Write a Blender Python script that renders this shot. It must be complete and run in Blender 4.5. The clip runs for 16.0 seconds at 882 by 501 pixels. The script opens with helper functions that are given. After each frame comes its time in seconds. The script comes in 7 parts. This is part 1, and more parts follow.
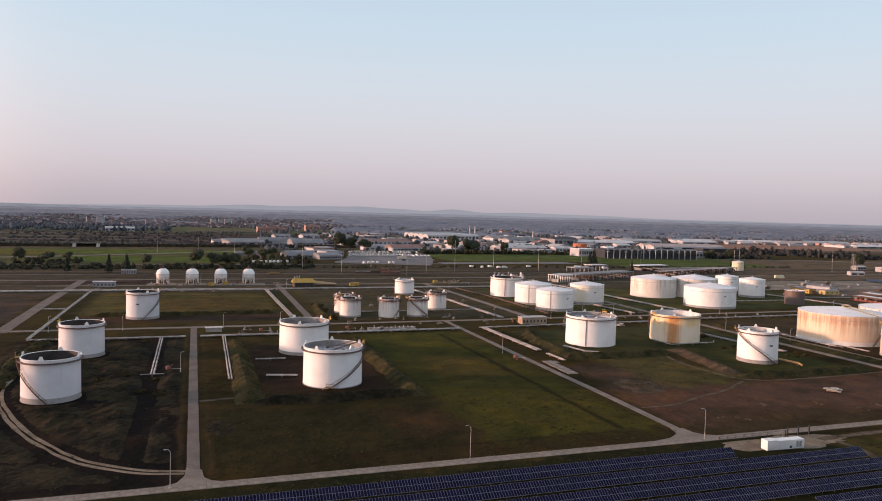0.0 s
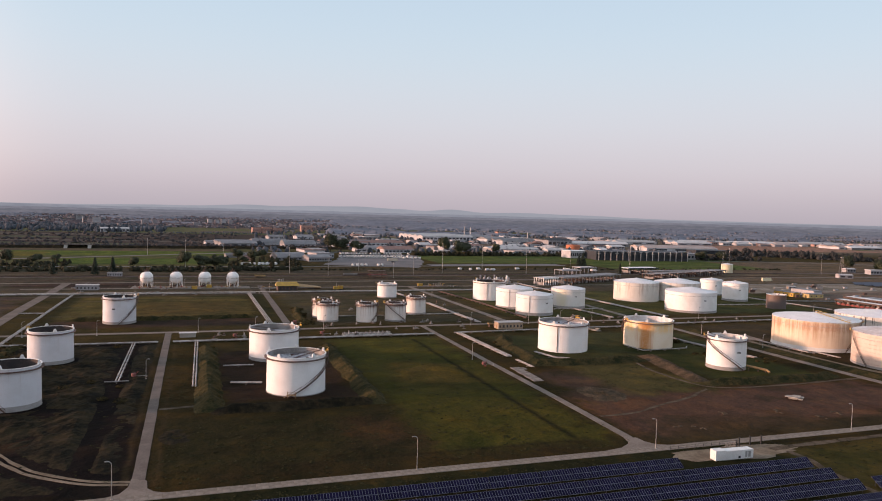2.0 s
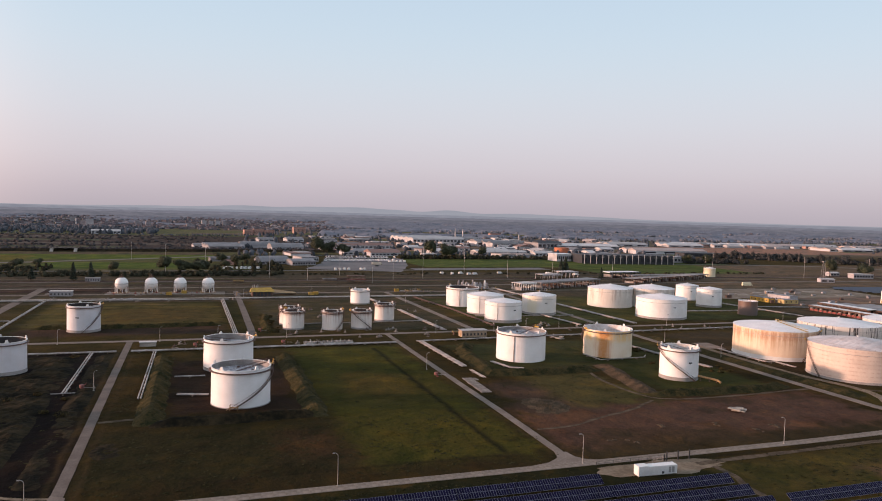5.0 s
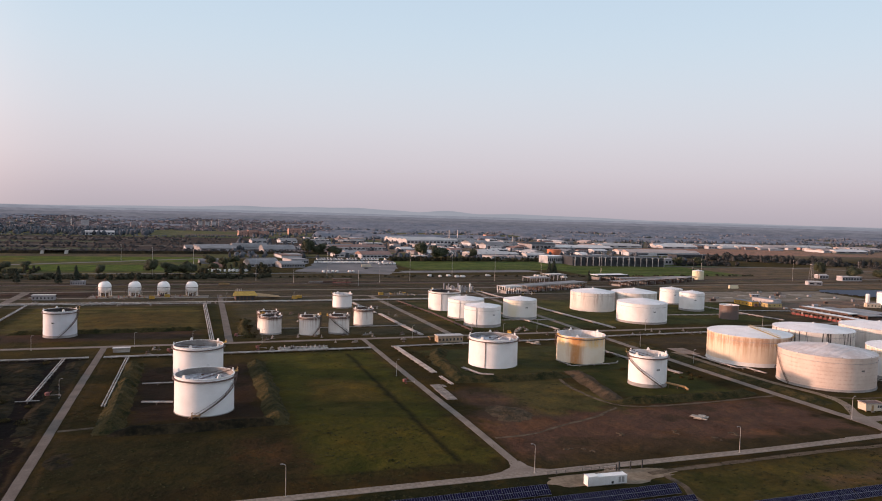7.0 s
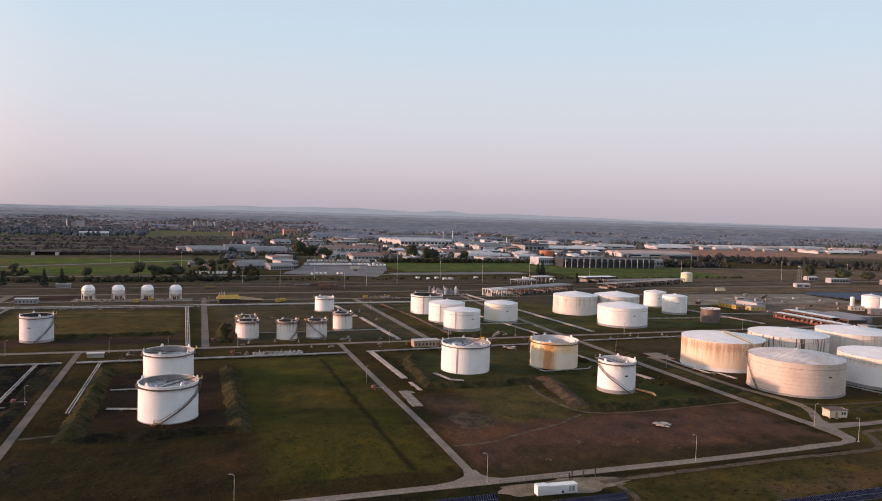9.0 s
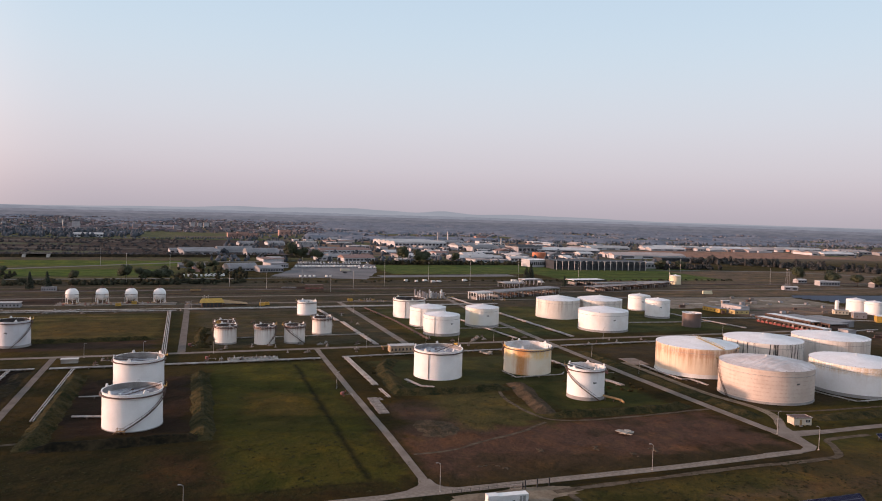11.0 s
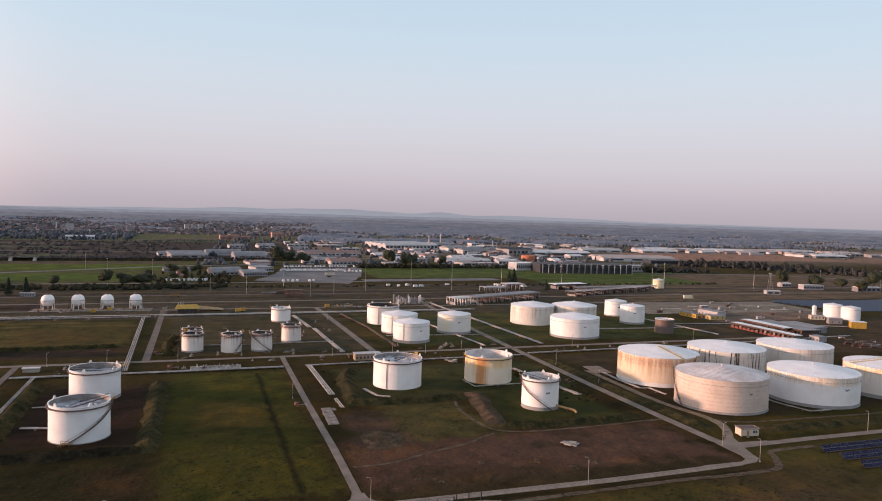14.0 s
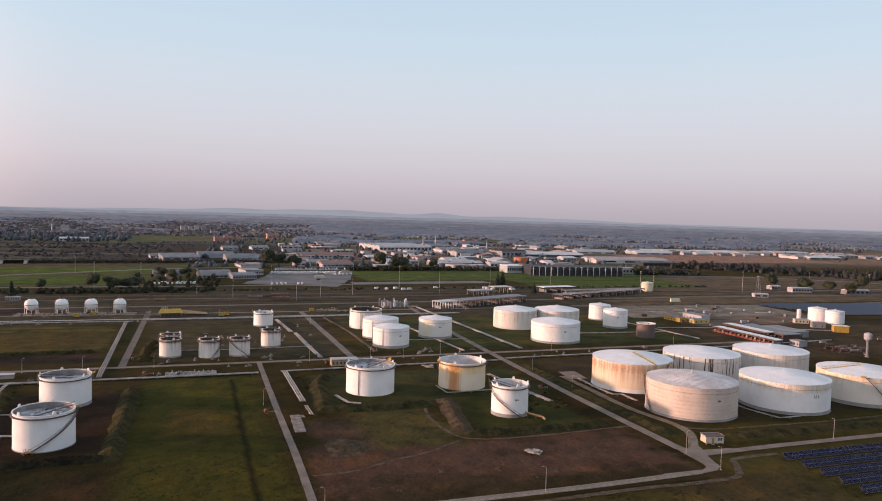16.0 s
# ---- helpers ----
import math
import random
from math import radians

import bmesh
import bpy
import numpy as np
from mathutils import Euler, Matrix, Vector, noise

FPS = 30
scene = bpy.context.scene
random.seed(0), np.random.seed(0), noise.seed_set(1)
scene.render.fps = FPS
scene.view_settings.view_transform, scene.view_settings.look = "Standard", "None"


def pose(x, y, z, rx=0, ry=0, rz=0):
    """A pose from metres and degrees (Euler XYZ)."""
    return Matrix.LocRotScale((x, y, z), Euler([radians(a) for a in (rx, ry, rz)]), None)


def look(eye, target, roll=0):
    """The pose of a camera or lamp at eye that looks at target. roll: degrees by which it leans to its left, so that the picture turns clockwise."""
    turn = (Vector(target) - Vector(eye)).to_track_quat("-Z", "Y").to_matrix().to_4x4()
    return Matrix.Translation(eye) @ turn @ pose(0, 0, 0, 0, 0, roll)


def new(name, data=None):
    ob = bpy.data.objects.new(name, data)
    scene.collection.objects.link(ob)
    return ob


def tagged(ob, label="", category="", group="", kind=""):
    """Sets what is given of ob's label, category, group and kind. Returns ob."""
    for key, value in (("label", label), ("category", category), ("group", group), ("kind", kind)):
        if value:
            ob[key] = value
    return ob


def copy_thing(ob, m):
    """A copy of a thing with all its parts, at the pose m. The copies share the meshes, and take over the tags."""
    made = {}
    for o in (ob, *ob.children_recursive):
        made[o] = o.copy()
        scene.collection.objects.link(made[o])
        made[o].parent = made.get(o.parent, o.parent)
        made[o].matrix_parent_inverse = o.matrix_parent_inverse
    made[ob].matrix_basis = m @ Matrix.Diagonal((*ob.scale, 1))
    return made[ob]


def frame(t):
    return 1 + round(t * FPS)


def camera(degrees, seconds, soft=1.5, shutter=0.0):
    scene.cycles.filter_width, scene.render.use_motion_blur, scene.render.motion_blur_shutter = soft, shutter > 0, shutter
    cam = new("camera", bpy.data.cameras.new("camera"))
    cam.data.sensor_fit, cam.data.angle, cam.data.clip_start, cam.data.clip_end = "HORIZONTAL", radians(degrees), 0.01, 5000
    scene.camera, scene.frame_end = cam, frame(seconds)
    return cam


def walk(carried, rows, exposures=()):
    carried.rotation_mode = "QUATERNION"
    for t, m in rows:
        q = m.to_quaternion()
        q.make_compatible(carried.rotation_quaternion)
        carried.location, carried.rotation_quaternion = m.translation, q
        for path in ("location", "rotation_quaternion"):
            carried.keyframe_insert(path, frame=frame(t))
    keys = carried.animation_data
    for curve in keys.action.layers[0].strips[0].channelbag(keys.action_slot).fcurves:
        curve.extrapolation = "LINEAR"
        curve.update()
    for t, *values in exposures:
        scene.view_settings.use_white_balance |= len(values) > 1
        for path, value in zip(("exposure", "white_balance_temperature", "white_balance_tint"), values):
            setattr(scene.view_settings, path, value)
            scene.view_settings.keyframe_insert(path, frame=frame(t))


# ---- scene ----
cam = camera(62.97, 16.0, soft=1.0)
PATH = [
    (0, (0.00, 0.00, 57.00), (32.496, 94.424, 51.689), 1.495),
    (0.5, (2.83, -1.22, 57.82), (35.323, 93.202, 52.495), 1.506),
    (1, (5.67, -2.45, 58.64), (38.147, 91.982, 53.297), 1.522),
    (1.5, (8.51, -3.67, 59.46), (40.970, 90.762, 54.099), 1.539),
    (2, (11.35, -4.89, 60.27), (43.802, 89.540, 54.903), 1.554),
    (2.5, (14.19, -6.12, 61.09), (46.651, 88.313, 55.716), 1.561),
    (3, (17.03, -7.34, 61.91), (49.510, 87.083, 56.539), 1.562),
    (3.5, (19.87, -8.57, 62.73), (52.361, 85.856, 57.366), 1.560),
    (4, (22.72, -9.79, 63.55), (55.200, 84.634, 58.191), 1.561),
    (6.5, (36.97, -15.92, 67.66), (69.498, 78.494, 62.329), 1.593),
    (7, (39.82, -17.14, 68.48), (72.346, 77.269, 63.132), 1.595),
    (7.5, (42.68, -18.37, 69.30), (75.202, 76.042, 63.931), 1.602),
    (8, (45.53, -19.59, 70.12), (78.065, 74.812, 64.731), 1.607),
    (8.5, (48.39, -20.82, 70.94), (80.929, 73.584, 65.536), 1.609),
    (9, (51.25, -22.05, 71.76), (83.789, 72.357, 66.347), 1.608),
    (11.5, (65.58, -28.18, 75.88), (98.116, 66.222, 70.473), 1.653),
    (12, (68.45, -29.41, 76.70), (100.992, 64.993, 71.303), 1.651),
    (12.5, (71.32, -30.64, 77.52), (103.865, 63.765, 72.136), 1.649),
    (13, (74.19, -31.86, 78.35), (106.729, 62.541, 72.969), 1.645),
    (13.5, (77.07, -33.09, 79.17), (109.590, 61.318, 73.797), 1.637),
    (14, (79.94, -34.32, 79.99), (112.455, 60.094, 74.627), 1.628),
    (14.5, (82.82, -35.55, 80.82), (115.327, 58.868, 75.463), 1.621),
    (15, (85.70, -36.78, 81.64), (118.207, 57.640, 76.304), 1.617),
    (15.5, (88.58, -38.01, 82.47), (121.095, 56.410, 77.146), 1.617),
    (16, (91.46, -39.23, 83.29), (123.986, 55.178, 77.986), 1.618),
]
walk(cam, [(t, look(eye, target, roll)) for t, eye, target, roll in PATH], [(0, 0.05, 6690, 11.5), (16, 0.04, 6580, 11)])

# ---- world, sun, exposure ----
SUN_EL, SUN_AZ = 8.2, 283.0  # degrees above the horizon; clockwise from +y
world = bpy.data.worlds.new("sky")
scene.world = world
world.use_nodes = True
wn, wl = world.node_tree.nodes, world.node_tree.links
wn.clear()
sky = wn.new("ShaderNodeTexSky")
sky.sky_type = "NISHITA"
sky.sun_disc = False
sky.sun_elevation, sky.sun_rotation = radians(SUN_EL), radians(SUN_AZ)
sky.altitude, sky.air_density, sky.dust_density, sky.ozone_density = 150, 1.0, 2.2, 1.6
# Evening sky: pale blue above, pink haze near the ground, a warm glow on the sun's side.
co_w = wn.new("ShaderNodeTexCoord")
sep_w = wn.new("ShaderNodeSeparateXYZ")
wl.new(co_w.outputs["Generated"], sep_w.inputs[0])
ramp = wn.new("ShaderNodeValToRGB")
ramp.color_ramp.interpolation = "B_SPLINE"
stops = ((0.0, (0.22, 0.20, 0.21)), (0.485, (0.40, 0.365, 0.42)), (0.51, (0.525, 0.475, 0.545)), (0.53, (0.61, 0.565, 0.63)), (0.56, (0.65, 0.66, 0.725)), (0.60, (0.60, 0.71, 0.80)), (0.645, (0.52, 0.67, 0.81)), (0.74, (0.51, 0.61, 0.73)), (1.0, (0.46, 0.52, 0.63)))
for k, (place, colour) in enumerate(stops):
    e = ramp.color_ramp.elements[k] if k < 2 else ramp.color_ramp.elements.new(place)
    e.position, e.color = place, (*colour, 1)
half = wn.new("ShaderNodeMath")
half.operation = "MULTIPLY_ADD"
half.inputs[1].default_value, half.inputs[2].default_value = 0.5, 0.5
wl.new(sep_w.outputs[2], half.inputs[0])
wl.new(half.outputs[0], ramp.inputs[0])
toward = wn.new("ShaderNodeVectorMath")
toward.operation = "DOT_PRODUCT"
toward.inputs[1].default_value = (math.sin(radians(SUN_AZ)), math.cos(radians(SUN_AZ)), 0.0)
wl.new(co_w.outputs["Generated"], toward.inputs[0])
glow = wn.new("ShaderNodeMapRange")
glow.interpolation_type = "SMOOTHERSTEP"
glow.inputs["From Min"].default_value, glow.inputs["From Max"].default_value = 0.30, 1.0
wl.new(toward.outputs["Value"], glow.inputs["Value"])
glow_col = wn.new("ShaderNodeMix")
glow_col.data_type, glow_col.blend_type = "RGBA", "ADD"
glow_col.inputs[7].default_value = (1.7, 1.05, 0.75, 1)
low = wn.new("ShaderNodeMapRange")
low.interpolation_type = "SMOOTHSTEP"
low.inputs["From Min"].default_value, low.inputs["From Max"].default_value = 0.55, 0.05
wl.new(sep_w.outputs[2], low.inputs["Value"])
near_sun = wn.new("ShaderNodeMath")
near_sun.operation = "MULTIPLY"
wl.new(glow.outputs[0], near_sun.inputs[0])
wl.new(low.outputs[0], near_sun.inputs[1])
wl.new(near_sun.outputs[0], glow_col.inputs[0])
wl.new(ramp.outputs[0], glow_col.inputs[6])
both = wn.new("ShaderNodeMix")
both.data_type = "RGBA"
both.inputs[0].default_value = 0.9
dim = wn.new("ShaderNodeMix")
dim.data_type, dim.blend_type = "RGBA", "MULTIPLY"
dim.inputs[0].default_value = 1.0
dim.inputs[7].default_value = (0.2, 0.18, 0.2, 1)
wl.new(sky.outputs[0], dim.inputs[6])
wl.new(dim.outputs[2], both.inputs[6])
wl.new(glow_col.outputs[2], both.inputs[7])
background = wn.new("ShaderNodeBackground")
background.inputs["Strength"].default_value = 1.06
world_out = wn.new("ShaderNodeOutputWorld")
wl.new(both.outputs[2], background.inputs["Color"])
wl.new(background.outputs[0], world_out.inputs["Surface"])

sun_data = bpy.data.lights.new("sun", "SUN")
sun_data.energy, sun_data.angle, sun_data.color = 5.0, radians(2.5), (1.0, 0.60, 0.44)
sun = new("sun", sun_data)
ca, sa = math.cos(radians(SUN_EL)), math.sin(radians(SUN_EL))
sun_way = Vector((math.sin(radians(SUN_AZ)) * ca, math.cos(radians(SUN_AZ)) * ca, sa))
sun.matrix_world = look(sun_way * 900, (0, 0, 0))


# ---- materials ----
def nodes_of(name):
    m = bpy.data.materials.new(name)
    m.use_nodes = True
    return m, m.node_tree.nodes, m.node_tree.links, m.node_tree.nodes["Principled BSDF"]


def noise_node(n, l, vec, scale, detail=4.0, rough=0.55, distort=0.0):
    t = n.new("ShaderNodeTexNoise")
    t.inputs["Scale"].default_value, t.inputs["Detail"].default_value = scale, detail
    t.inputs["Roughness"].default_value, t.inputs["Distortion"].default_value = rough, distort
    l.new(vec, t.inputs["Vector"])
    return t.outputs["Fac"]


def spread(n, l, fac, a, b, lo=0.0, hi=1.0):
    r = n.new("ShaderNodeMapRange")
    r.interpolation_type = "SMOOTHSTEP"
    for key, v in (("From Min", a), ("From Max", b), ("To Min", lo), ("To Max", hi)):
        r.inputs[key].default_value = v
    l.new(fac, r.inputs["Value"])
    return r.outputs["Result"]


def blend(n, l, fac, a, b, mode="MIX"):
    m = n.new("ShaderNodeMix")
    m.data_type, m.blend_type = "RGBA", mode
    for sock, v in ((m.inputs[0], fac), (m.inputs[6], a), (m.inputs[7], b)):
        if isinstance(v, (int, float)):
            sock.default_value = v
        elif isinstance(v, tuple):
            sock.default_value = (*v, 1)
        else:
            l.new(v, sock)
    return m.outputs[2]


def calc(n, l, op, a, b=0.0):
    m = n.new("ShaderNodeMath")
    m.operation = op
    for sock, v in zip(m.inputs, (a, b)):
        if isinstance(v, (int, float)):
            sock.default_value = v
        else:
            l.new(v, sock)
    return m.outputs[0]


def bump_into(n, l, bsdf, height, strength, distance):
    b = n.new("ShaderNodeBump")
    b.inputs["Strength"].default_value, b.inputs["Distance"].default_value = strength, distance
    l.new(height, b.inputs["Height"])
    l.new(b.outputs[0], bsdf.inputs["Normal"])


def rough_mat(name, colour, dark, scale, roughness=0.8, metallic=0.0, bump=0.3, fine=8.0, by_object=0.0, lift=0.02, islands=0.0):
    """A plain weathered surface: two scales of stain over a base colour, fine relief."""
    m, n, l, b = nodes_of(name)
    co = n.new("ShaderNodeTexCoord").outputs["Object"]
    big = noise_node(n, l, co, scale, 4)
    small = noise_node(n, l, co, scale * fine, 3)
    mixed = calc(n, l, "ADD", calc(n, l, "MULTIPLY", big, 0.65), calc(n, l, "MULTIPLY", small, 0.35))
    col = blend(n, l, spread(n, l, mixed, 0.36, 0.66), dark, colour)
    if by_object or islands:
        hsv = n.new("ShaderNodeHueSaturation")
        if by_object:
            rnd = n.new("ShaderNodeObjectInfo").outputs["Random"]
        else:
            rnd = n.new("ShaderNodeNewGeometry").outputs["Random Per Island"]
        amount = by_object or islands
        l.new(spread(n, l, rnd, 0, 1, 1 - amount, 1 + amount), hsv.inputs["Value"])
        l.new(col, hsv.inputs["Color"])
        col = hsv.outputs[0]
    l.new(col, b.inputs["Base Color"])
    b.inputs["Roughness"].default_value, b.inputs["Metallic"].default_value = roughness, metallic
    b.inputs["Specular IOR Level"].default_value = 0.04 if roughness >= 0.95 else 0.15 if roughness >= 0.9 else 0.5
    bump_into(n, l, b, small, bump, lift)
    return m


def tank_paint(name, base, soil, rust, streak, rust_amount, top_from=0.0, top_to=1.0, height=13.0, patch=None, across=0.9, grime=0.45, courses=0.0, belt=None, sharp=None):
    """White tank paint with runs of rust and dirt that start at the top edge, and broad dull patches."""
    m, n, l, b = nodes_of(name)
    tc = n.new("ShaderNodeTexCoord")
    sep = n.new("ShaderNodeSeparateXYZ")
    l.new(tc.outputs["Object"], sep.inputs[0])
    mp = n.new("ShaderNodeMapping")
    mp.inputs["Scale"].default_value = (across, across, 0.05)
    l.new(tc.outputs["Object"], mp.inputs["Vector"])
    runs = noise_node(n, l, mp.outputs[0], 1.0, 5, 0.65)
    wide = noise_node(n, l, tc.outputs["Object"], 0.16, 4)
    fine = noise_node(n, l, tc.outputs["Object"], 1.7, 4)
    z = calc(n, l, "DIVIDE", sep.outputs[2], height)
    rise = spread(n, l, z, top_from, top_to)
    col = blend(n, l, calc(n, l, "MULTIPLY", spread(n, l, wide, 0.4, 0.7), grime), base, soil)
    col = blend(n, l, calc(n, l, "MULTIPLY", spread(n, l, fine, 0.45, 0.75), grime * 0.5), col, soil)
    if sharp:
        runs_m = spread(n, l, runs, sharp, sharp + 0.05)
    else:
        runs_m = spread(n, l, runs, 1 - streak, 1.0 - streak * 0.45)
    mask = calc(n, l, "MULTIPLY", runs_m, rise)
    col = blend(n, l, calc(n, l, "MULTIPLY", mask, rust_amount), col, rust)
    if belt:
        colour, z0, z1, amount = belt
        body = calc(n, l, "MULTIPLY", spread(n, l, z, z0 - 0.12, z0 + 0.05), spread(n, l, z, z1 + 0.03, z1 - 0.03))
        ragged = spread(n, l, calc(n, l, "ADD", calc(n, l, "MULTIPLY", runs, 0.6), calc(n, l, "MULTIPLY", fine, 0.4)), 0.36, 0.6)
        col = blend(n, l, calc(n, l, "MULTIPLY", calc(n, l, "MULTIPLY", body, ragged), amount), col, colour)
    if courses:
        # stains in broken rows along the plate seams
        row = calc(n, l, "ABSOLUTE", calc(n, l, "SUBTRACT", calc(n, l, "FRACT", calc(n, l, "MULTIPLY", sep.outputs[2], 0.62)), 0.5))
        blot = noise_node(n, l, tc.outputs["Object"], 1.1, 4)
        rows_m = calc(n, l, "MULTIPLY", spread(n, l, row, 0.22, 0.48), spread(n, l, calc(n, l, "ADD", calc(n, l, "MULTIPLY", blot, 0.6), calc(n, l, "MULTIPLY", runs, 0.4)), 0.42, 0.62))
        col = blend(n, l, calc(n, l, "MULTIPLY", rows_m, courses), col, rust)
    if patch:
        px, py, half, colour = patch
        dx = calc(n, l, "SUBTRACT", sep.outputs[0], px)
        dy = calc(n, l, "SUBTRACT", sep.outputs[1], py)
        d = calc(n, l, "SQRT", calc(n, l, "ADD", calc(n, l, "MULTIPLY", dx, dx), calc(n, l, "MULTIPLY", dy, dy)))
        d = calc(n, l, "ADD", d, calc(n, l, "MULTIPLY", calc(n, l, "SUBTRACT", runs, 0.5), half * 1.3))
        spot = calc(n, l, "MULTIPLY", spread(n, l, d, half, half * 0.15), spread(n, l, fine, 0.25, 0.6, 0.75, 1.0))
        col = blend(n, l, calc(n, l, "MULTIPLY", spot, 0.9), col, colour)
    l.new(col, b.inputs["Base Color"])
    b.inputs["Roughness"].default_value = 0.55
    bump_into(n, l, b, wide, 0.25, 0.08)
    return m


WHITE = (0.86, 0.84, 0.83)
M_TANK = tank_paint("tank_white_paint", WHITE, (0.60, 0.56, 0.53), (0.36, 0.22, 0.13), 0.42, 0.35, 0.2, 1.0, grime=0.25)
# left tanks' white, darkened and cooled to hold their bluish shade
M_TANK_SHADED = tank_paint("tank_shaded_white_paint", (0.66, 0.655, 0.685), (0.55, 0.53, 0.54), (0.36, 0.22, 0.14), 0.42, 0.45, 0.2, 1.0, grime=0.5)
M_CLEAN = tank_paint("tank_clean_paint", (0.86, 0.84, 0.82), (0.66, 0.62, 0.58), (0.42, 0.30, 0.2), 0.36, 0.25, 0.3, 1.0)
M_RUSTY = tank_paint("tank_rust_run_paint", (0.78, 0.70, 0.57), (0.68, 0.55, 0.36), (0.44, 0.21, 0.05), 0.40, 0.6, 0.1, 1.0, patch=(-7.5, -8.5, 4.9, (0.50, 0.19, 0.03)), belt=((0.80, 0.52, 0.16), 0.62, 0.99, 0.75))
M_BIG_RUST = tank_paint("tank_weathered_paint", (0.76, 0.63, 0.48), (0.62, 0.46, 0.32), (0.43, 0.24, 0.12), 0.64, 0.8, 0.0, 0.8, 14, across=1.0, grime=0.6, belt=((0.42, 0.19, 0.10), 0.72, 0.93, 0.62))
M_CREAM_RUST = tank_paint("tank_cream_weathered_paint", (0.76, 0.70, 0.62), (0.64, 0.56, 0.48), (0.45, 0.27, 0.16), 0.5, 0.5, 0.0, 0.9, 14, across=0.7, grime=0.6, belt=((0.66, 0.40, 0.15), 0.82, 0.99, 0.7))
M_RIM_RUST = tank_paint("tank_rim_rust_paint", (0.86, 0.84, 0.83), (0.68, 0.62, 0.57), (0.46, 0.30, 0.18), 0.42, 0.45, 0.2, 1.0, 13.3, belt=((0.60, 0.42, 0.22), 0.78, 0.99, 0.75))
M_BIG_GREY = tank_paint("tank_mottled_paint", (0.645, 0.53, 0.455), (0.52, 0.41, 0.345), (0.42, 0.26, 0.19), 0.48, 0.4, 0.0, 0.9, 14, across=0.5, grime=0.8, courses=0.5)
M_BLACK_RUNS = tank_paint("tank_black_run_paint", (0.68, 0.63, 0.58), (0.54, 0.47, 0.42), (0.025, 0.02, 0.018), 0.62, 0.95, 0.22, 0.5, 14, across=1.1, sharp=0.55)
M_GREY_RUNS = tank_paint("tank_grey_run_paint", (0.68, 0.63, 0.58), (0.52, 0.46, 0.41), (0.22, 0.15, 0.11), 0.52, 0.7, 0.2, 0.9, 14, across=0.8)
M_RIBBED = tank_paint("tank_soot_run_paint", (0.74, 0.69, 0.63), (0.60, 0.53, 0.46), (0.27, 0.17, 0.11), 0.56, 0.75, 0.0, 0.8, 13, across=0.6)
M_BROWN = tank_paint("tank_rust_brown_paint", (0.135, 0.100, 0.092), (0.105, 0.082, 0.078), (0.11, 0.065, 0.052), 0.5, 0.5, 0, 1, 9.6, belt=((0.17, 0.085, 0.05), 0.7, 1.0, 0.8))
M_YELLOWISH = tank_paint("tank_cream_paint", (0.72, 0.64, 0.44), (0.6, 0.52, 0.36), (0.4, 0.28, 0.1), 0.4, 0.4, 0, 1, 9)
M_ROOF = rough_mat("tank_roof_paint", (0.78, 0.77, 0.78), (0.64, 0.62, 0.62), 0.12, 0.5, 0, 0.2, 9)
M_ROOF_WORN = rough_mat("tank_worn_roof_paint", (0.66, 0.61, 0.60), (0.46, 0.39, 0.37), 0.16, 0.6, 0, 0.3, 5, lift=0.05)
M_FLOAT = rough_mat("floating_roof_steel", (0.68, 0.67, 0.68), (0.45, 0.40, 0.37), 0.22, 0.6, 0, 0.3, 6)
M_DECK = rough_mat("stained_roof_deck", (0.60, 0.59, 0.61), (0.13, 0.125, 0.145), 0.28, 0.6, 0, 0.3, 5)
M_BAND = rough_mat("tank_base_band", (0.36, 0.34, 0.33), (0.27, 0.25, 0.24), 0.4, 0.85)
M_STEEL_RUST = rough_mat("rusty_steel", (0.13, 0.075, 0.055), (0.07, 0.045, 0.04), 0.6, 0.85, 0.1)
M_GIRDER = rough_mat("girder_dark_steel", (0.16, 0.10, 0.08), (0.09, 0.06, 0.055), 0.5, 0.85)
M_SCRUB = rough_mat("bramble_scrub", (0.066, 0.050, 0.022), (0.038, 0.032, 0.015), 0.15, 0.95, 0, 0.1, 9, islands=0.25)
M_SCRUBLAND = rough_mat("overgrown_earth", (0.038, 0.028, 0.015), (0.008, 0.0078, 0.0055), 0.10, 0.95, 0, 0.7, 7, lift=0.4)
M_SMALL = tank_paint("tank_rust_streaked_paint", (0.76, 0.72, 0.68), (0.6, 0.52, 0.46), (0.28, 0.12, 0.07), 0.58, 0.8, 0.1, 0.95, 9.8, across=1.3, belt=((0.22, 0.09, 0.06), 0.84, 1.0, 0.85))
M_INNER = rough_mat("dark_tank_inside", (0.075, 0.055, 0.05), (0.035, 0.03, 0.03), 0.4, 0.85)
M_YELLOW = rough_mat("yellow_paint", (0.52, 0.32, 0.04), (0.34, 0.20, 0.035), 0.5, 0.6)
M_OCHRE = rough_mat("ochre_pipe_paint", (0.36, 0.23, 0.09), (0.24, 0.14, 0.07), 0.5, 0.7)
M_YELLOW_WORN = rough_mat("worn_yellow_paint", (0.58, 0.44, 0.18), (0.40, 0.29, 0.13), 0.5, 0.7)
M_PIPE = rough_mat("pipe_pale_paint", (0.44, 0.41, 0.39), (0.20, 0.165, 0.145), 0.3, 0.6)
M_PIPE_DARK = rough_mat("pipe_grey_paint", (0.30, 0.28, 0.27), (0.18, 0.16, 0.15), 0.3, 0.6)
M_CONCRETE = rough_mat("pale_concrete", (0.40, 0.37, 0.33), (0.29, 0.26, 0.23), 0.25, 0.9, 0, 0.3, 9, by_object=0.10)
M_ROAD = rough_mat("grey_concrete_road", (0.225, 0.185, 0.156), (0.145, 0.117, 0.098), 0.16, 0.9, 0, 0.25, 12)
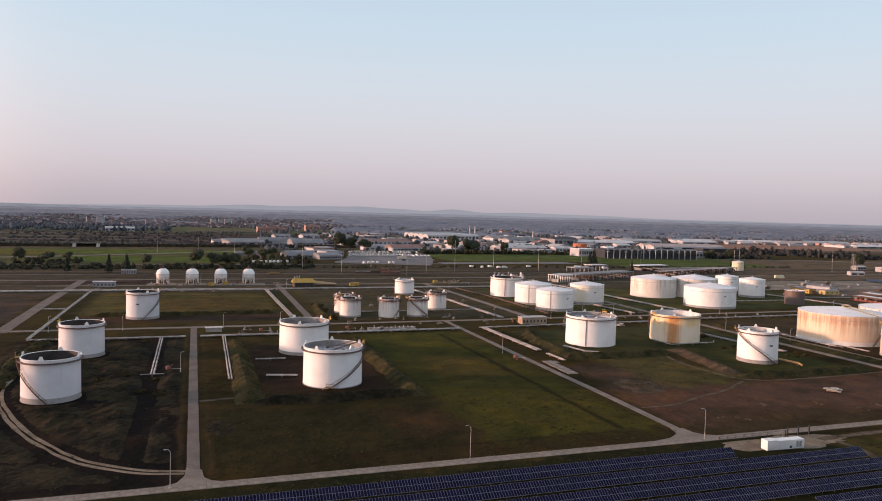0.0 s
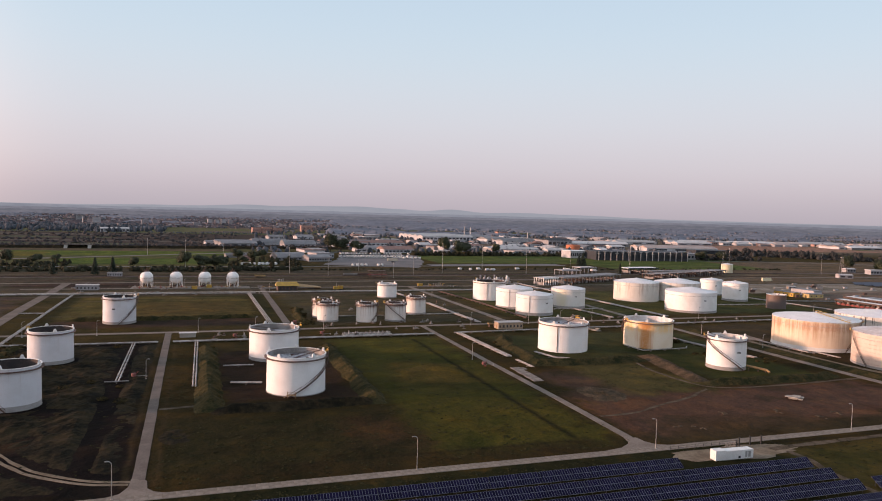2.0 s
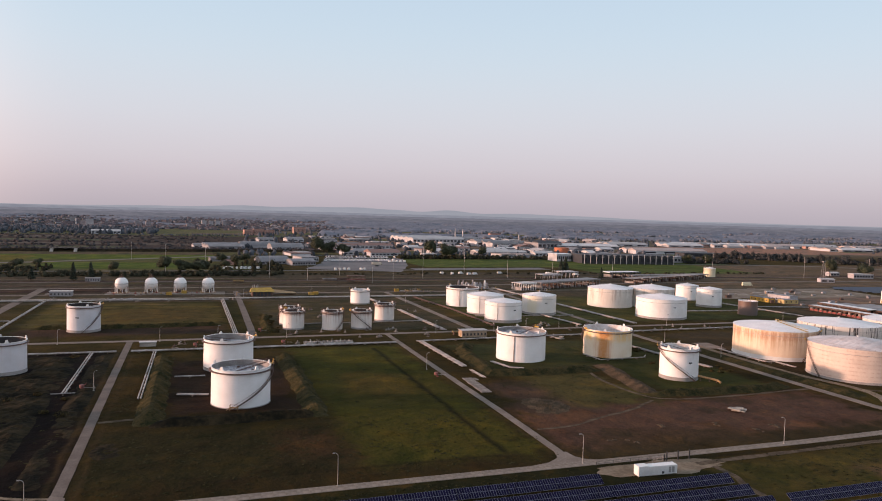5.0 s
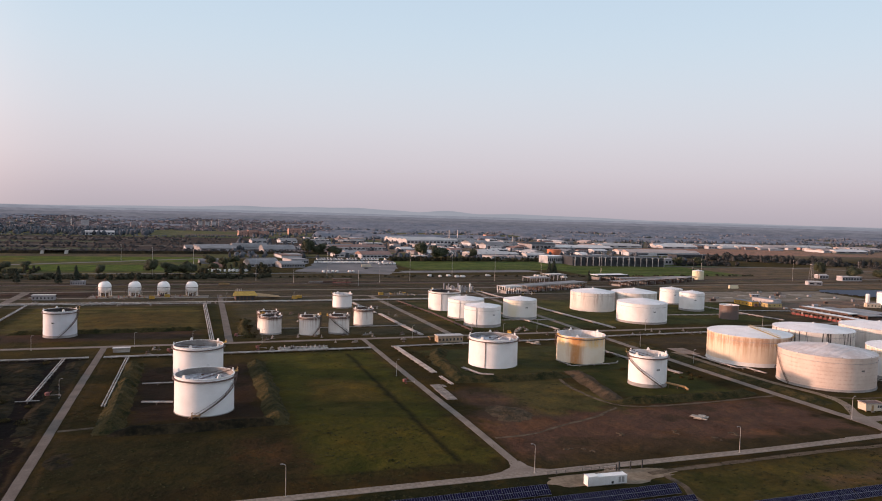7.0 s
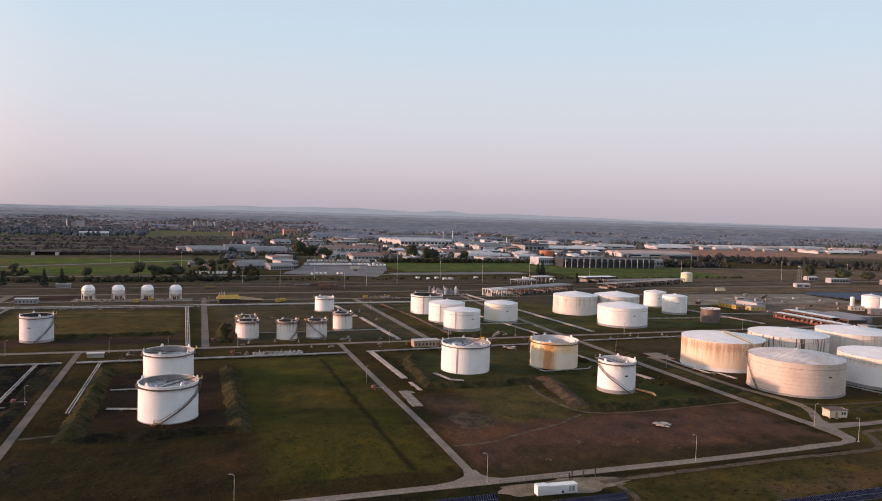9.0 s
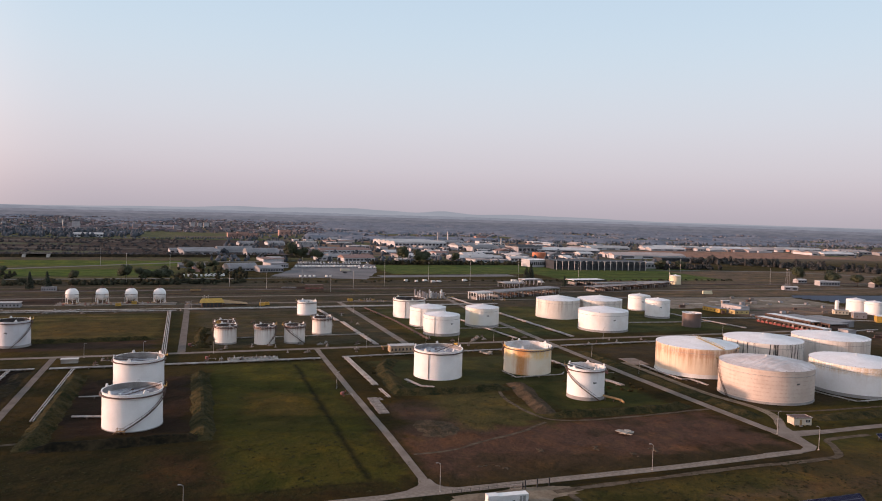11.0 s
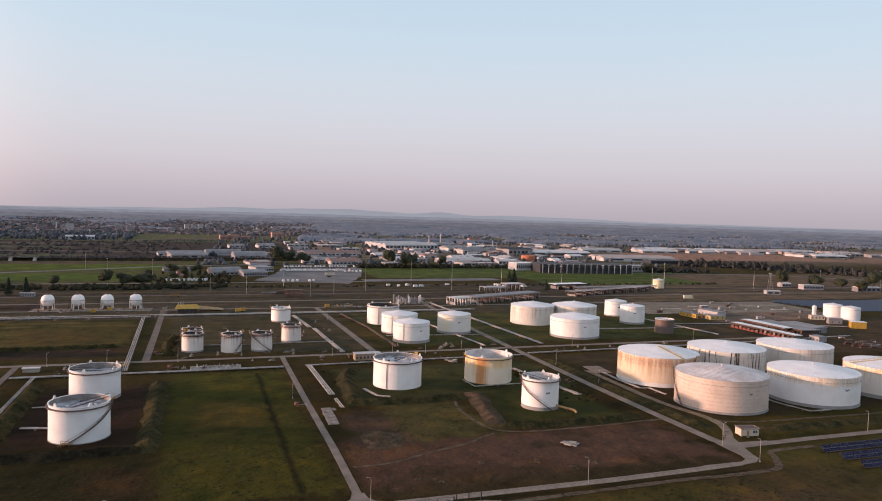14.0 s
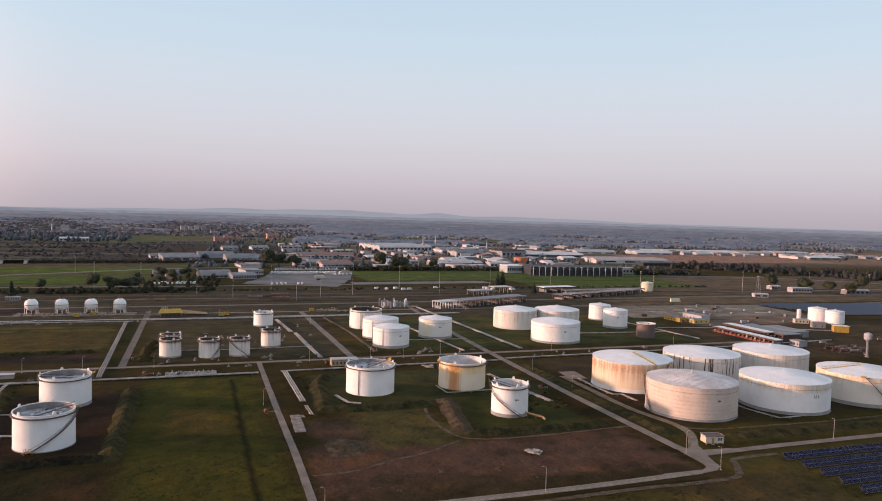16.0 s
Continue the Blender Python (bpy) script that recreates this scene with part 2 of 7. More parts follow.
M_ROAD_WORN = rough_mat("dull_worn_concrete_road", (0.165, 0.135, 0.118), (0.11, 0.088, 0.075), 0.16, 0.9, 0, 0.25, 12)
M_ASPHALT = rough_mat("worn_asphalt", (0.165, 0.152, 0.146), (0.125, 0.115, 0.11), 0.05, 0.9, 0, 0.25, 12)
M_OLD_PAD = rough_mat("old_stained_concrete", (0.27, 0.235, 0.21), (0.14, 0.115, 0.10), 0.35, 0.9, 0, 0.3, 5)
M_LOT = rough_mat("pale_worn_paving", (0.175, 0.168, 0.172), (0.115, 0.11, 0.113), 0.04, 0.9, 0, 0.25, 12)
M_YARD = rough_mat("old_works_concrete", (0.23, 0.19, 0.15), (0.11, 0.088, 0.062), 0.06, 0.9, 0, 0.25, 9)
M_TRACK = rough_mat("dirt_track", (0.24, 0.192, 0.142), (0.135, 0.104, 0.074), 0.15, 0.95, 0, 0.4, 7)
M_WHITE = rough_mat("white_painted_metal", (0.78, 0.77, 0.76), (0.66, 0.64, 0.62), 0.3, 0.45)
M_TAN = rough_mat("tan_render", (0.40, 0.31, 0.22), (0.27, 0.20, 0.14), 0.3, 0.85)
M_CREAM = rough_mat("cream_render", (0.60, 0.53, 0.42), (0.48, 0.41, 0.32), 0.3, 0.85)
M_GREY_ROOF = rough_mat("grey_roof_sheet", (0.20, 0.19, 0.195), (0.13, 0.125, 0.13), 0.08, 0.6, by_object=0.25)
M_PALE_ROOF = rough_mat("pale_roof_sheet", (0.52, 0.49, 0.48), (0.40, 0.37, 0.36), 0.06, 0.6, by_object=0.25)
M_FADED = rough_mat("faded_pink_roof", (0.40, 0.31, 0.28), (0.30, 0.235, 0.215), 0.06, 0.7, by_object=0.2)
M_TERRACOTTA = rough_mat("terracotta_roof", (0.21, 0.118, 0.098), (0.15, 0.092, 0.078), 0.2, 0.85, by_object=0.3)
# house and factory walls: base colours greyed to include distance haze
M_WALL = rough_mat("pale_house_wall", (0.35, 0.335, 0.35), (0.26, 0.25, 0.26), 0.1, 0.9, by_object=0.3)
M_WHITE_WALL = rough_mat("white_factory_wall", (0.50, 0.49, 0.51), (0.37, 0.365, 0.38), 0.08, 0.8, by_object=0.15)
M_ORANGE = rough_mat("orange_render", (0.52, 0.18, 0.09), (0.42, 0.14, 0.075), 0.15, 0.8)
M_PINK = rough_mat("salmon_brick_wall", (0.46, 0.27, 0.22), (0.37, 0.215, 0.18), 0.15, 0.85)
M_OCHRE_WALL = rough_mat("dull_ochre_wall", (0.34, 0.22, 0.13), (0.20, 0.13, 0.085), 0.4, 0.85)
M_RED = rough_mat("red_steel_paint", (0.26, 0.055, 0.045), (0.17, 0.04, 0.036), 0.3, 0.7)
M_DULL_RED = rough_mat("faded_red_paint", (0.27, 0.095, 0.085), (0.18, 0.07, 0.062), 0.6, 0.8)
M_DARK = rough_mat("dark_opening", (0.03, 0.03, 0.033), (0.02, 0.02, 0.022), 0.3, 0.5)
M_SLATE = rough_mat("dark_cladding", (0.034, 0.038, 0.046), (0.022, 0.025, 0.031), 0.1, 0.75)
M_GALV = rough_mat("galvanised_steel", (0.42, 0.41, 0.40), (0.32, 0.31, 0.30), 0.6, 0.5, 0.3)
M_BARK = rough_mat("bark", (0.07, 0.05, 0.035), (0.04, 0.03, 0.022), 1.5, 0.95)
M_TYRE = rough_mat("black_rubber", (0.02, 0.02, 0.02), (0.015, 0.015, 0.015), 2, 0.9)
M_LEAF = rough_mat("tree_leaves", (0.048, 0.054, 0.022), (0.026, 0.032, 0.014), 0.12, 0.8, 0, 0.1, 9, islands=0.35)
M_CONIFER = rough_mat("dark_conifer_needles", (0.022, 0.035, 0.02), (0.014, 0.022, 0.014), 0.3, 0.85, islands=0.3)
M_WEED = rough_mat("rough_grass_tufts", (0.036, 0.033, 0.014), (0.022, 0.022, 0.010), 0.06, 0.95, 0, 0.1, 9, islands=0.3)
M_BUND = rough_mat("bund_turf", (0.064, 0.049, 0.021), (0.017, 0.020, 0.009), 0.2, 0.95, 0, 0.9, 8, lift=0.5)
M_EARTH = rough_mat("bare_earth_bank", (0.092, 0.064, 0.042), (0.040, 0.032, 0.020), 0.25, 0.95, 0, 0.8, 8, lift=0.4)
M_DRY = rough_mat("dry_golden_grass", (0.080, 0.060, 0.022), (0.034, 0.032, 0.012), 0.06, 0.95, 0, 0.1, 9, islands=0.4)
M_RUT = rough_mat("faint_wheel_rut", (0.128, 0.098, 0.070), (0.055, 0.041, 0.028), 0.35, 0.95, 0, 0.4, 7)
M_YELLOW_STAIN = tank_paint("tank_yellow_stained_paint", (0.77, 0.74, 0.70), (0.66, 0.6, 0.52), (0.42, 0.30, 0.2), 0.36, 0.25, 0.3, 1.0, patch=(-8.6, -7.2, 5.0, (0.72, 0.66, 0.50)))


def solar_glass():
    m, n, l, b = nodes_of("solar_glass")
    co = n.new("ShaderNodeTexCoord").outputs["Object"]
    col = blend(n, l, spread(n, l, noise_node(n, l, co, 2.0), 0.35, 0.65), (0.008, 0.006, 0.022), (0.013, 0.010, 0.034))
    hsv = n.new("ShaderNodeHueSaturation")
    l.new(spread(n, l, n.new("ShaderNodeObjectInfo").outputs["Random"], 0, 1, 0.75, 1.3), hsv.inputs["Value"])
    l.new(col, hsv.inputs["Color"])
    l.new(hsv.outputs[0], b.inputs["Base Color"])
    b.inputs["Roughness"].default_value = 0.22
    b.inputs["Specular IOR Level"].default_value = 0.05
    return m


M_SOLAR = solar_glass()
M_FRAME = rough_mat("dull_panel_frame", (0.20, 0.20, 0.25), (0.14, 0.14, 0.18), 0.6, 0.5, 0.2)
M_FAR_SOLAR = rough_mat("far_solar_glass", (0.012, 0.014, 0.046), (0.008, 0.009, 0.030), 0.05, 0.3)


def window_glass():
    m, n, l, b = nodes_of("window_glass")
    co = n.new("ShaderNodeTexCoord").outputs["Object"]
    l.new(blend(n, l, noise_node(n, l, co, 0.8), (0.02, 0.022, 0.027), (0.05, 0.055, 0.065)), b.inputs["Base Color"])
    b.inputs["Roughness"].default_value = 0.12
    return m


M_GLASS = window_glass()


def ground_material():
    """Grass, soil and farmland by place; soft, ragged edges between them."""
    m, n, l, b = nodes_of("grass_and_soil")
    co = n.new("ShaderNodeTexCoord").outputs["Object"]
    fine = noise_node(n, l, co, 0.9, 5, 0.65)
    mid = noise_node(n, l, co, 0.11, 5, 0.6)
    large = noise_node(n, l, co, 0.018, 5, 0.55)
    sep = n.new("ShaderNodeSeparateXYZ")
    l.new(co, sep.inputs[0])
    wob = calc(n, l, "MULTIPLY", calc(n, l, "SUBTRACT", mid, 0.5), 22.0)
    X, Y = calc(n, l, "ADD", sep.outputs[0], wob), calc(n, l, "SUBTRACT", sep.outputs[1], wob)
    col = blend(n, l, spread(n, l, large, 0.38, 0.62), (0.040, 0.034, 0.010), (0.052, 0.042, 0.013))
    # farmland beyond the works: long strips of crop, plough and scrub
    vor = n.new("ShaderNodeTexVoronoi")
    vor.inputs["Scale"].default_value = 0.0042
    mp = n.new("ShaderNodeMapping")
    mp.inputs["Scale"].default_value = (0.55, 1.5, 1.0)
    mp.inputs["Rotation"].default_value = (0, 0, 0.2)
    l.new(co, mp.inputs["Vector"])
    l.new(mp.outputs[0], vor.inputs["Vector"])
    pick = n.new("ShaderNodeSeparateColor")
    l.new(vor.outputs["Color"], pick.inputs[0])
    # strip colours are paled to carry the aerial haze
    farm = blend(n, l, spread(n, l, pick.outputs[0], 0.35, 0.5), (0.125, 0.112, 0.080), (0.105, 0.115, 0.058))
    farm = blend(n, l, spread(n, l, pick.outputs[1], 0.7, 0.74), farm, (0.200, 0.145, 0.105))
    col = blend(n, l, spread(n, l, sep.outputs[1], 900, 1150), col, farm)

    def patch(x0, x1, y0, y1, colour, soft=5.0, amount=1.0):
        nonlocal col
        f = calc(n, l, "MULTIPLY", spread(n, l, X, x0 - soft, x0 + soft), spread(n, l, X, x1 + soft, x1 - soft))
        g2 = calc(n, l, "MULTIPLY", spread(n, l, Y, y0 - soft, y0 + soft), spread(n, l, Y, y1 + soft, y1 - soft))
        col = blend(n, l, calc(n, l, "MULTIPLY", calc(n, l, "MULTIPLY", f, g2), amount), col, colour)

    patch(70, 121, 158, 322, (0.063, 0.068, 0.014))
    patch(80, 106, 222, 268, (0.098, 0.080, 0.022), 12, 0.7)          # mown grass block, the sunlit gap between tank shadows painted golden
    patch(2, 68, 158, 208, (0.034, 0.034, 0.012))            # dry grass by the road
    patch(78, 118, 166, 200, (0.082, 0.080, 0.015), 9, 0.7)
    patch(52, 68, 172, 196, (0.070, 0.045, 0.022), 8, 0.7)
    patch(128, 252, 156, 202, (0.110, 0.072, 0.049))         # bare brown soil
    patch(133, 160, 195, 240, (0.088, 0.066, 0.046), 6)
    patch(170, 250, 172, 196, (0.110, 0.076, 0.056), 8, 0.7)
    patch(127, 250, 152, 163, (0.046, 0.042, 0.019), 4, 0.9)
    patch(152, 186, 202, 250, (0.094, 0.090, 0.034), 6)
    patch(140, 190, 158, 172, (0.066, 0.052, 0.028), 6, 0.8)
    patch(-66, -4, 205, 330, (0.014, 0.013, 0.010), 6)       # scrub
    patch(-70, 0, 152, 207, (0.0145, 0.0135, 0.010), 4)
    patch(-36, -20, 186, 200, (0.048, 0.036, 0.022), 5, 0.6)
    patch(-66, 160, 100, 150, (0.026, 0.030, 0.010), 2)
    patch(3, 122, 153, 164, (0.036, 0.030, 0.011), 3, 0.7)
    patch(20, 62, 222, 305, (0.040, 0.030, 0.019), 3)        # bunded pens
    patch(146, 252, 258, 318, (0.056, 0.064, 0.024), 3)
    patch(198, 245, 214, 258, (0.054, 0.066, 0.020), 3)
    patch(-55, 44, 372, 400, (0.048, 0.034, 0.022), 4)
    patch(-55, 44, 402, 495, (0.078, 0.068, 0.020), 4)       # olive grass block
    patch(-20, 40, 410, 470, (0.070, 0.050, 0.018), 10, 0.6)
    patch(262, 420, 172, 205, (0.070, 0.066, 0.018), 5)
    patch(276, 420, 200, 330, (0.058, 0.050, 0.028), 5)
    patch(66, 180, 366, 520, (0.066, 0.058, 0.032), 5)
    patch(190, 440, 372, 500, (0.060, 0.064, 0.022), 6)
    patch(420, 640, 300, 425, (0.070, 0.056, 0.032), 8)
    patch(158, 290, 100, 143, (0.082, 0.076, 0.022), 5)
    patch(196, 262, 122, 130, (0.130, 0.096, 0.066), 6, 0.7)
    patch(262, 430, 90, 166, (0.080, 0.080, 0.023), 6)
    patch(230, 285, 112, 150, (0.084, 0.066, 0.034), 9, 0.6)
    patch(-520, 90, 750, 1030, (0.082, 0.088, 0.036), 4)     # spring crops
    patch(-520, 60, 985, 1030, (0.090, 0.076, 0.050), 4)
    patch(-240, 60, 900, 985, (0.078, 0.112, 0.022), 5)
    patch(-420, -150, 880, 960, (0.108, 0.104, 0.024), 5)
    patch(-120, 40, 770, 850, (0.074, 0.118, 0.022), 5)
    patch(-560, 260, 1090, 1600, (0.060, 0.052, 0.044), 10)
    patch(-30, 240, 1600, 1690, (0.082, 0.105, 0.046), 6)
    patch(-560, -60, 1590, 1640, (0.088, 0.095, 0.055), 6)
    patch(285, 760, 790, 925, (0.078, 0.112, 0.030), 4)
    patch(-500, 700, 500, 720, (0.066, 0.058, 0.038), 8)
    patch(-110, -24, 556, 590, (0.040, 0.028, 0.022), 4)
    patch(-140, -84, 380, 500, (0.058, 0.046, 0.034), 6)     # railway land
    patch(480, 1050, 545, 830, (0.128, 0.102, 0.068), 8)
    patch(470, 690, 700, 830, (0.072, 0.108, 0.028), 5)
    patch(470, 610, 425, 535, (0.17, 0.135, 0.105), 8)
    patch(960, 1390, 1110, 1350, (0.260, 0.168, 0.122), 8)
    def line(x0, x1, y0, y1, colour, soft, amount):
        # a narrow straight band with soft edges
        nonlocal col
        dx = calc(n, l, "ADD", sep.outputs[0], calc(n, l, "MULTIPLY", wob, 0.16))
        dy = calc(n, l, "ADD", sep.outputs[1], calc(n, l, "MULTIPLY", wob, 0.16))
        f = calc(n, l, "MULTIPLY", spread(n, l, dx, x0 - soft, x0 + soft), spread(n, l, dx, x1 + soft, x1 - soft))
        g2 = calc(n, l, "MULTIPLY", spread(n, l, dy, y0 - soft, y0 + soft), spread(n, l, dy, y1 + soft, y1 - soft))
        col = blend(n, l, calc(n, l, "MULTIPLY", calc(n, l, "MULTIPLY", f, g2), amount), col, colour)

    line(108.4, 110.4, 164, 318, (0.016, 0.018, 0.007), 1.2, 0.85)
    line(24, 108, 162.4, 163.6, (0.024, 0.022, 0.009), 1.0, 0.6)
    line(129, 250, 146.5, 148.6, (0.026, 0.025, 0.010), 0.8, 0.7)
    line(-3.5, -2.2, 158, 340, (0.080, 0.062, 0.030), 0.8, 0.5)
    line(3.4, 4.6, 158, 340, (0.080, 0.062, 0.030), 0.8, 0.4)
    line(121.5, 123.5, 160, 345, (0.070, 0.055, 0.022), 0.8, 0.5)
    # long streaks of grass and ballast along the sidings
    mps = n.new("ShaderNodeMapping")
    mps.inputs["Scale"].default_value = (0.006, 0.14, 1.0)
    mps.inputs["Rotation"].default_value = (0, 0, -0.016)
    l.new(co, mps.inputs["Vector"])
    streak = noise_node(n, l, mps.outputs[0], 1.0, 4, 0.6)
    zone = calc(n, l, "MULTIPLY", spread(n, l, sep.outputs[1], 340, 520), spread(n, l, sep.outputs[1], 1000, 760))
    col = blend(n, l, calc(n, l, "MULTIPLY", zone, spread(n, l, streak, 0.5, 0.62, 0, 0.7)), col, (0.040, 0.042, 0.014))
    col = blend(n, l, calc(n, l, "MULTIPLY", zone, spread(n, l, streak, 0.44, 0.34, 0, 0.55)), col, (0.105, 0.086, 0.066))
    patchy = noise_node(n, l, co, 0.05, 6, 0.62, 0.15)
    grain = noise_node(n, l, co, 3.2, 4, 0.7)
    for fac, lo, hi, amount, tint in ((patchy, 0.50, 0.64, 0.8, (1.45, 1.28, 1.0)), (patchy, 0.48, 0.36, 0.8, (0.58, 0.72, 0.62)), (mid, 0.48, 0.72, 0.6, (0.62, 0.57, 0.54)), (mid, 0.46, 0.30, 0.6, (1.3, 1.3, 1.1)),
                                      (fine, 0.52, 0.75, 0.8, (1.5, 1.36, 1.15)), (fine, 0.48, 0.25, 0.8, (0.48, 0.52, 0.46)), (grain, 0.5, 0.72, 0.7, (1.5, 1.35, 1.1)), (grain, 0.48, 0.3, 0.7, (0.55, 0.58, 0.5))):
        col = blend(n, l, spread(n, l, fac, lo, hi, 0, amount), col, tint, "MULTIPLY")
    # whole ground: darker at the front, paler and bluer beyond
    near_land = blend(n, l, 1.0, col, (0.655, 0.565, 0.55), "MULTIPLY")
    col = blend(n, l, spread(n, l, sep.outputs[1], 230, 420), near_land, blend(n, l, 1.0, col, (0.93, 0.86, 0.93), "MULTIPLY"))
    col = blend(n, l, 1.0, col, (0.001, 0.0004, 0.0018), "ADD")
    l.new(col, b.inputs["Base Color"])
    b.inputs["Roughness"].default_value = 0.95
    b.inputs["Specular IOR Level"].default_value = 0.02
    # low swells and mowing lines that the low sun picks out
    mpm = n.new("ShaderNodeMapping")
    mpm.inputs["Scale"].default_value = (0.55, 0.06, 1.0)
    l.new(co, mpm.inputs["Vector"])
    mown = noise_node(n, l, mpm.outputs[0], 1.0, 4, 0.6, 0.4)
    swell = calc(n, l, "ADD", calc(n, l, "MULTIPLY", patchy, 2.4), calc(n, l, "ADD", calc(n, l, "MULTIPLY", mid, 1.6), calc(n, l, "MULTIPLY", mown, 0.05)))
    swell = calc(n, l, "ADD", swell, calc(n, l, "MULTIPLY", fine, 0.07))
    bump_into(n, l, b, swell, 0.55, 1.0)
    return m


M_GROUND = ground_material()


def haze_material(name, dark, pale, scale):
    """Far land lost in evening haze; the haze is put in as glowing colour."""
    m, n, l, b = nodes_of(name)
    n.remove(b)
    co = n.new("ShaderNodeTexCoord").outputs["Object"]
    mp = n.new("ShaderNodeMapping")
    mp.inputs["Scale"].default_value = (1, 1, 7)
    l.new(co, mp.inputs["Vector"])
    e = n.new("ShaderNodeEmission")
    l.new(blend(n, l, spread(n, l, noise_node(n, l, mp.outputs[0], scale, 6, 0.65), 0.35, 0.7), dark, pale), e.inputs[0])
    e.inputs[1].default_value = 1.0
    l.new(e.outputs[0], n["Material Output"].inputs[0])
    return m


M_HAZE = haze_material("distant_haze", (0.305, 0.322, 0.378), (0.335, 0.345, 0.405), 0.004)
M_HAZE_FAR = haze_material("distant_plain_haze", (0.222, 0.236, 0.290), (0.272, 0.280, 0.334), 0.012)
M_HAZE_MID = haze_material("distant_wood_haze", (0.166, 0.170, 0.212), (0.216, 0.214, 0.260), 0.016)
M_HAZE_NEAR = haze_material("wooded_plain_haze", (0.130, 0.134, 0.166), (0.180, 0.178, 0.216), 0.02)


# ---- building blocks ----
class Shape:
    """Collects faces for one mesh."""

    def __init__(self):
        self.v, self.f, self.m = [], [], []

    def add(self, verts, faces, mat=0):
        k = len(self.v)
        self.v += [tuple(p) for p in verts]
        self.f += [tuple(k + i for i in face) for face in faces]
        self.m += [mat] * len(faces)
        return self

    def box(self, x0, x1, y0, y1, z0, z1, mat=0):
        return self.add([(x0, y0, z0), (x1, y0, z0), (x1, y1, z0), (x0, y1, z0), (x0, y0, z1), (x1, y0, z1), (x1, y1, z1), (x0, y1, z1)],
                        [(3, 2, 1, 0), (4, 5, 6, 7), (0, 1, 5, 4), (1, 2, 6, 5), (2, 3, 7, 6), (3, 0, 4, 7)], mat)

    def tube(self, a, b, r, n=6, r2=None, mat=0):
        a, b = Vector(a), Vector(b)
        q = (b - a).to_track_quat("Z", "Y")
        r2 = r if r2 is None else r2
        ring = [q @ Vector((math.cos(2 * math.pi * i / n), math.sin(2 * math.pi * i / n), 0)) for i in range(n)]
        return self.add([a + d * r for d in ring] + [b + d * r2 for d in ring],
                        [(i, (i + 1) % n, n + (i + 1) % n, n + i) for i in range(n)] + [tuple(range(n - 1, -1, -1)), tuple(range(n, 2 * n))], mat)

    def turned(self, profile, n=64, closed=False, mat=0, a0=0.0, a1=360.0, at=(0, 0)):
        """Turns a profile of (radius, height) about the upright axis."""
        full = abs(a1 - a0) >= 360
        cols = n if full else n + 1
        k, rows = len(self.v), len(profile)
        for i in range(cols):
            t = radians(a0 + (a1 - a0) * i / n)
            self.v += [(at[0] + r * math.cos(t), at[1] + r * math.sin(t), z) for r, z in profile]
        for i in range(n):
            j = (i + 1) % cols
            for q in range(rows if closed else rows - 1):
                w = (q + 1) % rows
                self.f.append((k + i * rows + q, k + j * rows + q, k + j * rows + w, k + i * rows + w))
                self.m.append(mat)
        return self

    def mesh(self, name, *mats):
        me = bpy.data.meshes.new(name)
        me.from_pydata(self.v, [], self.f)
        for mat in mats:
            me.materials.append(mat)
        if len(mats) > 1:
            me.polygons.foreach_set("material_index", self.m)
        return me


def part(name, shape, mats, parent=None, label="", at=(0, 0, 0), rz=0.0):
    mats = mats if isinstance(mats, (tuple, list)) else (mats,)
    ob = new(name, shape if isinstance(shape, bpy.types.Mesh) else shape.mesh(name, *mats))
    ob.parent = parent
    ob.location, ob.rotation_euler = at, (0, 0, radians(rz))
    if label:
        ob["label"] = label
    return ob


def thing(name, label, category, at=(0, 0, 0), rz=0.0, group="", kind=""):
    ob = new(name)
    ob.empty_display_size = 0.5
    ob.location, ob.rotation_euler = at, (0, 0, radians(rz))
    return tagged(ob, label, category, group, kind)


# ---- ground, roads, backdrop ----
ground_shape = Shape()
cuts_x = [-4600, -1500, -500, -100, 50, 150, 300, 600, 1500, 2800, 4600]
cuts_y = [-1500, -300, 50, 150, 250, 360, 500, 800, 1500, 2800, 4600]
ground_shape.add([(x, y, 0) for y in cuts_y for x in cuts_x],
                 [(j * 11 + i, j * 11 + i + 1, (j + 1) * 11 + i + 1, (j + 1) * 11 + i) for j in range(10) for i in range(10)])
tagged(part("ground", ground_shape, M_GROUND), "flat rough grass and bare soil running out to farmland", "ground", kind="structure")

def ridge(d, base, low, fine, seed, mat, label, peaks=()):
    """A long uneven far ridge, curved round the place; peaks: rows of bearing, width and height."""
    s = Shape()
    k = 900
    for i in range(k + 1):
        bearing = -75 + 150 * i / k
        a = radians(bearing)
        z = base + low * noise.noise(Vector((i * 0.025, 1.7, seed))) + fine * noise.noise(Vector((i * 0.6, 4.4, seed)))
        z += sum(h * math.exp(-((bearing - b) / w) ** 2) for b, w, h in peaks)
        s.v += [(d * math.sin(a), d * math.cos(a), -5), (d * math.sin(a), d * math.cos(a), z), ((d + 90) * math.sin(a), (d + 90) * math.cos(a), z - 5)]
    for i in range(k):
        s.f += [(3 * i, 3 * i + 3, 3 * i + 4, 3 * i + 1), (3 * i + 1, 3 * i + 4, 3 * i + 5, 3 * i + 2)]
        s.m += [0, 0]
    return tagged(part("backdrop", s, mat), label, "hills", kind="structure")


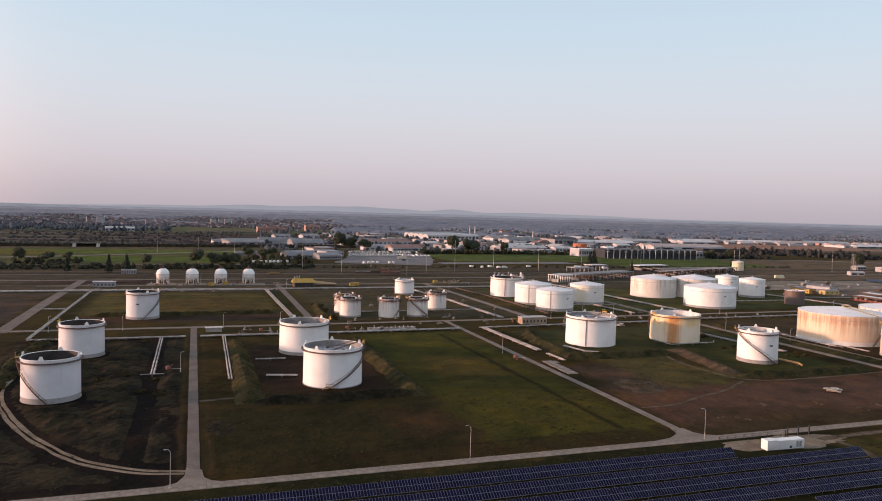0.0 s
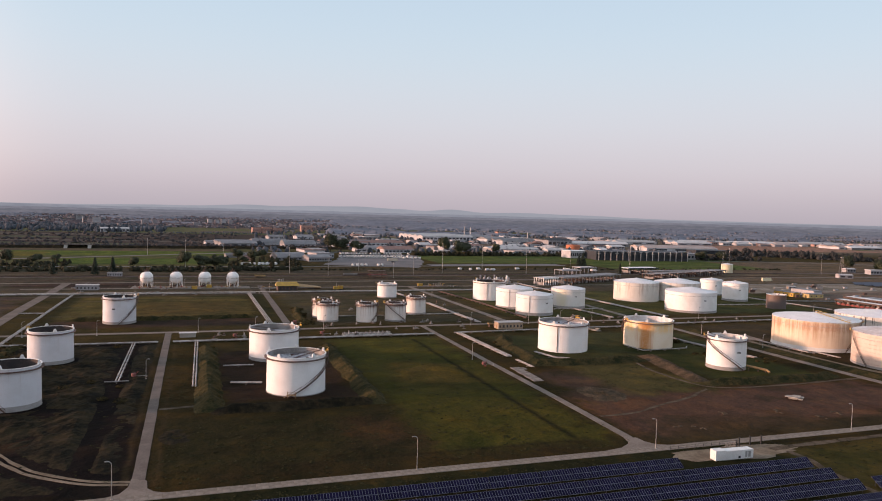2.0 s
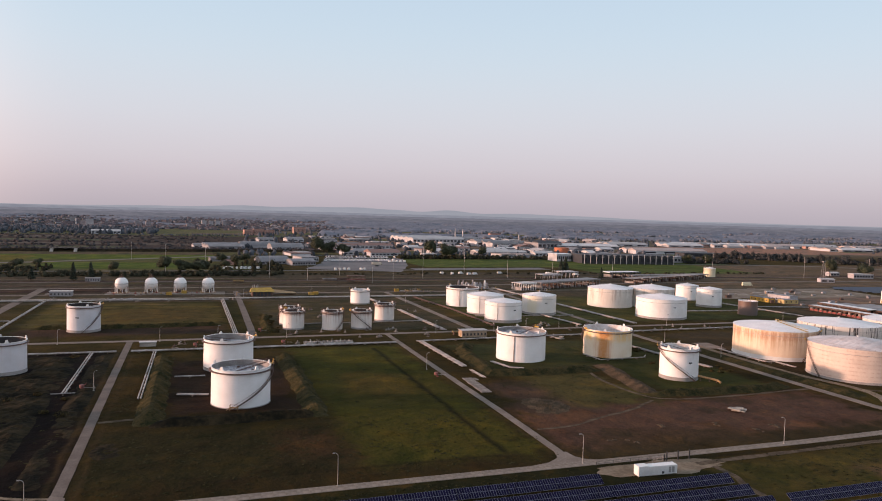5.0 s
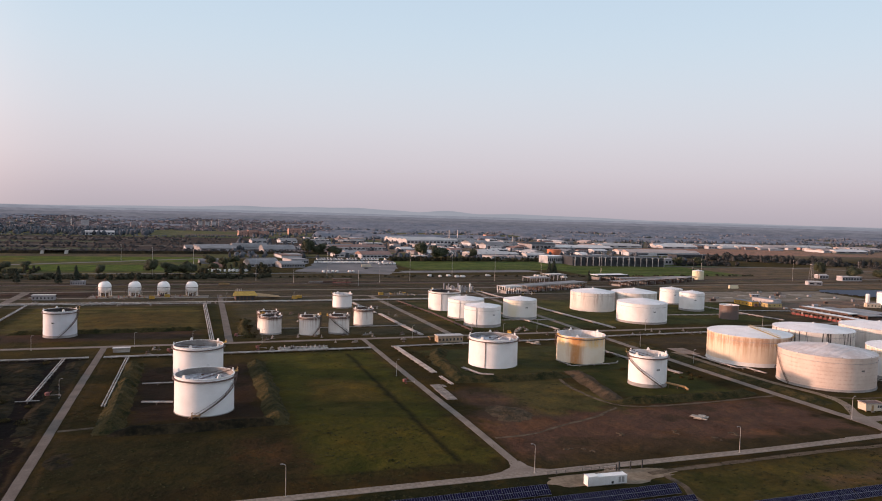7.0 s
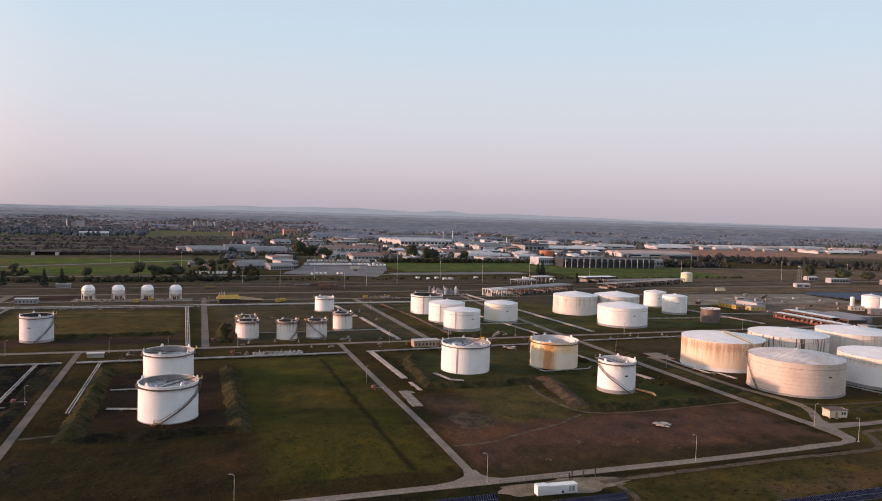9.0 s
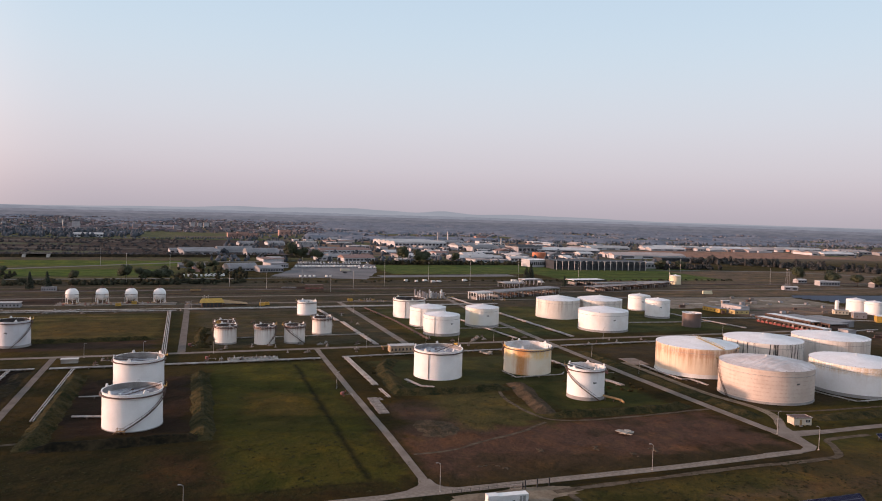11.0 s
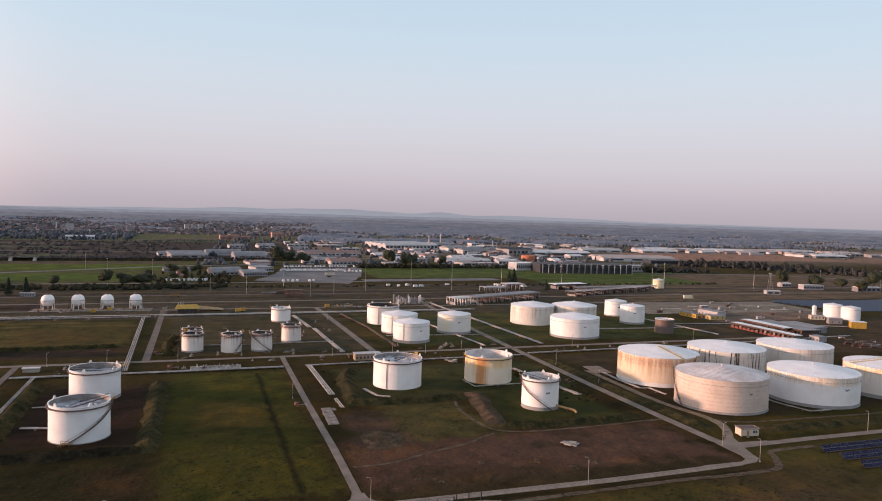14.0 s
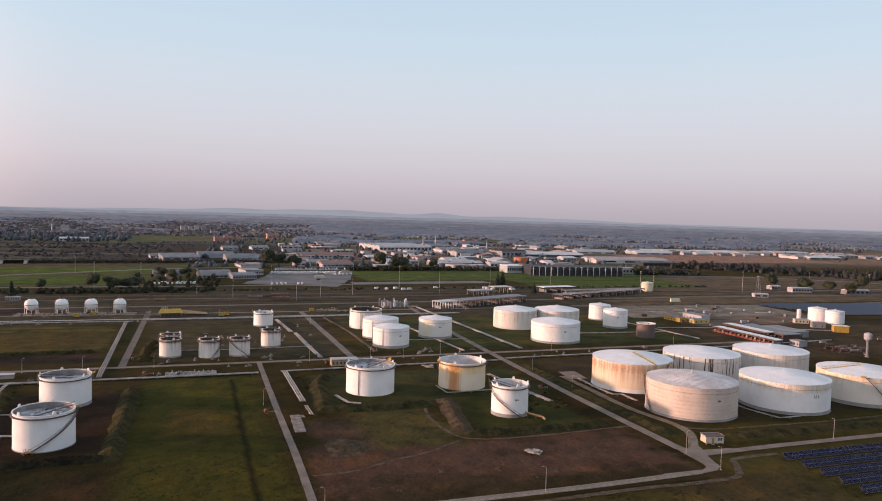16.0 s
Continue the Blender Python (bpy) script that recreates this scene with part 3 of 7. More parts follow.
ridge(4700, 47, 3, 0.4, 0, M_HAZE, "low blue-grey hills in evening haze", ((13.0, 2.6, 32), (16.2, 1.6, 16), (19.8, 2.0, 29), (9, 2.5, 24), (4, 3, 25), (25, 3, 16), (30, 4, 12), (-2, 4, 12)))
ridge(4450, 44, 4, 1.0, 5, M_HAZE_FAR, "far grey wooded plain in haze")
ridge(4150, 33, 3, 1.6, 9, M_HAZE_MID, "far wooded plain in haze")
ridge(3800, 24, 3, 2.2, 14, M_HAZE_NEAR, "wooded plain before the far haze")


def strip(points, width, z=0.05, ragged=0.0, step=4.0):
    """A flat band along a line of points, thick, with slightly uneven edges."""
    s = Shape()
    pts = []
    for (x0, y0), (x1, y1) in zip(points, points[1:]):
        k = max(1, int(math.hypot(x1 - x0, y1 - y0) / step))
        pts += [(x0 + (x1 - x0) * i / k, y0 + (y1 - y0) * i / k) for i in range(k)]
    pts.append(points[-1])
    rows = []
    for i, p in enumerate(pts):
        a, b = Vector(pts[max(0, i - 1)]), Vector(pts[min(len(pts) - 1, i + 1)])
        d = (b - a).normalized()
        side = Vector((-d.y, d.x))
        w = [width / 2 + ragged * noise.noise(Vector((p[0] * 0.15, p[1] * 0.15, q * 9.1))) for q in (1, 2)]
        l0, r0 = Vector(p) + side * w[0], Vector(p) - side * w[1]
        rows.append(((*l0, z), (*r0, z), (*l0, -0.2), (*r0, -0.2)))
    for i, r in enumerate(rows):
        s.v += r
        if i:
            k = 4 * (i - 1)
            s.f += [(k, k + 1, k + 5, k + 4), (k + 2, k, k + 4, k + 6), (k + 1, k + 3, k + 7, k + 5)]
            s.m += [0, 0, 0]
    return s


def road(name, points, width, mat, label, z=0.05, ragged=0.1):
    return tagged(part(name, strip(points, width, z, ragged), mat), label, "road", kind="structure")


def curved(points, step=6):
    """Points along a smooth curve through the given ones."""
    pts = [points[0], *points, points[-1]]
    out = []
    for a, b, c, d in zip(pts, pts[1:], pts[2:], pts[3:]):
        for q in range(step):
            u = q / step
            out.append(tuple(0.5 * (2 * b[e] + (c[e] - a[e]) * u + (2 * a[e] - 5 * b[e] + 4 * c[e] - d[e]) * u * u + (3 * b[e] - a[e] - 3 * c[e] + d[e]) * u ** 3) for e in (0, 1)))
    return out + [points[-1]]


road("road_left", [(0.3, 153.6), (0.2, 260), (0.4, 353)], 2.8, M_ROAD_WORN, "straight grey concrete service road through the tank farm")
road("road_right", [(118.6, 152.6), (122.6, 156), (124.3, 162), (124.9, 200), (124.8, 260), (125.4, 353)], 2.6, M_ROAD, "narrow grey concrete service road between grass blocks", 0.056)
road("road_big", [(259.4, 175), (259.2, 190), (259, 215), (259, 266), (260.5, 353)], 4.0, M_ROAD, "grey concrete road bending past the brown field", 0.062)
road("road_big_back", [(260.5, 357), (262, 420), (266, 500), (272, 585)], 4.2, M_ROAD, "grey service road running back between tank groups", 0.056)
road("road_mid", [(-140, 357), (0, 355), (126, 355), (260, 356), (480, 358)], 4.2, M_ROAD, "long grey cross road in the middle of the tank farm", 0.05)
road("road_side", [(262, 168.2), (300, 169.4), (420, 170)], 3.6, M_ROAD, "pale concrete road along the solar field", 0.053)
road("road_hut", curved([(261.5, 171), (268, 179), (275, 189.5), (277, 198), (276, 208), (273, 224), (272.5, 242), (273, 260), (273.5, 290)]), 3.4, M_TRACK, "gravel spur climbing past a small hut to the large tanks", 0.068, 0.4)
road("road_far_left", [(-79, 352), (-79, 450), (-77, 590)], 6.0, M_ROAD_WORN, "wide worn grey road towards the railway land", 0.056)
road("road_field", [(57.5, 357), (58.5, 460), (59.2, 560)], 3.8, M_ROAD_WORN, "grey road beside the olive grass block", 0.056)
road("road_spheres", [(-140, 520), (-60, 521), (60, 520), (150, 521), (300, 522)], 3.0, M_CONCRETE, "pale pipe track in front of the gas spheres", 0.06)
road("road_spheres_back", [(-100, 547), (60, 545), (180, 545), (420, 545)], 3.5, M_ROAD, "pale service road at the gas spheres", 0.05)
road("road_middle_back", [(177, 357), (176, 430), (174, 543)], 4.0, M_ROAD, "grey service road between tank groups", 0.056)
LOOP = [(-1, 160.4), (-8, 162), (-14.2, 165.6), (-20.4, 170.2), (-26, 176.3), (-31, 184), (-38, 196), (-46, 214), (-54, 240), (-55, 262)]
for k in (-1, 1):
    road("track_loop", curved([(x + 0.55 * k, y + 0.72 * k) for x, y in LOOP]), 1.0, M_TRACK, "curving pale dirt wheel rut round the scrub", 0.05, 0.35)
road("track_tanks", curved([(276, 199), (284, 194), (295, 191.9), (320, 190.9), (349, 190.2), (370, 190.8), (420, 192)]), 1.6, M_RUT, "pale dirt track at the foot of the large tanks", 0.055, 0.6)
for k, pts in enumerate(([(-6, 152.9), (-3, 154.5), (-1.5, 158), (-1.2, 163), (2.1, 161), (2.4, 156.5), (3.8, 154.3), (6.5, 152.9)], [(110.6, 152.9), (117.4, 154.4), (121.3, 157), (123.0, 161), (126.2, 161), (126.6, 157), (128.2, 154.6), (132, 152.9)], [(235.6, 152.2), (249.5, 151.9), (257.2, 153.1), (261, 156), (262, 160.2), (264.5, 167.3), (267.4, 168.6), (276, 167.8), (278.7, 171.2), (266.8, 172), (268.7, 177.7), (275.1, 186.5), (272.7, 187.1), (265.1, 176.6), (261.7, 174.6), (261.2, 181), (258.2, 178.4), (257.4, 171.4), (257, 159.8), (255.9, 156.7), (252.9, 154.9), (237.5, 155.0)])):
    tagged(part(f"junction_{k + 1}", Shape().add([(x, y, 0.074) for x, y in pts] + [(x, y, -0.1) for x, y in pts], [tuple(range(len(pts) - 1, -1, -1))] + [(i, (i + 1) % len(pts), len(pts) + (i + 1) % len(pts), len(pts) + i) for i in range(len(pts))]), M_ROAD), "flared concrete road junction", "road", kind="structure")
road("track_soil", curved([(127.6, 181.8), (140.8, 182.8), (154, 188.6), (170.3, 194.7), (176, 198.4), (184, 203.5)]), 1.1, M_RUT, "faint wheel track over brown soil", 0.04, 0.5)
road("track_bund", curved([(185.5, 248), (183.2, 238), (182.8, 228), (183.4, 217), (186.5, 207), (192, 203.4), (200, 202), (223.6, 202), (242, 203.4), (257, 204.3)]), 1.3, M_RUT, "pale dirt track at the foot of a bund", 0.045, 0.5)
FRONT = [(156, 143.4), (169, 144.3), (200.8, 145.4), (223, 146.2), (241, 145.3), (251, 145.7), (258, 145.9), (262.6, 148.9), (267.5, 156), (270.6, 160.6), (278.5, 161.7), (291, 161.6)]
road("track_front", curved(FRONT), 2.2, M_RUT, "faint pale track beside the solar field", 0.05, 0.6)
M_PASTURE = rough_mat("rough_pasture", (0.080, 0.084, 0.050), (0.050, 0.052, 0.036), 0.012, 0.95, 0, 0.0, 6)
M_STUBBLE = rough_mat("pale_stubble", (0.105, 0.086, 0.070), (0.070, 0.060, 0.052), 0.012, 0.95, 0, 0.0, 6)
for y0, x0, x1, w, m in ((1160, -560, -60, 50, M_PASTURE), (1255, -600, 40, 44, M_STUBBLE), (1370, -600, -120, 54, M_PASTURE), (1490, -640, 30, 60, M_STUBBLE)):
    tagged(part("field_strip", strip([(x0, y0 - 14), ((x0 + x1) / 2, y0 + 6), (x1, y0)], w, 0.06, 14.0, 20.0), m), "strip of rough pasture and stubble beyond the raised road", "field", kind="structure")
yard = []
for k in range(36):
    c, s = math.cos(k / 36 * 6.283), math.sin(k / 36 * 6.283)
    swell = 1 + 0.35 * noise.noise(Vector((c * 2.2, s * 2.2, 7))) + 0.15 * noise.noise(Vector((c * 6, s * 6, 1)))
    yard.append((145.5 + 18.5 * swell * c, 143.6 + 4.9 * swell * s))
tagged(part("yard", Shape().add([(x, y, 0.04) for x, y in yard] + [(x, y, -0.1) for x, y in yard], [tuple(range(36))] + [(i, (i + 1) % 36, 36 + (i + 1) % 36, 36 + i) for i in range(36)]), M_TRACK), "pale gravel yard under the white container", "yard", kind="structure")
road("track_rows", curved([(159.5, 141), (159.4, 134), (157.2, 126), (156.8, 114), (156.8, 100)]), 1.8, M_RUT, "pale dirt path between the solar rows", 0.046, 0.6)
road("track_pen", [(2, 219), (14, 220.5)], 1.8, M_RUT, "short pale path to the bund", 0.05, 0.4)
road("far_road", [(545, 872), (586, 866), (688, 846), (833, 824), (900, 804), (955, 760), (1010, 715), (1090, 640)], 8, M_ASPHALT, "distant pale main road before the copse", 0.09)
road("road_works_back", [(424, 549), (494, 540), (588, 532), (726, 530), (900, 540)], 4.5, M_ASPHALT, "long pale road behind the works yard", 0.07)
road("rail_road", [(-300, 738), (100, 742), (432, 760)], 7, M_ASPHALT, "distant grey main road behind the railway", 0.08)
road("lot_trucks", [(190, 745), (222, 828), (250, 955)], 104, M_LOT, "large grey lorry park", 0.06, 3)
road("lot_right", [(262, 762), (430, 772)], 22, M_LOT, "pale grey paved yard", 0.07, 2)
road("farm_road", [(-420, 800), (-250, 812), (-150, 845), (-40, 905), (60, 960), (160, 985), (300, 1000)], 10, M_ASPHALT, "curving grey country road between crops", 0.12)
road("works_yard", [(440, 505), (620, 500)], 66, M_YARD, "old concrete yard at the loading sheds", 0.05, 3)
for k, (y, w) in enumerate(((590, 6), (606, 5), (640, 8), (664, 6))):
    road(f"rail_bed_{k + 1}", [(-400, y - 8), (150, y), (600, y + 10), (1100, y + 6)], w, M_RUT if k % 2 else M_ROAD_WORN, "long grey ballast bed of old sidings", 0.05 + 0.004 * k, 0.6)


def bund(points, height, width, label, rough=0.65, mat=None):
    """An earth bank along a line of points, with an uneven crest."""
    s = Shape()
    pts = []
    for (x0, y0), (x1, y1) in zip(points, points[1:]):
        k = max(1, int(math.hypot(x1 - x0, y1 - y0) / 1.2))
        pts += [(x0 + (x1 - x0) * i / k, y0 + (y1 - y0) * i / k) for i in range(k)]
    pts.append(points[-1])
    prof = [(-0.5, -0.05), (-0.34, 0.30), (-0.18, 0.74), (-0.05, 1.0), (0.07, 0.98), (0.2, 0.70), (0.36, 0.28), (0.5, -0.05)]
    for i, p in enumerate(pts):
        a, b = Vector(pts[max(0, i - 2)]), Vector(pts[min(len(pts) - 1, i + 2)])
        d = (b - a).normalized()
        side = Vector((-d.y, d.x))
        for u, h in prof:
            wide_k = 1 + 0.28 * noise.noise(Vector((p[0] * 0.11, p[1] * 0.11, 6.0 + (u > 0)))) + 0.14 * noise.noise(Vector((p[0] * 0.45, p[1] * 0.45, 2.0 + (u > 0))))
            q = Vector(p) + side * u * width * wide_k
            bump = noise.noise(Vector((q.x * 0.5, q.y * 0.5, 3.3))) * rough + noise.noise(Vector((q.x * 1.7, q.y * 1.7, 1.1))) * rough * 0.5
            k_end = min(1.0, i / 5, (len(pts) - 1 - i) / 5)
            s.v.append((q.x + bump * 0.5, q.y, (h * height + (bump if h > 0 else 0)) * k_end - 0.06 * (1 - k_end)))
        if i:
            k = 8 * (i - 1)
            s.f += [(k + j + 1, k + j, k + 8 + j, k + 9 + j) for j in range(7)]
            s.m += [0] * 7
    return tagged(part("earth_bund", s, mat or M_BUND), label, "earth bank", kind="structure")


bund([(16.6, 313), (16.4, 260), (16.2, 212)], 2.5, 9.0, "golden grassy earth bund beside a pair of tanks", 0.6)
# front bank: darkest earth stands in for the side turned from the sun
bund([(16, 213.4), (30, 213), (45, 213), (68, 213.6)], 1.9, 8.0, "worn earth bund in front of a pair of tanks, its shaded side painted dark", 0.35, M_SCRUBLAND)
bund([(66, 210), (66.5, 255), (66, 308)], 2.3, 8.5, "grassy earth bund along the mown lawn", 0.5)
bund([(157, 320), (148, 300), (143.5, 254), (170, 252), (192, 254)], 2.0, 9.0, "grassy earth bund round the rust-stained tanks", 0.4)
bund([(199, 262), (194, 237), (189.5, 212)], 1.5, 9.0, "worn bare earth bank with rubble", 0.38, M_EARTH)
bund([(188.5, 210), (212, 208), (240, 208), (252, 212)], 1.9, 8.0, "grassy earth bund round a small white tank", 0.4)
bund([(44, 398), (20, 397), (-8, 396), (-50, 397)], 1.8, 6.0, "low dark earth bund beside the olive grass block")
bund([(67, 366), (66, 400), (70, 430)], 1.8, 5.5, "scrubby earth bund beside the small tanks")
bund([(266.5, 188), (267, 215), (266, 245), (266, 275), (267, 322)], 1.1, 9.0, "low grassy bank between the road and the large tanks", 0.35)
bund([(287, 183.5), (310, 182.4), (350, 182), (420, 183)], 1.3, 9.0, "low grassy bank in front of the large tanks", 0.35)
bund([(-560, 1024), (-250, 1042), (0, 1056), (240, 1068)], 3.4, 22.0, "long dark grassy bank of a raised road beyond the crops", 0.5, M_SCRUBLAND)
bund([(-57, 330), (-60, 280), (-57, 246)], 1.5, 7.0, "low scrubby bank beside the first tanks")


# ---- tanks ----
def stairs(parent, r, h, a0, a1, mat=M_STEEL_RUST, top_mat=M_YELLOW):
    """A stair that climbs round the shell from angle a0 at the ground to a1 at the rim, with rails and a top landing."""
    treads, rail, stringer = Shape(), Shape(), Shape()
    k = int(h / 0.2)

    def at(t, rr, z):
        a = radians(a0 + (a1 - a0) * t)
        return (rr * math.cos(a), rr * math.sin(a), z)

    for i in range(k):
        t, z = i / k, h * (i + 0.5) / k
        t2 = (i + 0.9) / k
        treads.add([at(t, r + 0.08, z), at(t, r + 0.95, z), at(t2, r + 0.95, z), at(t2, r + 0.08, z),
                    at(t, r + 0.08, z - 0.06), at(t, r + 0.95, z - 0.06), at(t2, r + 0.95, z - 0.06), at(t2, r + 0.08, z - 0.06)],
                   [(0, 1, 2, 3), (7, 6, 5, 4), (0, 4, 5, 1), (1, 5, 6, 2), (2, 6, 7, 3), (3, 7, 4, 0)])
    n = 24
    for i in range(n + 1):
        t0, z0 = i / n, h * i / n
        stringer.v += [at(t0, r + 0.97, z0 - 0.12), at(t0, r + 0.97, z0 + 0.28), at(t0, r + 1.05, z0 + 0.28), at(t0, r + 1.05, z0 - 0.12)]
        rail.v += [at(t0, r + 0.96, z0 + 1.05), at(t0, r + 0.96, z0 + 1.15), at(t0, r + 1.05, z0 + 1.15), at(t0, r + 1.05, z0 + 1.05)]
        if i:
            faces = [(4 * i - 4 + q, 4 * i - 4 + (q + 1) % 4, 4 * i + (q + 1) % 4, 4 * i + q) for q in range(4)]
            stringer.f += faces
            rail.f += faces
            stringer.m += [0] * 4
            rail.m += [0] * 4
    flight = part("staircase", stringer, mat, parent, "rusty steel stair climbing round the shell")
    tagged(part("treads", treads, mat, flight), kind="stuff")
    part("handrail", rail, mat, flight)
    for i in range(0, n + 1, 4):
        t0, z0 = i / n, h * i / n
        part("baluster", Shape().tube(at(t0, r + 1.0, z0), at(t0, r + 1.0, z0 + 1.1), 0.04, 4), mat, flight)
    land, way = Shape(), 2.0 / r * 57.3 * (1 if a1 > a0 else -1)
    lo, hi = sorted((a1, a1 + way))
    land.turned([(r + 0.05, h), (r + 1.3, h), (r + 1.3, h + 0.1), (r + 0.05, h + 0.1)], 4, True, a0=lo, a1=hi)
    deck = part("landing", land, top_mat, parent, "ochre steel landing at the rim")
    guard = Shape().turned([(r + 1.2, h + 1.2), (r + 1.28, h + 1.2), (r + 1.28, h + 1.3), (r + 1.2, h + 1.3)], 4, True, a0=lo, a1=hi)
    guard.turned([(r + 1.22, h + 0.1), (r + 1.26, h + 0.1), (r + 1.26, h + 0.75), (r + 1.22, h + 0.75)], 4, True, a0=lo, a1=hi)
    part("guard_rail", guard, top_mat, deck)


def shell_profile(r, h, courses, inner):
    prof = []
    for i in range(courses):
        rr = r - 0.012 * i
        prof += [(rr, h * i / courses), (rr, h * (i + 1) / courses)]
    if inner is not None:
        prof += [(r - 0.2, h), (r - 0.2, inner)]
    return prof


def number_mark(parent, r, z, a, w=1.6, tall=0.7):
    """Dark painted bars where a tank number is too small to read."""
    s = Shape()
    for i in range(3):
        lo = a + (i - 1.5) * w / 3 / r * 57.3
        s.turned([(r + 0.012, z), (r + 0.02, z), (r + 0.02, z + tall), (r + 0.012, z + tall)], 2, True, a0=lo, a1=lo + w / 4 / r * 57.3)
    part("number_mark", s, M_DARK, parent, "small dark painted mark")


def open_tank(x, y, r, h, label, group, paint=M_TANK, roof_at=1.5, stair=None, pourers=5, seg=72, band=1.0, turn=20, ladder=None, mark=None, pipe=None, girder=True, inside=M_FLOAT, deck_mat=M_FLOAT):
    """A floating-roof tank: shell open at the top, wind girder, roof deck below the rim."""
    t = thing("storage_tank", label, "storage tank", (x, y, 0), group=group)
    part("shell", Shape().turned(shell_profile(r, h, 6, None) + [(r - 0.2, h)], seg), paint, t)
    part("inner_wall", Shape().turned([(r - 0.2, h - 0.02), (r - 0.2, h - roof_at - 0.6)], seg), inside, t)
    part("top_lip", Shape().turned([(r + 0.02, h - 0.1), (r + 0.2, h - 0.1), (r + 0.2, h + 0.06), (r - 0.24, h + 0.06), (r - 0.24, h - 0.05)], seg), M_WHITE, t, "white rim angle")
    if girder:
        part("wind_girder", Shape().turned([(r, h - 1.12), (r + 0.75, h - 1.12), (r + 0.75, h - 0.76), (r, h - 0.82)], seg), M_GIRDER, t, "dark rusty stiffening ring")
    if band:
        part("base_band", Shape().turned([(r + 0.16, 0), (r + 0.16, 0.12), (r + 0.02, 0.12), (r + 0.02, band), (r - 0.01, band)], seg), M_BAND, t, "dull grey band round the foot")
    zr = h - roof_at
    deck = Shape().turned([(r - 0.21, zr - 0.15), (r - 0.21, zr + 0.25), (r - 0.75, zr + 0.25), (r - 0.8, zr), (r * 0.72, zr - 0.05), (r * 0.7, zr + 0.12), (r * 0.35, zr + 0.02), (0.02, zr + 0.1)], seg)
    part("floating_roof", deck, deck_mat, t, "grey-white floating roof deck")
    rng = random.Random(int(x * 7 + y))
    for i in range(5):
        a, d = rng.uniform(0, 6.28), rng.uniform(0.25, 0.75) * r
        part("roof_hatch", Shape().turned([(0.5, zr), (0.5, zr + 0.5), (0.02, zr + 0.55)], 10, at=(d * math.cos(a), d * math.sin(a))), M_STEEL_RUST if i % 2 else M_WHITE, t)
    if ladder is not None:
        s, a = Shape(), radians(ladder)
        p = Vector((r * math.cos(a), r * math.sin(a), h + 0.2))
        q = Vector((-0.35 * r * math.cos(a + 0.35), -0.35 * r * math.sin(a + 0.35), zr + 0.5))
        side = Vector((-math.sin(a), math.cos(a), 0)) * 0.4
        for sgn in (-1, 1):
            s.tube(p + side * sgn, q + side * sgn, 0.09, 4)
            s.tube(p + side * sgn + Vector((0, 0, 1)), q + side * sgn + Vector((0, 0, 1)), 0.05, 4)
        for i in range(14):
            m2 = p.lerp(q, i / 13)
            s.tube(m2 - side, m2 + side, 0.06, 4)
        part("rolling_ladder", s, M_STEEL_RUST, t, "rusty ladder sloping down to the roof deck")
    for i in range(pourers):
        a = radians(turn + 360 * i / pourers)
        c = Vector((math.cos(a), math.sin(a), 0))
        d = Vector((-math.sin(a), math.cos(a), 0))
        s = Shape()
        o = c * (r - 0.05)
        s.add([o - d * 0.75 + Vector((0, 0, h)), o + d * 0.75 + Vector((0, 0, h)), o + d * 0.28 + Vector((0, 0, h + 1.15)), o - d * 0.28 + Vector((0, 0, h + 1.15)),
               o - d * 0.75 - c * 0.4 + Vector((0, 0, h)), o + d * 0.75 - c * 0.4 + Vector((0, 0, h)), o + d * 0.28 - c * 0.4 + Vector((0, 0, h + 1.15)), o - d * 0.28 - c * 0.4 + Vector((0, 0, h + 1.15))],
              [(0, 1, 2, 3), (7, 6, 5, 4), (0, 3, 7, 4), (1, 5, 6, 2), (3, 2, 6, 7)])
        part("foam_shield", s, M_WHITE, t, "white tapered plate on the rim")
    if stair:
        stairs(t, r, h, *stair)
    if pipe is not None:
        a = radians(pipe)
        s = Shape().tube(((r + 0.16) * math.cos(a), (r + 0.16) * math.sin(a), 0.3), ((r + 0.16) * math.cos(a), (r + 0.16) * math.sin(a), h - 0.9), 0.13, 8)
        part("down_pipe", s, M_STEEL_RUST, t, "dark pipe down the shell")
    if mark is not None:
        number_mark(t, r, h * 0.55, mark)
    return t


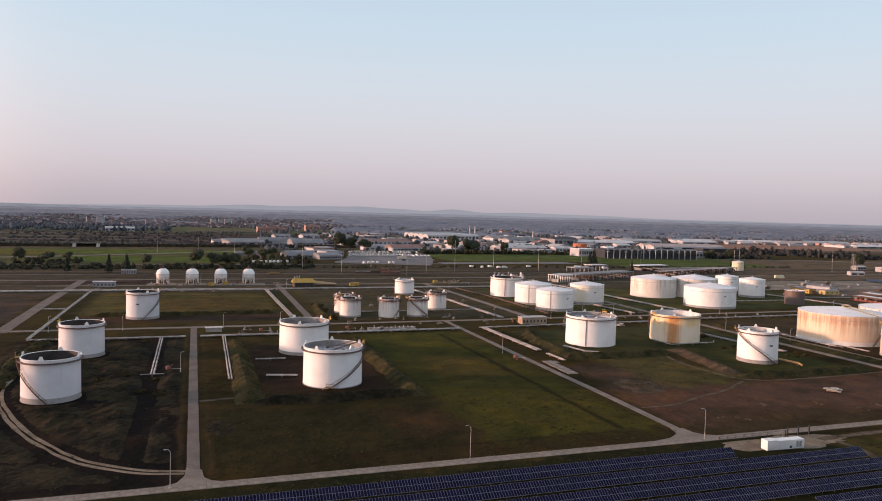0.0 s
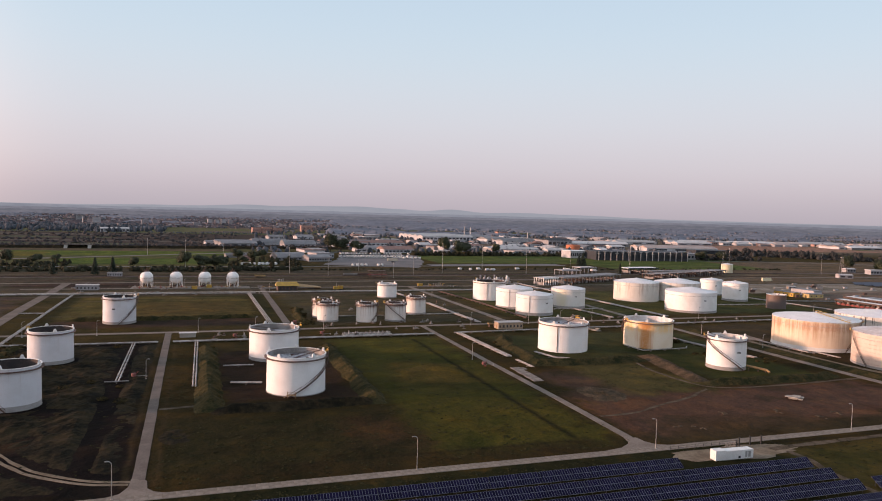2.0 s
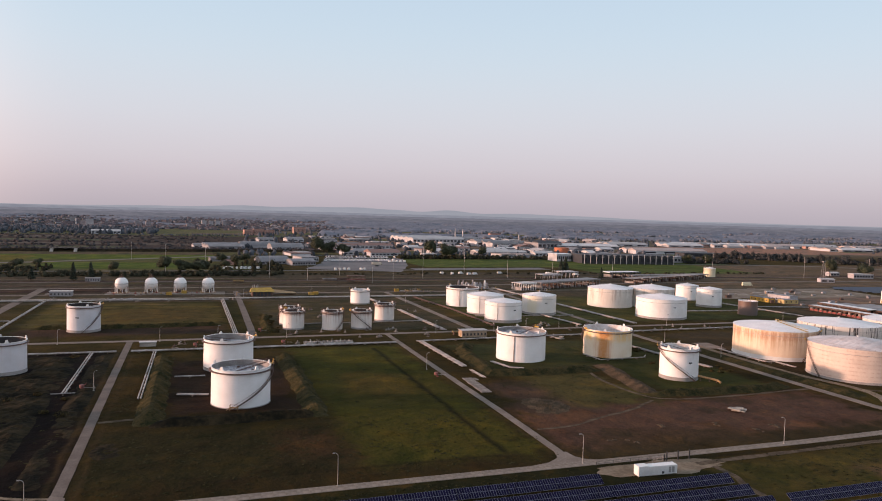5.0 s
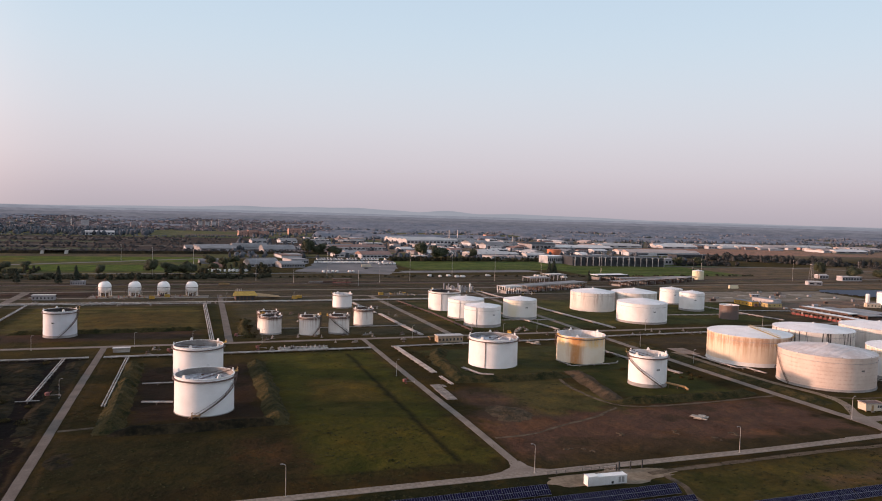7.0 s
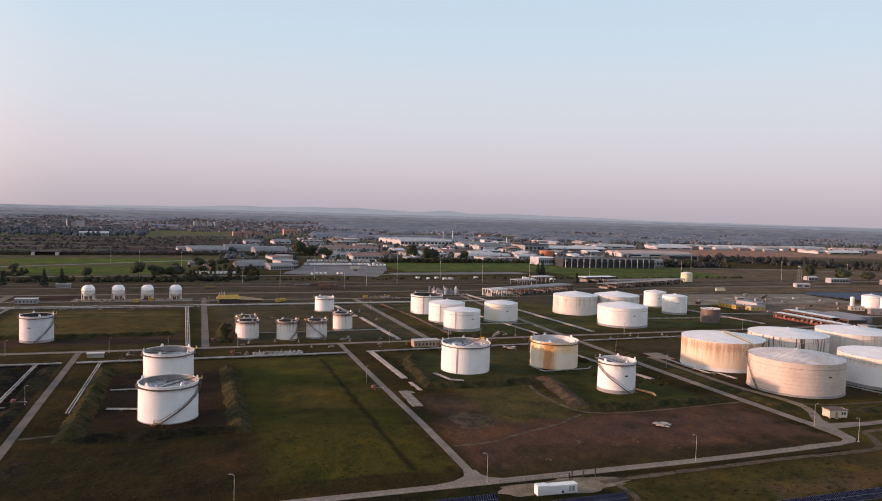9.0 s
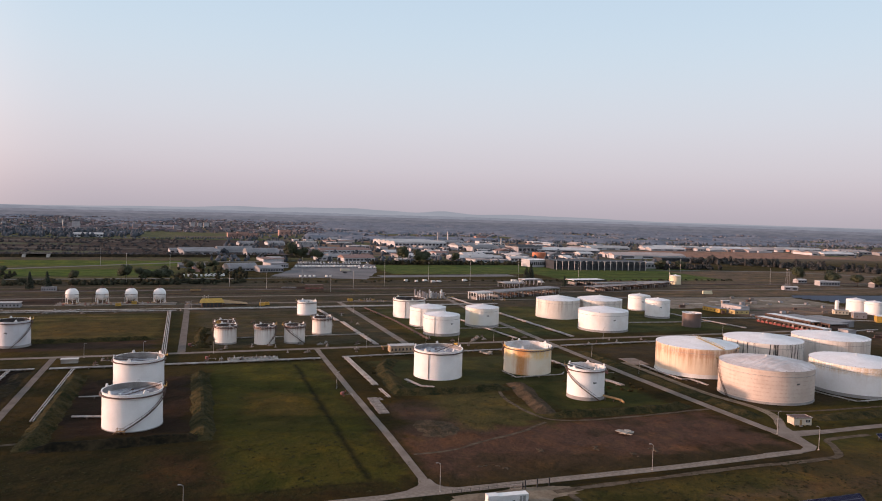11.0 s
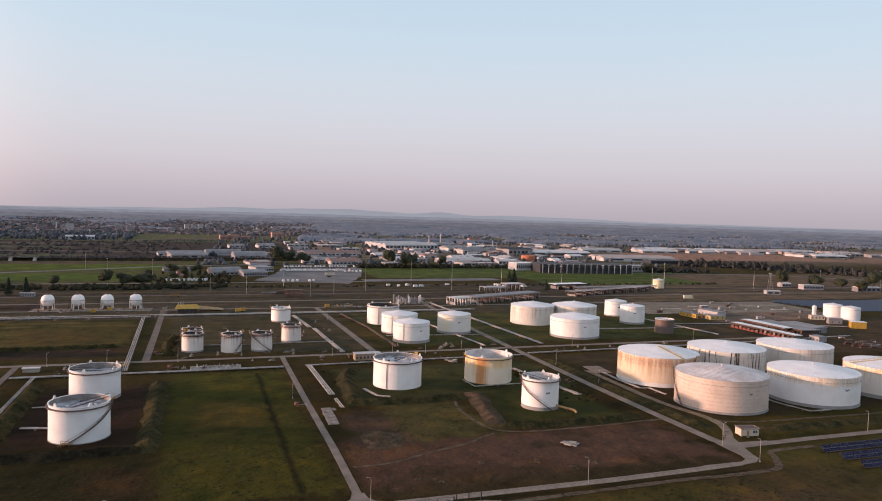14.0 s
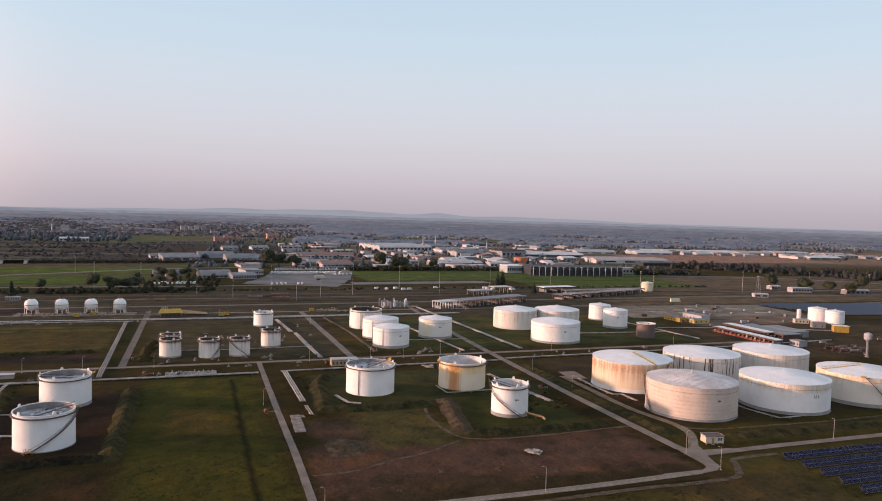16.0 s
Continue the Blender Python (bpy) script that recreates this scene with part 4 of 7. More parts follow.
def cone_tank(x, y, r, h, label, group, paint=M_CLEAN, roof=M_ROOF, rise=None, stair=None, seg=84, band=0.9, walkway=None, mark=None, seams=24, pipe=None, ring=True, stair_mat=M_STEEL_RUST, band_mat=M_BAND, dents=0.0):
    """A fixed-roof tank: shell, low cone of overlapping roof plates, edge rail, centre vent."""
    t = thing("storage_tank", label, "storage tank", (x, y, 0), group=group)
    rise = rise or r * 0.16
    part("shell", Shape().turned(shell_profile(r, h, 6, None), seg), paint, t)
    roof_s = Shape()
    k = 26 if dents else 7
    prof = [(r + 0.1, h - 0.12), (r + 0.1, h + 0.03)]
    for i in range(k):
        u0, u1 = i / k, (i + 1) / k
        prof += [((r + 0.1) * (1 - u0), h + 0.03 + rise * (1 - (1 - u0) ** 1.15) + 0.02 * (i > 0)), (max(0.03, (r + 0.1) * (1 - u1)), h + 0.03 + rise * (1 - (1 - u1) ** 1.15))]
    roof_s.turned(prof, seg)
    if dents:
        # long parallel wrinkles across the plates, and small dents round the edge
        for i, (vx, vy, vz) in enumerate(roof_s.v):
            d, a = math.hypot(vx, vy) / r, math.atan2(vy, vx)
            across, along = -0.33 * vx + 0.943 * vy, 0.943 * vx + 0.33 * vy
            loose = max(0.0, 0.5 + noise.noise(Vector((vx * 0.09 + 2.0, vy * 0.09, 3.0)))) * max(0.0, min(1.0, (6 - along) / 9))
            wave = math.sin(across * 2.3 + 2.2 * noise.noise(Vector((along * 0.12, across * 0.1, 7.0))))
            edge = max(0.0, math.sin(a * 34)) * max(0.0, 1 - abs(d - 0.94) / 0.08)
            sag = loose * (0.11 * wave + 0.25 * max(0.0, 1 - d * d)) * min(1.0, max(0.0, (0.97 - d) * 6)) + 0.14 * edge
            roof_s.v[i] = (vx, vy, vz - dents * sag)
    part("roof", roof_s, roof, t, "pale shallow cone roof of steel plates")
    rib = Shape()
    for i in range(seams):
        a = radians(360 * i / seams + 4)
        rib.tube(((r + 0.05) * math.cos(a), (r + 0.05) * math.sin(a), h + 0.05), (0.6 * math.cos(a), 0.6 * math.sin(a), h + rise * 0.98), 0.05, 4)
    if seams:
        part("roof_seam", rib, roof, t)
    part("vent", Shape().turned([(0.3, h + rise - 0.3), (0.3, h + rise + 0.3), (0.5, h + rise + 0.34), (0.5, h + rise + 0.48), (0.02, h + rise + 0.6)], 12), M_WHITE, t, "mushroom vent at the roof centre")
    if ring:
        part("edge_ring", Shape().turned([(r, h * 0.83), (r + 0.09, h * 0.83), (r + 0.09, h * 0.83 + 0.14), (r, h * 0.83 + 0.14)], seg), M_BAND, t, "thin grey stiffening ring")
    if band:
        part("base_band", Shape().turned([(r + 0.25, 0), (r + 0.25, 0.15), (r + 0.02, 0.15), (r + 0.02, band), (r - 0.01, band)], seg), band_mat, t, "painted band round the foot")
    if walkway is not None:
        a = radians(walkway)
        s = Shape()
        c, d = Vector((math.cos(a), math.sin(a), 0)), Vector((-math.sin(a), math.cos(a), 0))
        p, q = c * (r + 0.3) + Vector((0, 0, h + 0.25)), Vector((0, 0, h + rise + 0.2))
        for sgn in (-1, 1):
            s.tube(p + d * 0.5 * sgn, q + d * 0.5 * sgn, 0.09, 4)
            s.tube(p + d * 0.5 * sgn + Vector((0, 0, 0.9)), q + d * 0.5 * sgn + Vector((0, 0, 0.9)), 0.06, 4)
            for i in range(11):
                m2 = p.lerp(q, i / 10) + d * 0.5 * sgn
                s.tube(m2, m2 + Vector((0, 0, 0.9)), 0.05, 4)
        k2 = 30
        for i in range(k2):
            m2 = p.lerp(q, i / k2)
            s.tube(m2 - d * 0.5, m2 + d * 0.5, 0.12, 4)
        part("roof_walkway", s, M_YELLOW_WORN, t, "ochre walkway up the roof to its centre")
    if stair:
        stairs(t, r, h, *stair, mat=stair_mat)
    if pipe is not None:
        a = radians(pipe)
        part("down_pipe", Shape().tube(((r + 0.16) * math.cos(a), (r + 0.16) * math.sin(a), 0.3), ((r + 0.16) * math.cos(a), (r + 0.16) * math.sin(a), h - 0.3), 0.13, 8), M_BAND, t, "grey pipe down the shell")
    if mark is not None:
        number_mark(t, r, h * 0.6, mark)
    rail = Shape()
    k3 = 36
    for i in range(k3):
        a, b = radians(360 * i / k3), radians(360 * (i + 1) / k3)
        p, q = (r * math.cos(a), r * math.sin(a)), (r * math.cos(b), r * math.sin(b))
        rail.tube((*p, h), (*p, h + 0.35), 0.05, 4)
    tagged(part("roof_edge_clip", rail, M_STEEL_RUST, t, "row of small rusty clips at the roof edge"), kind="stuff")
    return t


G1 = "floating-roof tanks"
open_tank(-39.0, 233, 7.85, 12.4, "white open-top tank with a dark interior, beside scrub", G1, paint=M_TANK_SHADED, roof_at=4.5, stair=(-88, -168), band=1.5, pourers=4, turn=-100, inside=M_INNER, deck_mat=M_INNER)
open_tank(-39.4, 297, 7.8, 12.2, "white open-top tank with a dark sunken roof", G1, paint=M_TANK_SHADED, roof_at=4.0, band=1.3, stair=(70, 150), pourers=4, inside=M_INNER, deck_mat=M_INNER)
open_tank(-24.0, 390, 7.8, 13.3, "tall white open-top tank beside olive grass", G1, paint=M_TANK_SHADED, roof_at=3.5, stair=(-90, 8), band=1.2, mark=-105, pourers=4, inside=M_INNER, deck_mat=M_INNER)
# inner walls below use dark grey to put in the shade within the shell
open_tank(43.8, 234.2, 9.6, 12.3, "white floating-roof tank with a long diagonal stair inside an earth bund", G1, inside=M_PIPE_DARK, deck_mat=M_DECK, roof_at=2.3, stair=(-108, 2), ladder=20, band=0.25, turn=10)
open_tank(42.2, 288.5, 9.7, 12.2, "white floating-roof tank standing behind its twin in the bund", G1, inside=M_PIPE_DARK, deck_mat=M_DECK, roof_at=2.7, stair=(60, 15), ladder=200, band=1.2, turn=35)
open_tank(169.5, 282.5, 11.1, 12.6, "broad white floating-roof tank with a dark pipe down its side", G1, inside=M_PIPE_DARK, deck_mat=M_DECK, paint=M_TANK, roof_at=1.7, ladder=30, stair=(110, 35), band=0.0, turn=75, pipe=-131)
open_tank(215.0, 283, 11.3, 12.4, "cream open-top tank with a large orange rust run", G1, paint=M_RUSTY, roof_at=6.0, stair=(100, 178), band=0.0, turn=15)
open_tank(217.6, 233, 7.7, 12.7, "small white open-top tank with a diagonal stair", G1, roof_at=3.0, stair=(-78, -203), ladder=150, band=1.4, turn=55, mark=-92)
G2 = "small rusty-topped tanks"
for sx, sy, sr, st, lab in ((80, 380, 5.7, (30, 120), "small white tank with rusty rails on its rim"), (100.3, 375.5, 5.6, (-82, 10), "small stained tank with a rusty stair"), (116.6, 376, 5.7, (-45, -160), "small stained tank with a stair crossing its face"), (136.2, 401.5, 5.8, (60, 140), "small white tank with a grey foot"), (79.7, 394.6, 5.6, (150, 230), "small white tank behind another")):
    small = open_tank(sx, sy, sr, 9.8, lab, G2, paint=M_SMALL, roof_at=2.5, stair=st, seg=48, pourers=4, band=0.8 if sx != 100.3 else 0, inside=M_INNER, deck_mat=M_STEEL_RUST)
    crown = Shape()
    for zz in (10.35, 10.9):
        crown.turned([(sr + 0.62, zz), (sr + 0.7, zz), (sr + 0.7, zz + 0.1), (sr + 0.62, zz + 0.1)], 36, True)
    crown.turned([(sr + 0.1, 9.55), (sr + 0.75, 9.55), (sr + 0.75, 9.7), (sr + 0.1, 9.7)], 36, True)
    for i in range(18):
        a = radians(20 * i)
        crown.tube(((sr + 0.66) * math.cos(a), (sr + 0.66) * math.sin(a), 9.6), ((sr + 0.66) * math.cos(a), (sr + 0.66) * math.sin(a), 10.95), 0.06, 4)
    part("rim_walkway", crown, M_STEEL_RUST, small, "rusty railed walkway round the rim")
open_tank(138.7, 479, 6.7, 9.6, "white tank with a rusty headgear on its rim", G2, roof_at=1.0, stair=(60, 150), seg=48, pourers=4, band=0.8)
G3 = "middle tank group"
open_tank(208.5, 462, 11.4, 12.7, "white open-top tank with a dark recessed roof", G3, paint=M_CLEAN, roof_at=3.0, stair=(50, 110), band=0.0, pipe=-120, turn=48, inside=M_INNER, deck_mat=M_INNER)
cone_tank(209.5, 422, 11.9, 12.2, "white cone-roof tank partly hidden by another", G3, pipe=-130)
cone_tank(208.0, 389.5, 11.3, 11.9, "white cone-roof tank with a grey foot", G3, pipe=-131, band=1.6, mark=-75)
cone_tank(245.9, 416.5, 11.2, 12.2, "white cone-roof tank with a faint yellow stain", G3, paint=M_YELLOW_STAIN, mark=-92, band=1.3)
cone_tank(318.5, 446, 16.2, 13.2, "wide cream tank with dark vertical runs", G3, paint=M_RIBBED, band=0.0, seg=96)
cone_tank(350.2, 440.5, 16.5, 13.4, "wide stained tank behind others", G3, paint=M_RIBBED, band=0.0, seg=96)
cone_tank(321.5, 388.5, 16.3, 12.8, "wide white cone-roof tank with a grey foot", G3, band=1.3, mark=-95, seg=96)
cone_tank(405.5, 470.5, 8.8, 11.8, "plain white cone-roof tank", G3, mark=-105)
cone_tank(395.5, 432, 9.1, 13.2, "white cone-roof tank beside a pipe track", G3, mark=-110, band=1.4)
open_tank(392.6, 388.5, 6.4, 9.6, "small tank rusted brown all over", G3, paint=M_BROWN, roof_at=0.6, pourers=0, band=0.0, seg=48, girder=False)
cone_tank(583, 660, 6.4, 9.8, "far cream tank with a yellow band", G3, paint=M_YELLOWISH, band=0.0, seg=48, seams=12)
cone_tank(598, 436, 7.4, 10.4, "white tank by the blue solar field", G3, band=0.0, seg=48, seams=12)
cone_tank(599, 419, 7.3, 10.2, "white tank beside its twin", G3, band=0.0, seg=48, seams=12)
G4 = "large cone-roof tanks"
cone_tank(299.5, 266.5, 19.5, 13.8, "large weathered tank with rust stains and an ochre roof walkway", G4, paint=M_BIG_RUST, rise=2.3, walkway=-91, stair=(-98, -66), band=1.8, seg=128, seams=0, band_mat=M_WHITE)
cone_tank(298.2, 219.3, 19.2, 13.9, "large mottled grey tank with a patched roof", G4, paint=M_BIG_GREY, roof=M_ROOF_WORN, dents=1.5, rise=2.8, stair=(-180, -213), band=0.9, seg=128, seams=0, mark=-93)
cone_tank(345.2, 271.5, 19.4, 13.8, "large tank with black runs down its shell", G4, paint=M_BLACK_RUNS, rise=2.3, band=0.0, seg=128)
cone_tank(390.4, 271, 19.2, 13.8, "large stained tank with a white roof", G4, paint=M_GREY_RUNS, rise=2.3, band=0.0, seg=128)
T164 = cone_tank(347.5, 217.3, 19.2, 13.3, "large white numbered tank with a pale cone roof", G4, paint=M_RIM_RUST, rise=2.4, band=1.3, seg=128)
cone_tank(395.0, 218, 19.4, 13.6, "large cream tank with a stair and rusty roof edge", G4, paint=M_CREAM_RUST, rise=2.3, walkway=165, stair=(-97, -134), band=1.6, seg=128)
fc = bpy.data.curves.new("tank_number", "FONT")
fc.body, fc.size, fc.align_x, fc.extrude = "164", 2.0, "CENTER", 0.01
fc.materials.append(M_DARK)
fa = radians(-93)
num = new("tank_number", fc)
num.parent = T164
num.matrix_basis = Matrix.Translation((19.26 * math.cos(fa), 19.26 * math.sin(fa), 7.6)) @ Euler((radians(90), 0, fa + radians(90))).to_matrix().to_4x4()
num["label"] = "dark painted tank number"


# ---- gas spheres ----
def gas_sphere(x, y, r=4.6, cz=6.9):
    t = thing("gas_sphere", "white gas sphere on a ring of white legs", "gas sphere", (x, y, 0), group="gas spheres")
    prof = [(max(0.02, r * math.sin(math.pi * i / 24)), cz - r * math.cos(math.pi * i / 24)) for i in range(25)]
    me = part("sphere", Shape().turned(prof, 40), M_CLEAN, t)
    for p in me.data.polygons:
        p.use_smooth = True
    for i in range(8):
        a = 2 * math.pi * i / 8 + 0.2
        c, s = math.cos(a) * r * 0.93, math.sin(a) * r * 0.93
        part("leg", Shape().tube((c, s, 0), (c, s, cz - 0.4), 0.24, 8), M_WHITE, t)
    part("footing", Shape().turned([(r + 1.4, 0), (r + 1.4, 0.35), (0.05, 0.35)], 24), M_OCHRE_WALL, t, "round brown footing")
    part("belt_pipe", Shape().turned([(r + 0.1, cz - 0.2), (r + 0.25, cz - 0.2), (r + 0.25, cz + 0.05), (r + 0.1, cz + 0.05)], 32, True), M_STEEL_RUST, t, "rusty ring pipe round the middle")
    part("sump", Shape().tube((0, 0, 0.3), (0, 0, cz - r + 0.2), 0.6, 8).box(-2.5, 2.5, -1.5, -0.9, 0.35, 1.5), M_STEEL_RUST, t, "rusty pipework under the sphere")
    top = Shape().turned([(1.7, cz + r - 0.45), (1.7, cz + r + 0.1), (0.02, cz + r + 0.1)], 12)
    for i in range(8):
        a = 2 * math.pi * i / 8
        top.tube((1.25 * math.cos(a), 1.25 * math.sin(a), cz + r), (1.25 * math.cos(a), 1.25 * math.sin(a), cz + r + 1.2), 0.07, 4)
    top.tube((0, 0, cz + r), (0, 0, cz + r + 2.2), 0.25, 6)
    part("top_platform", top, M_STEEL_RUST, t, "small rusty platform with a vent")
    st = Shape()
    for i in range(10):
        u0, u1 = i / 10, (i + 1) / 10
        p = [Vector((-r * 1.35 + r * 1.2 * u, -1.2, cz - 2.5 + (r + 2.4) * math.sin(u * math.pi / 2))) for u in (u0, u1)]
        st.tube(p[0], p[1], 0.16, 4)
        st.tube(p[0] + Vector((0, -0.8, 0.9)), p[1] + Vector((0, -0.8, 0.9)), 0.07, 4)
    st.tube((-r * 1.35, -1.2, 0), (-r * 1.35, -1.2, cz - 2.5), 0.2, 5)
    part("access_stair", st, M_STEEL_RUST, t, "brown curved access stair")
    return t


for gx in (-21.0, -0.8, 19.2, 39.0):
    gas_sphere(gx, 556 - 0.05 * gx)


# ---- pipe runs ----
def pipe_run(points, count, r, label, gap=0.9, z=0.7, mat=M_PIPE, group="ground pipe runs", every=6.0):
    """Parallel pipes along a line of points on low concrete sleepers."""
    t = thing("pipe_run", label, "pipeline", (points[0][0], points[0][1], 0), group=group)
    ox, oy = points[0]
    for q in range(count):
        s = Shape()
        off = (q - (count - 1) / 2) * gap
        line = []
        for i, p in enumerate(points):
            a, b = Vector(points[max(0, i - 1)]), Vector(points[min(len(points) - 1, i + 1)])
            d = (b - a).normalized()
            line.append(Vector((p[0] - ox - d.y * off, p[1] - oy + d.x * off, z)))
        for a, b in zip(line, line[1:]):
            s.tube(a, b, r * 0.85, 8)
        part("pipe", s, mat, t)
    for (x0, y0), (x1, y1) in zip(points, points[1:]):
        k = max(1, int(math.hypot(x1 - x0, y1 - y0) / every))
        d = Vector((x1 - x0, y1 - y0)).normalized()
        for i in range(k):
            c = Vector((x0 - ox, y0 - oy)).lerp(Vector((x1 - ox, y1 - oy)), (i + 0.5) / k)
            w = count * gap / 2 + 0.2
            s = Shape().box(-0.15, 0.15, -w + 0.2, w - 0.2, -0.05, z - r * 0.85)
            part("sleeper", s, M_ROAD, t, at=(c.x, c.y, 0), rz=math.degrees(math.atan2(d.y, d.x)))
    return t


pipe_run([(-12.6, 326), (-12.7, 255)], 2, 0.30, "pair of pale pipes running through scrub")
pipe_run([(-16.5, 255), (-9, 255)], 1, 0.2, "short grey cross pipe", mat=M_PIPE_DARK)
pipe_run([(-64, 329), (-30, 327), (-3, 327)], 2, 0.35, "long pale pipes beside the cross road")
pipe_run([(-64, 331), (-63, 420), (-62, 506)], 2, 0.35, "long pale pipes beside the olive grass block")
pipe_run([(-140, 509), (-62, 509), (52, 506)], 2, 0.4, "long pale pipes in front of the gas spheres")
pipe_run([(12.8, 328), (11.8, 243)], 2, 0.3, "two pale pipes running down to a valve pit")
pipe_run([(3, 327), (60, 326.5), (123, 327)], 3, 0.30, "long bundle of pale pipes along the cross road")
pipe_run([(49.5, 332), (48.5, 420), (47.5, 504)], 3, 0.32, "long pale pipes between grass blocks")
pipe_run([(23.5, 246), (33.6, 243.5)], 2, 0.3, "white feed pipes at the tank foot")
pipe_run([(22, 273), (33, 272.5)], 1, 0.3, "white feed pipe at the tank foot")
pipe_run([(135.8, 327), (136.6, 268)], 3, 0.38, "three thick pale pipes beside the road", gap=0.95)
pipe_run([(136.8, 261), (137.2, 247)], 2, 0.25, "short pale pipe stubs")
pipe_run([(134, 328), (200, 331), (258, 332)], 2, 0.3, "pale pipes along the cross road")
pipe_run([(262, 336), (330, 338), (420, 342), (520, 350)], 2, 0.35, "long pale pipes by the large tanks")
pipe_run([(156, 440), (157.5, 395), (159.3, 358)], 3, 0.4, "thick pale pipes running back to the road")
pipe_run([(150, 500), (154, 445)], 3, 0.4, "thick pale pipes beyond a manifold")
pipe_run([(186, 505), (192, 440), (193, 368)], 2, 0.4, "rusty pipe track beside the road", mat=M_STEEL_RUST)
pipe_run([(60, 511), (130, 511), (210, 512), (300, 515)], 2, 0.4, "long pale pipes across the works")
pipe_run([(232, 505), (238, 440), (246, 362)], 2, 0.4, "pale pipes running back between tank groups")
pipe_run([(275, 560), (279, 470), (284, 362)], 3, 0.4, "long pale pipes beside the back road")
pipe_run([(196, 405), (225, 402), (262, 399)], 1, 0.3, "pale pipe between tank feet")
pipe_run([(340, 408), (380, 404), (420, 402)], 2, 0.35, "white pipes among tank feet")
pipe_run([(412, 470), (418, 420), (425, 372)], 2, 0.4, "long pale pipes towards the loading sheds")
pipe_run([(277.8, 281), (276.9, 263), (277.4, 248.6), (281.8, 247.6), (282, 236)], 2, 0.25, "white pipes round the foot of a large tank")
pipe_run([(322.6, 218), (323, 210.7), (326.3, 197.4), (337.6, 197.2)], 1, 0.3, "white pipe round the foot of a large tank")
pipe_run([(152, 275), (155, 262), (160, 259)], 2, 0.3, "white pipes at the tank foot")
pipe_run([(201.6, 282), (202.4, 268.2), (226, 269.2), (229.5, 273)], 1, 0.28, "pale pipe bent round the tank foot")
pipe_run([(236, 300), (240, 262), (243, 244)], 3, 0.3, "grey pipes behind a small tank", mat=M_PIPE_DARK)
pipe_run([(80, 392), (110, 390), (160, 392)], 1, 0.3, "pale pipe behind small tanks")


# ---- lamp posts ----
def lamp_post(x, y, h=8.0, arm=-1.0, lean=0.0):
    t = thing("lamp_post", "pale steel lamp post with a short curved arm", "lamp post", (x, y, 0), group="lamp posts")
    part("pole", Shape().tube((0, 0, 0), (lean, 0, h - 0.7), 0.09, 8, 0.06), M_GALV, t)
    s = Shape()
    prev = Vector((lean, 0, h - 0.7))
    for i in range(1, 6):
        u = i / 5
        p = Vector((lean + arm * 0.9 * u ** 1.5, 0, h - 0.7 + 0.7 * math.sin(u * math.pi / 2)))
        s.tube(prev, p, 0.06, 6)
        prev = p
    part("arm", s, M_GALV, t)
    part("lamp_head", Shape().box(prev.x - 0.45 * (arm < 0) - 0.05, prev.x + 0.45 * (arm > 0) + 0.05, -0.14, 0.14, prev.z - 0.1, prev.z + 0.06), M_PIPE_DARK, t, "grey flat lamp head")
    part("foot", Shape().turned([(0.3, 0), (0.3, 0.2), (0.02, 0.2)], 10), M_CONCRETE, t)
    return t


for lx, ly in ((-4.1, 149.6), (61, 150.2), (125.9, 151.6), (192.6, 151.2), (258.7, 153.2)):
    lamp_post(lx, ly + 2.4 if lx < 100 else ly, 8.0, -0.9)
for lx, ly in ((327, 170.8), (258.6, 171)):
    lamp_post(lx, ly, 8.0, -0.9 if lx > 300 else 0.9)
for lx, ly in ((13.6, 352), (-3.9, 259.5), (40, 352.4), (73, 352), (120, 268), (152, 352), (186, 352), (205, 351), (230, 359), (263.5, 262), (263.5, 305), (300, 353), (390, 354), (-30, 352), (-60, 352), (5, 545), (62, 512), (110, 515), (172, 480), (262, 470)):
    lamp_post(lx, ly, 7.0, 0.7)
for lx, ly, lh in ((4, 700, 28), (165, 690, 26), (95, 668, 24), (240, 655, 30), (330, 655, 30), (405, 700, 28), (475, 690, 28), (620, 700, 26), (40, 770, 22), (-40, 900, 20), (560, 640, 24), (700, 640, 24), (800, 640, 22), (850, 600, 24), (300, 700, 26), (126, 640, 16), (206, 640, 16), (180, 615, 14)):
    t = thing("light_mast", "tall thin grey lighting mast", "mast", (lx, ly, 0), group="lighting masts")
    part("pole", Shape().tube((0, 0, 0), (0, 0, lh), 0.17, 8, 0.09), M_GALV, t)
    part("head_frame", Shape().turned([(0.5, lh - 0.4), (0.5, lh), (0.05, lh)], 8), M_GALV, t)

pipe_run([(-140, 428), (-98, 426), (-97, 378)], 1, 0.4, "pale pipe round an old pit")
pipe_run([(-76, 424), (-64, 423)], 1, 0.35, "short pale pipe by the road")


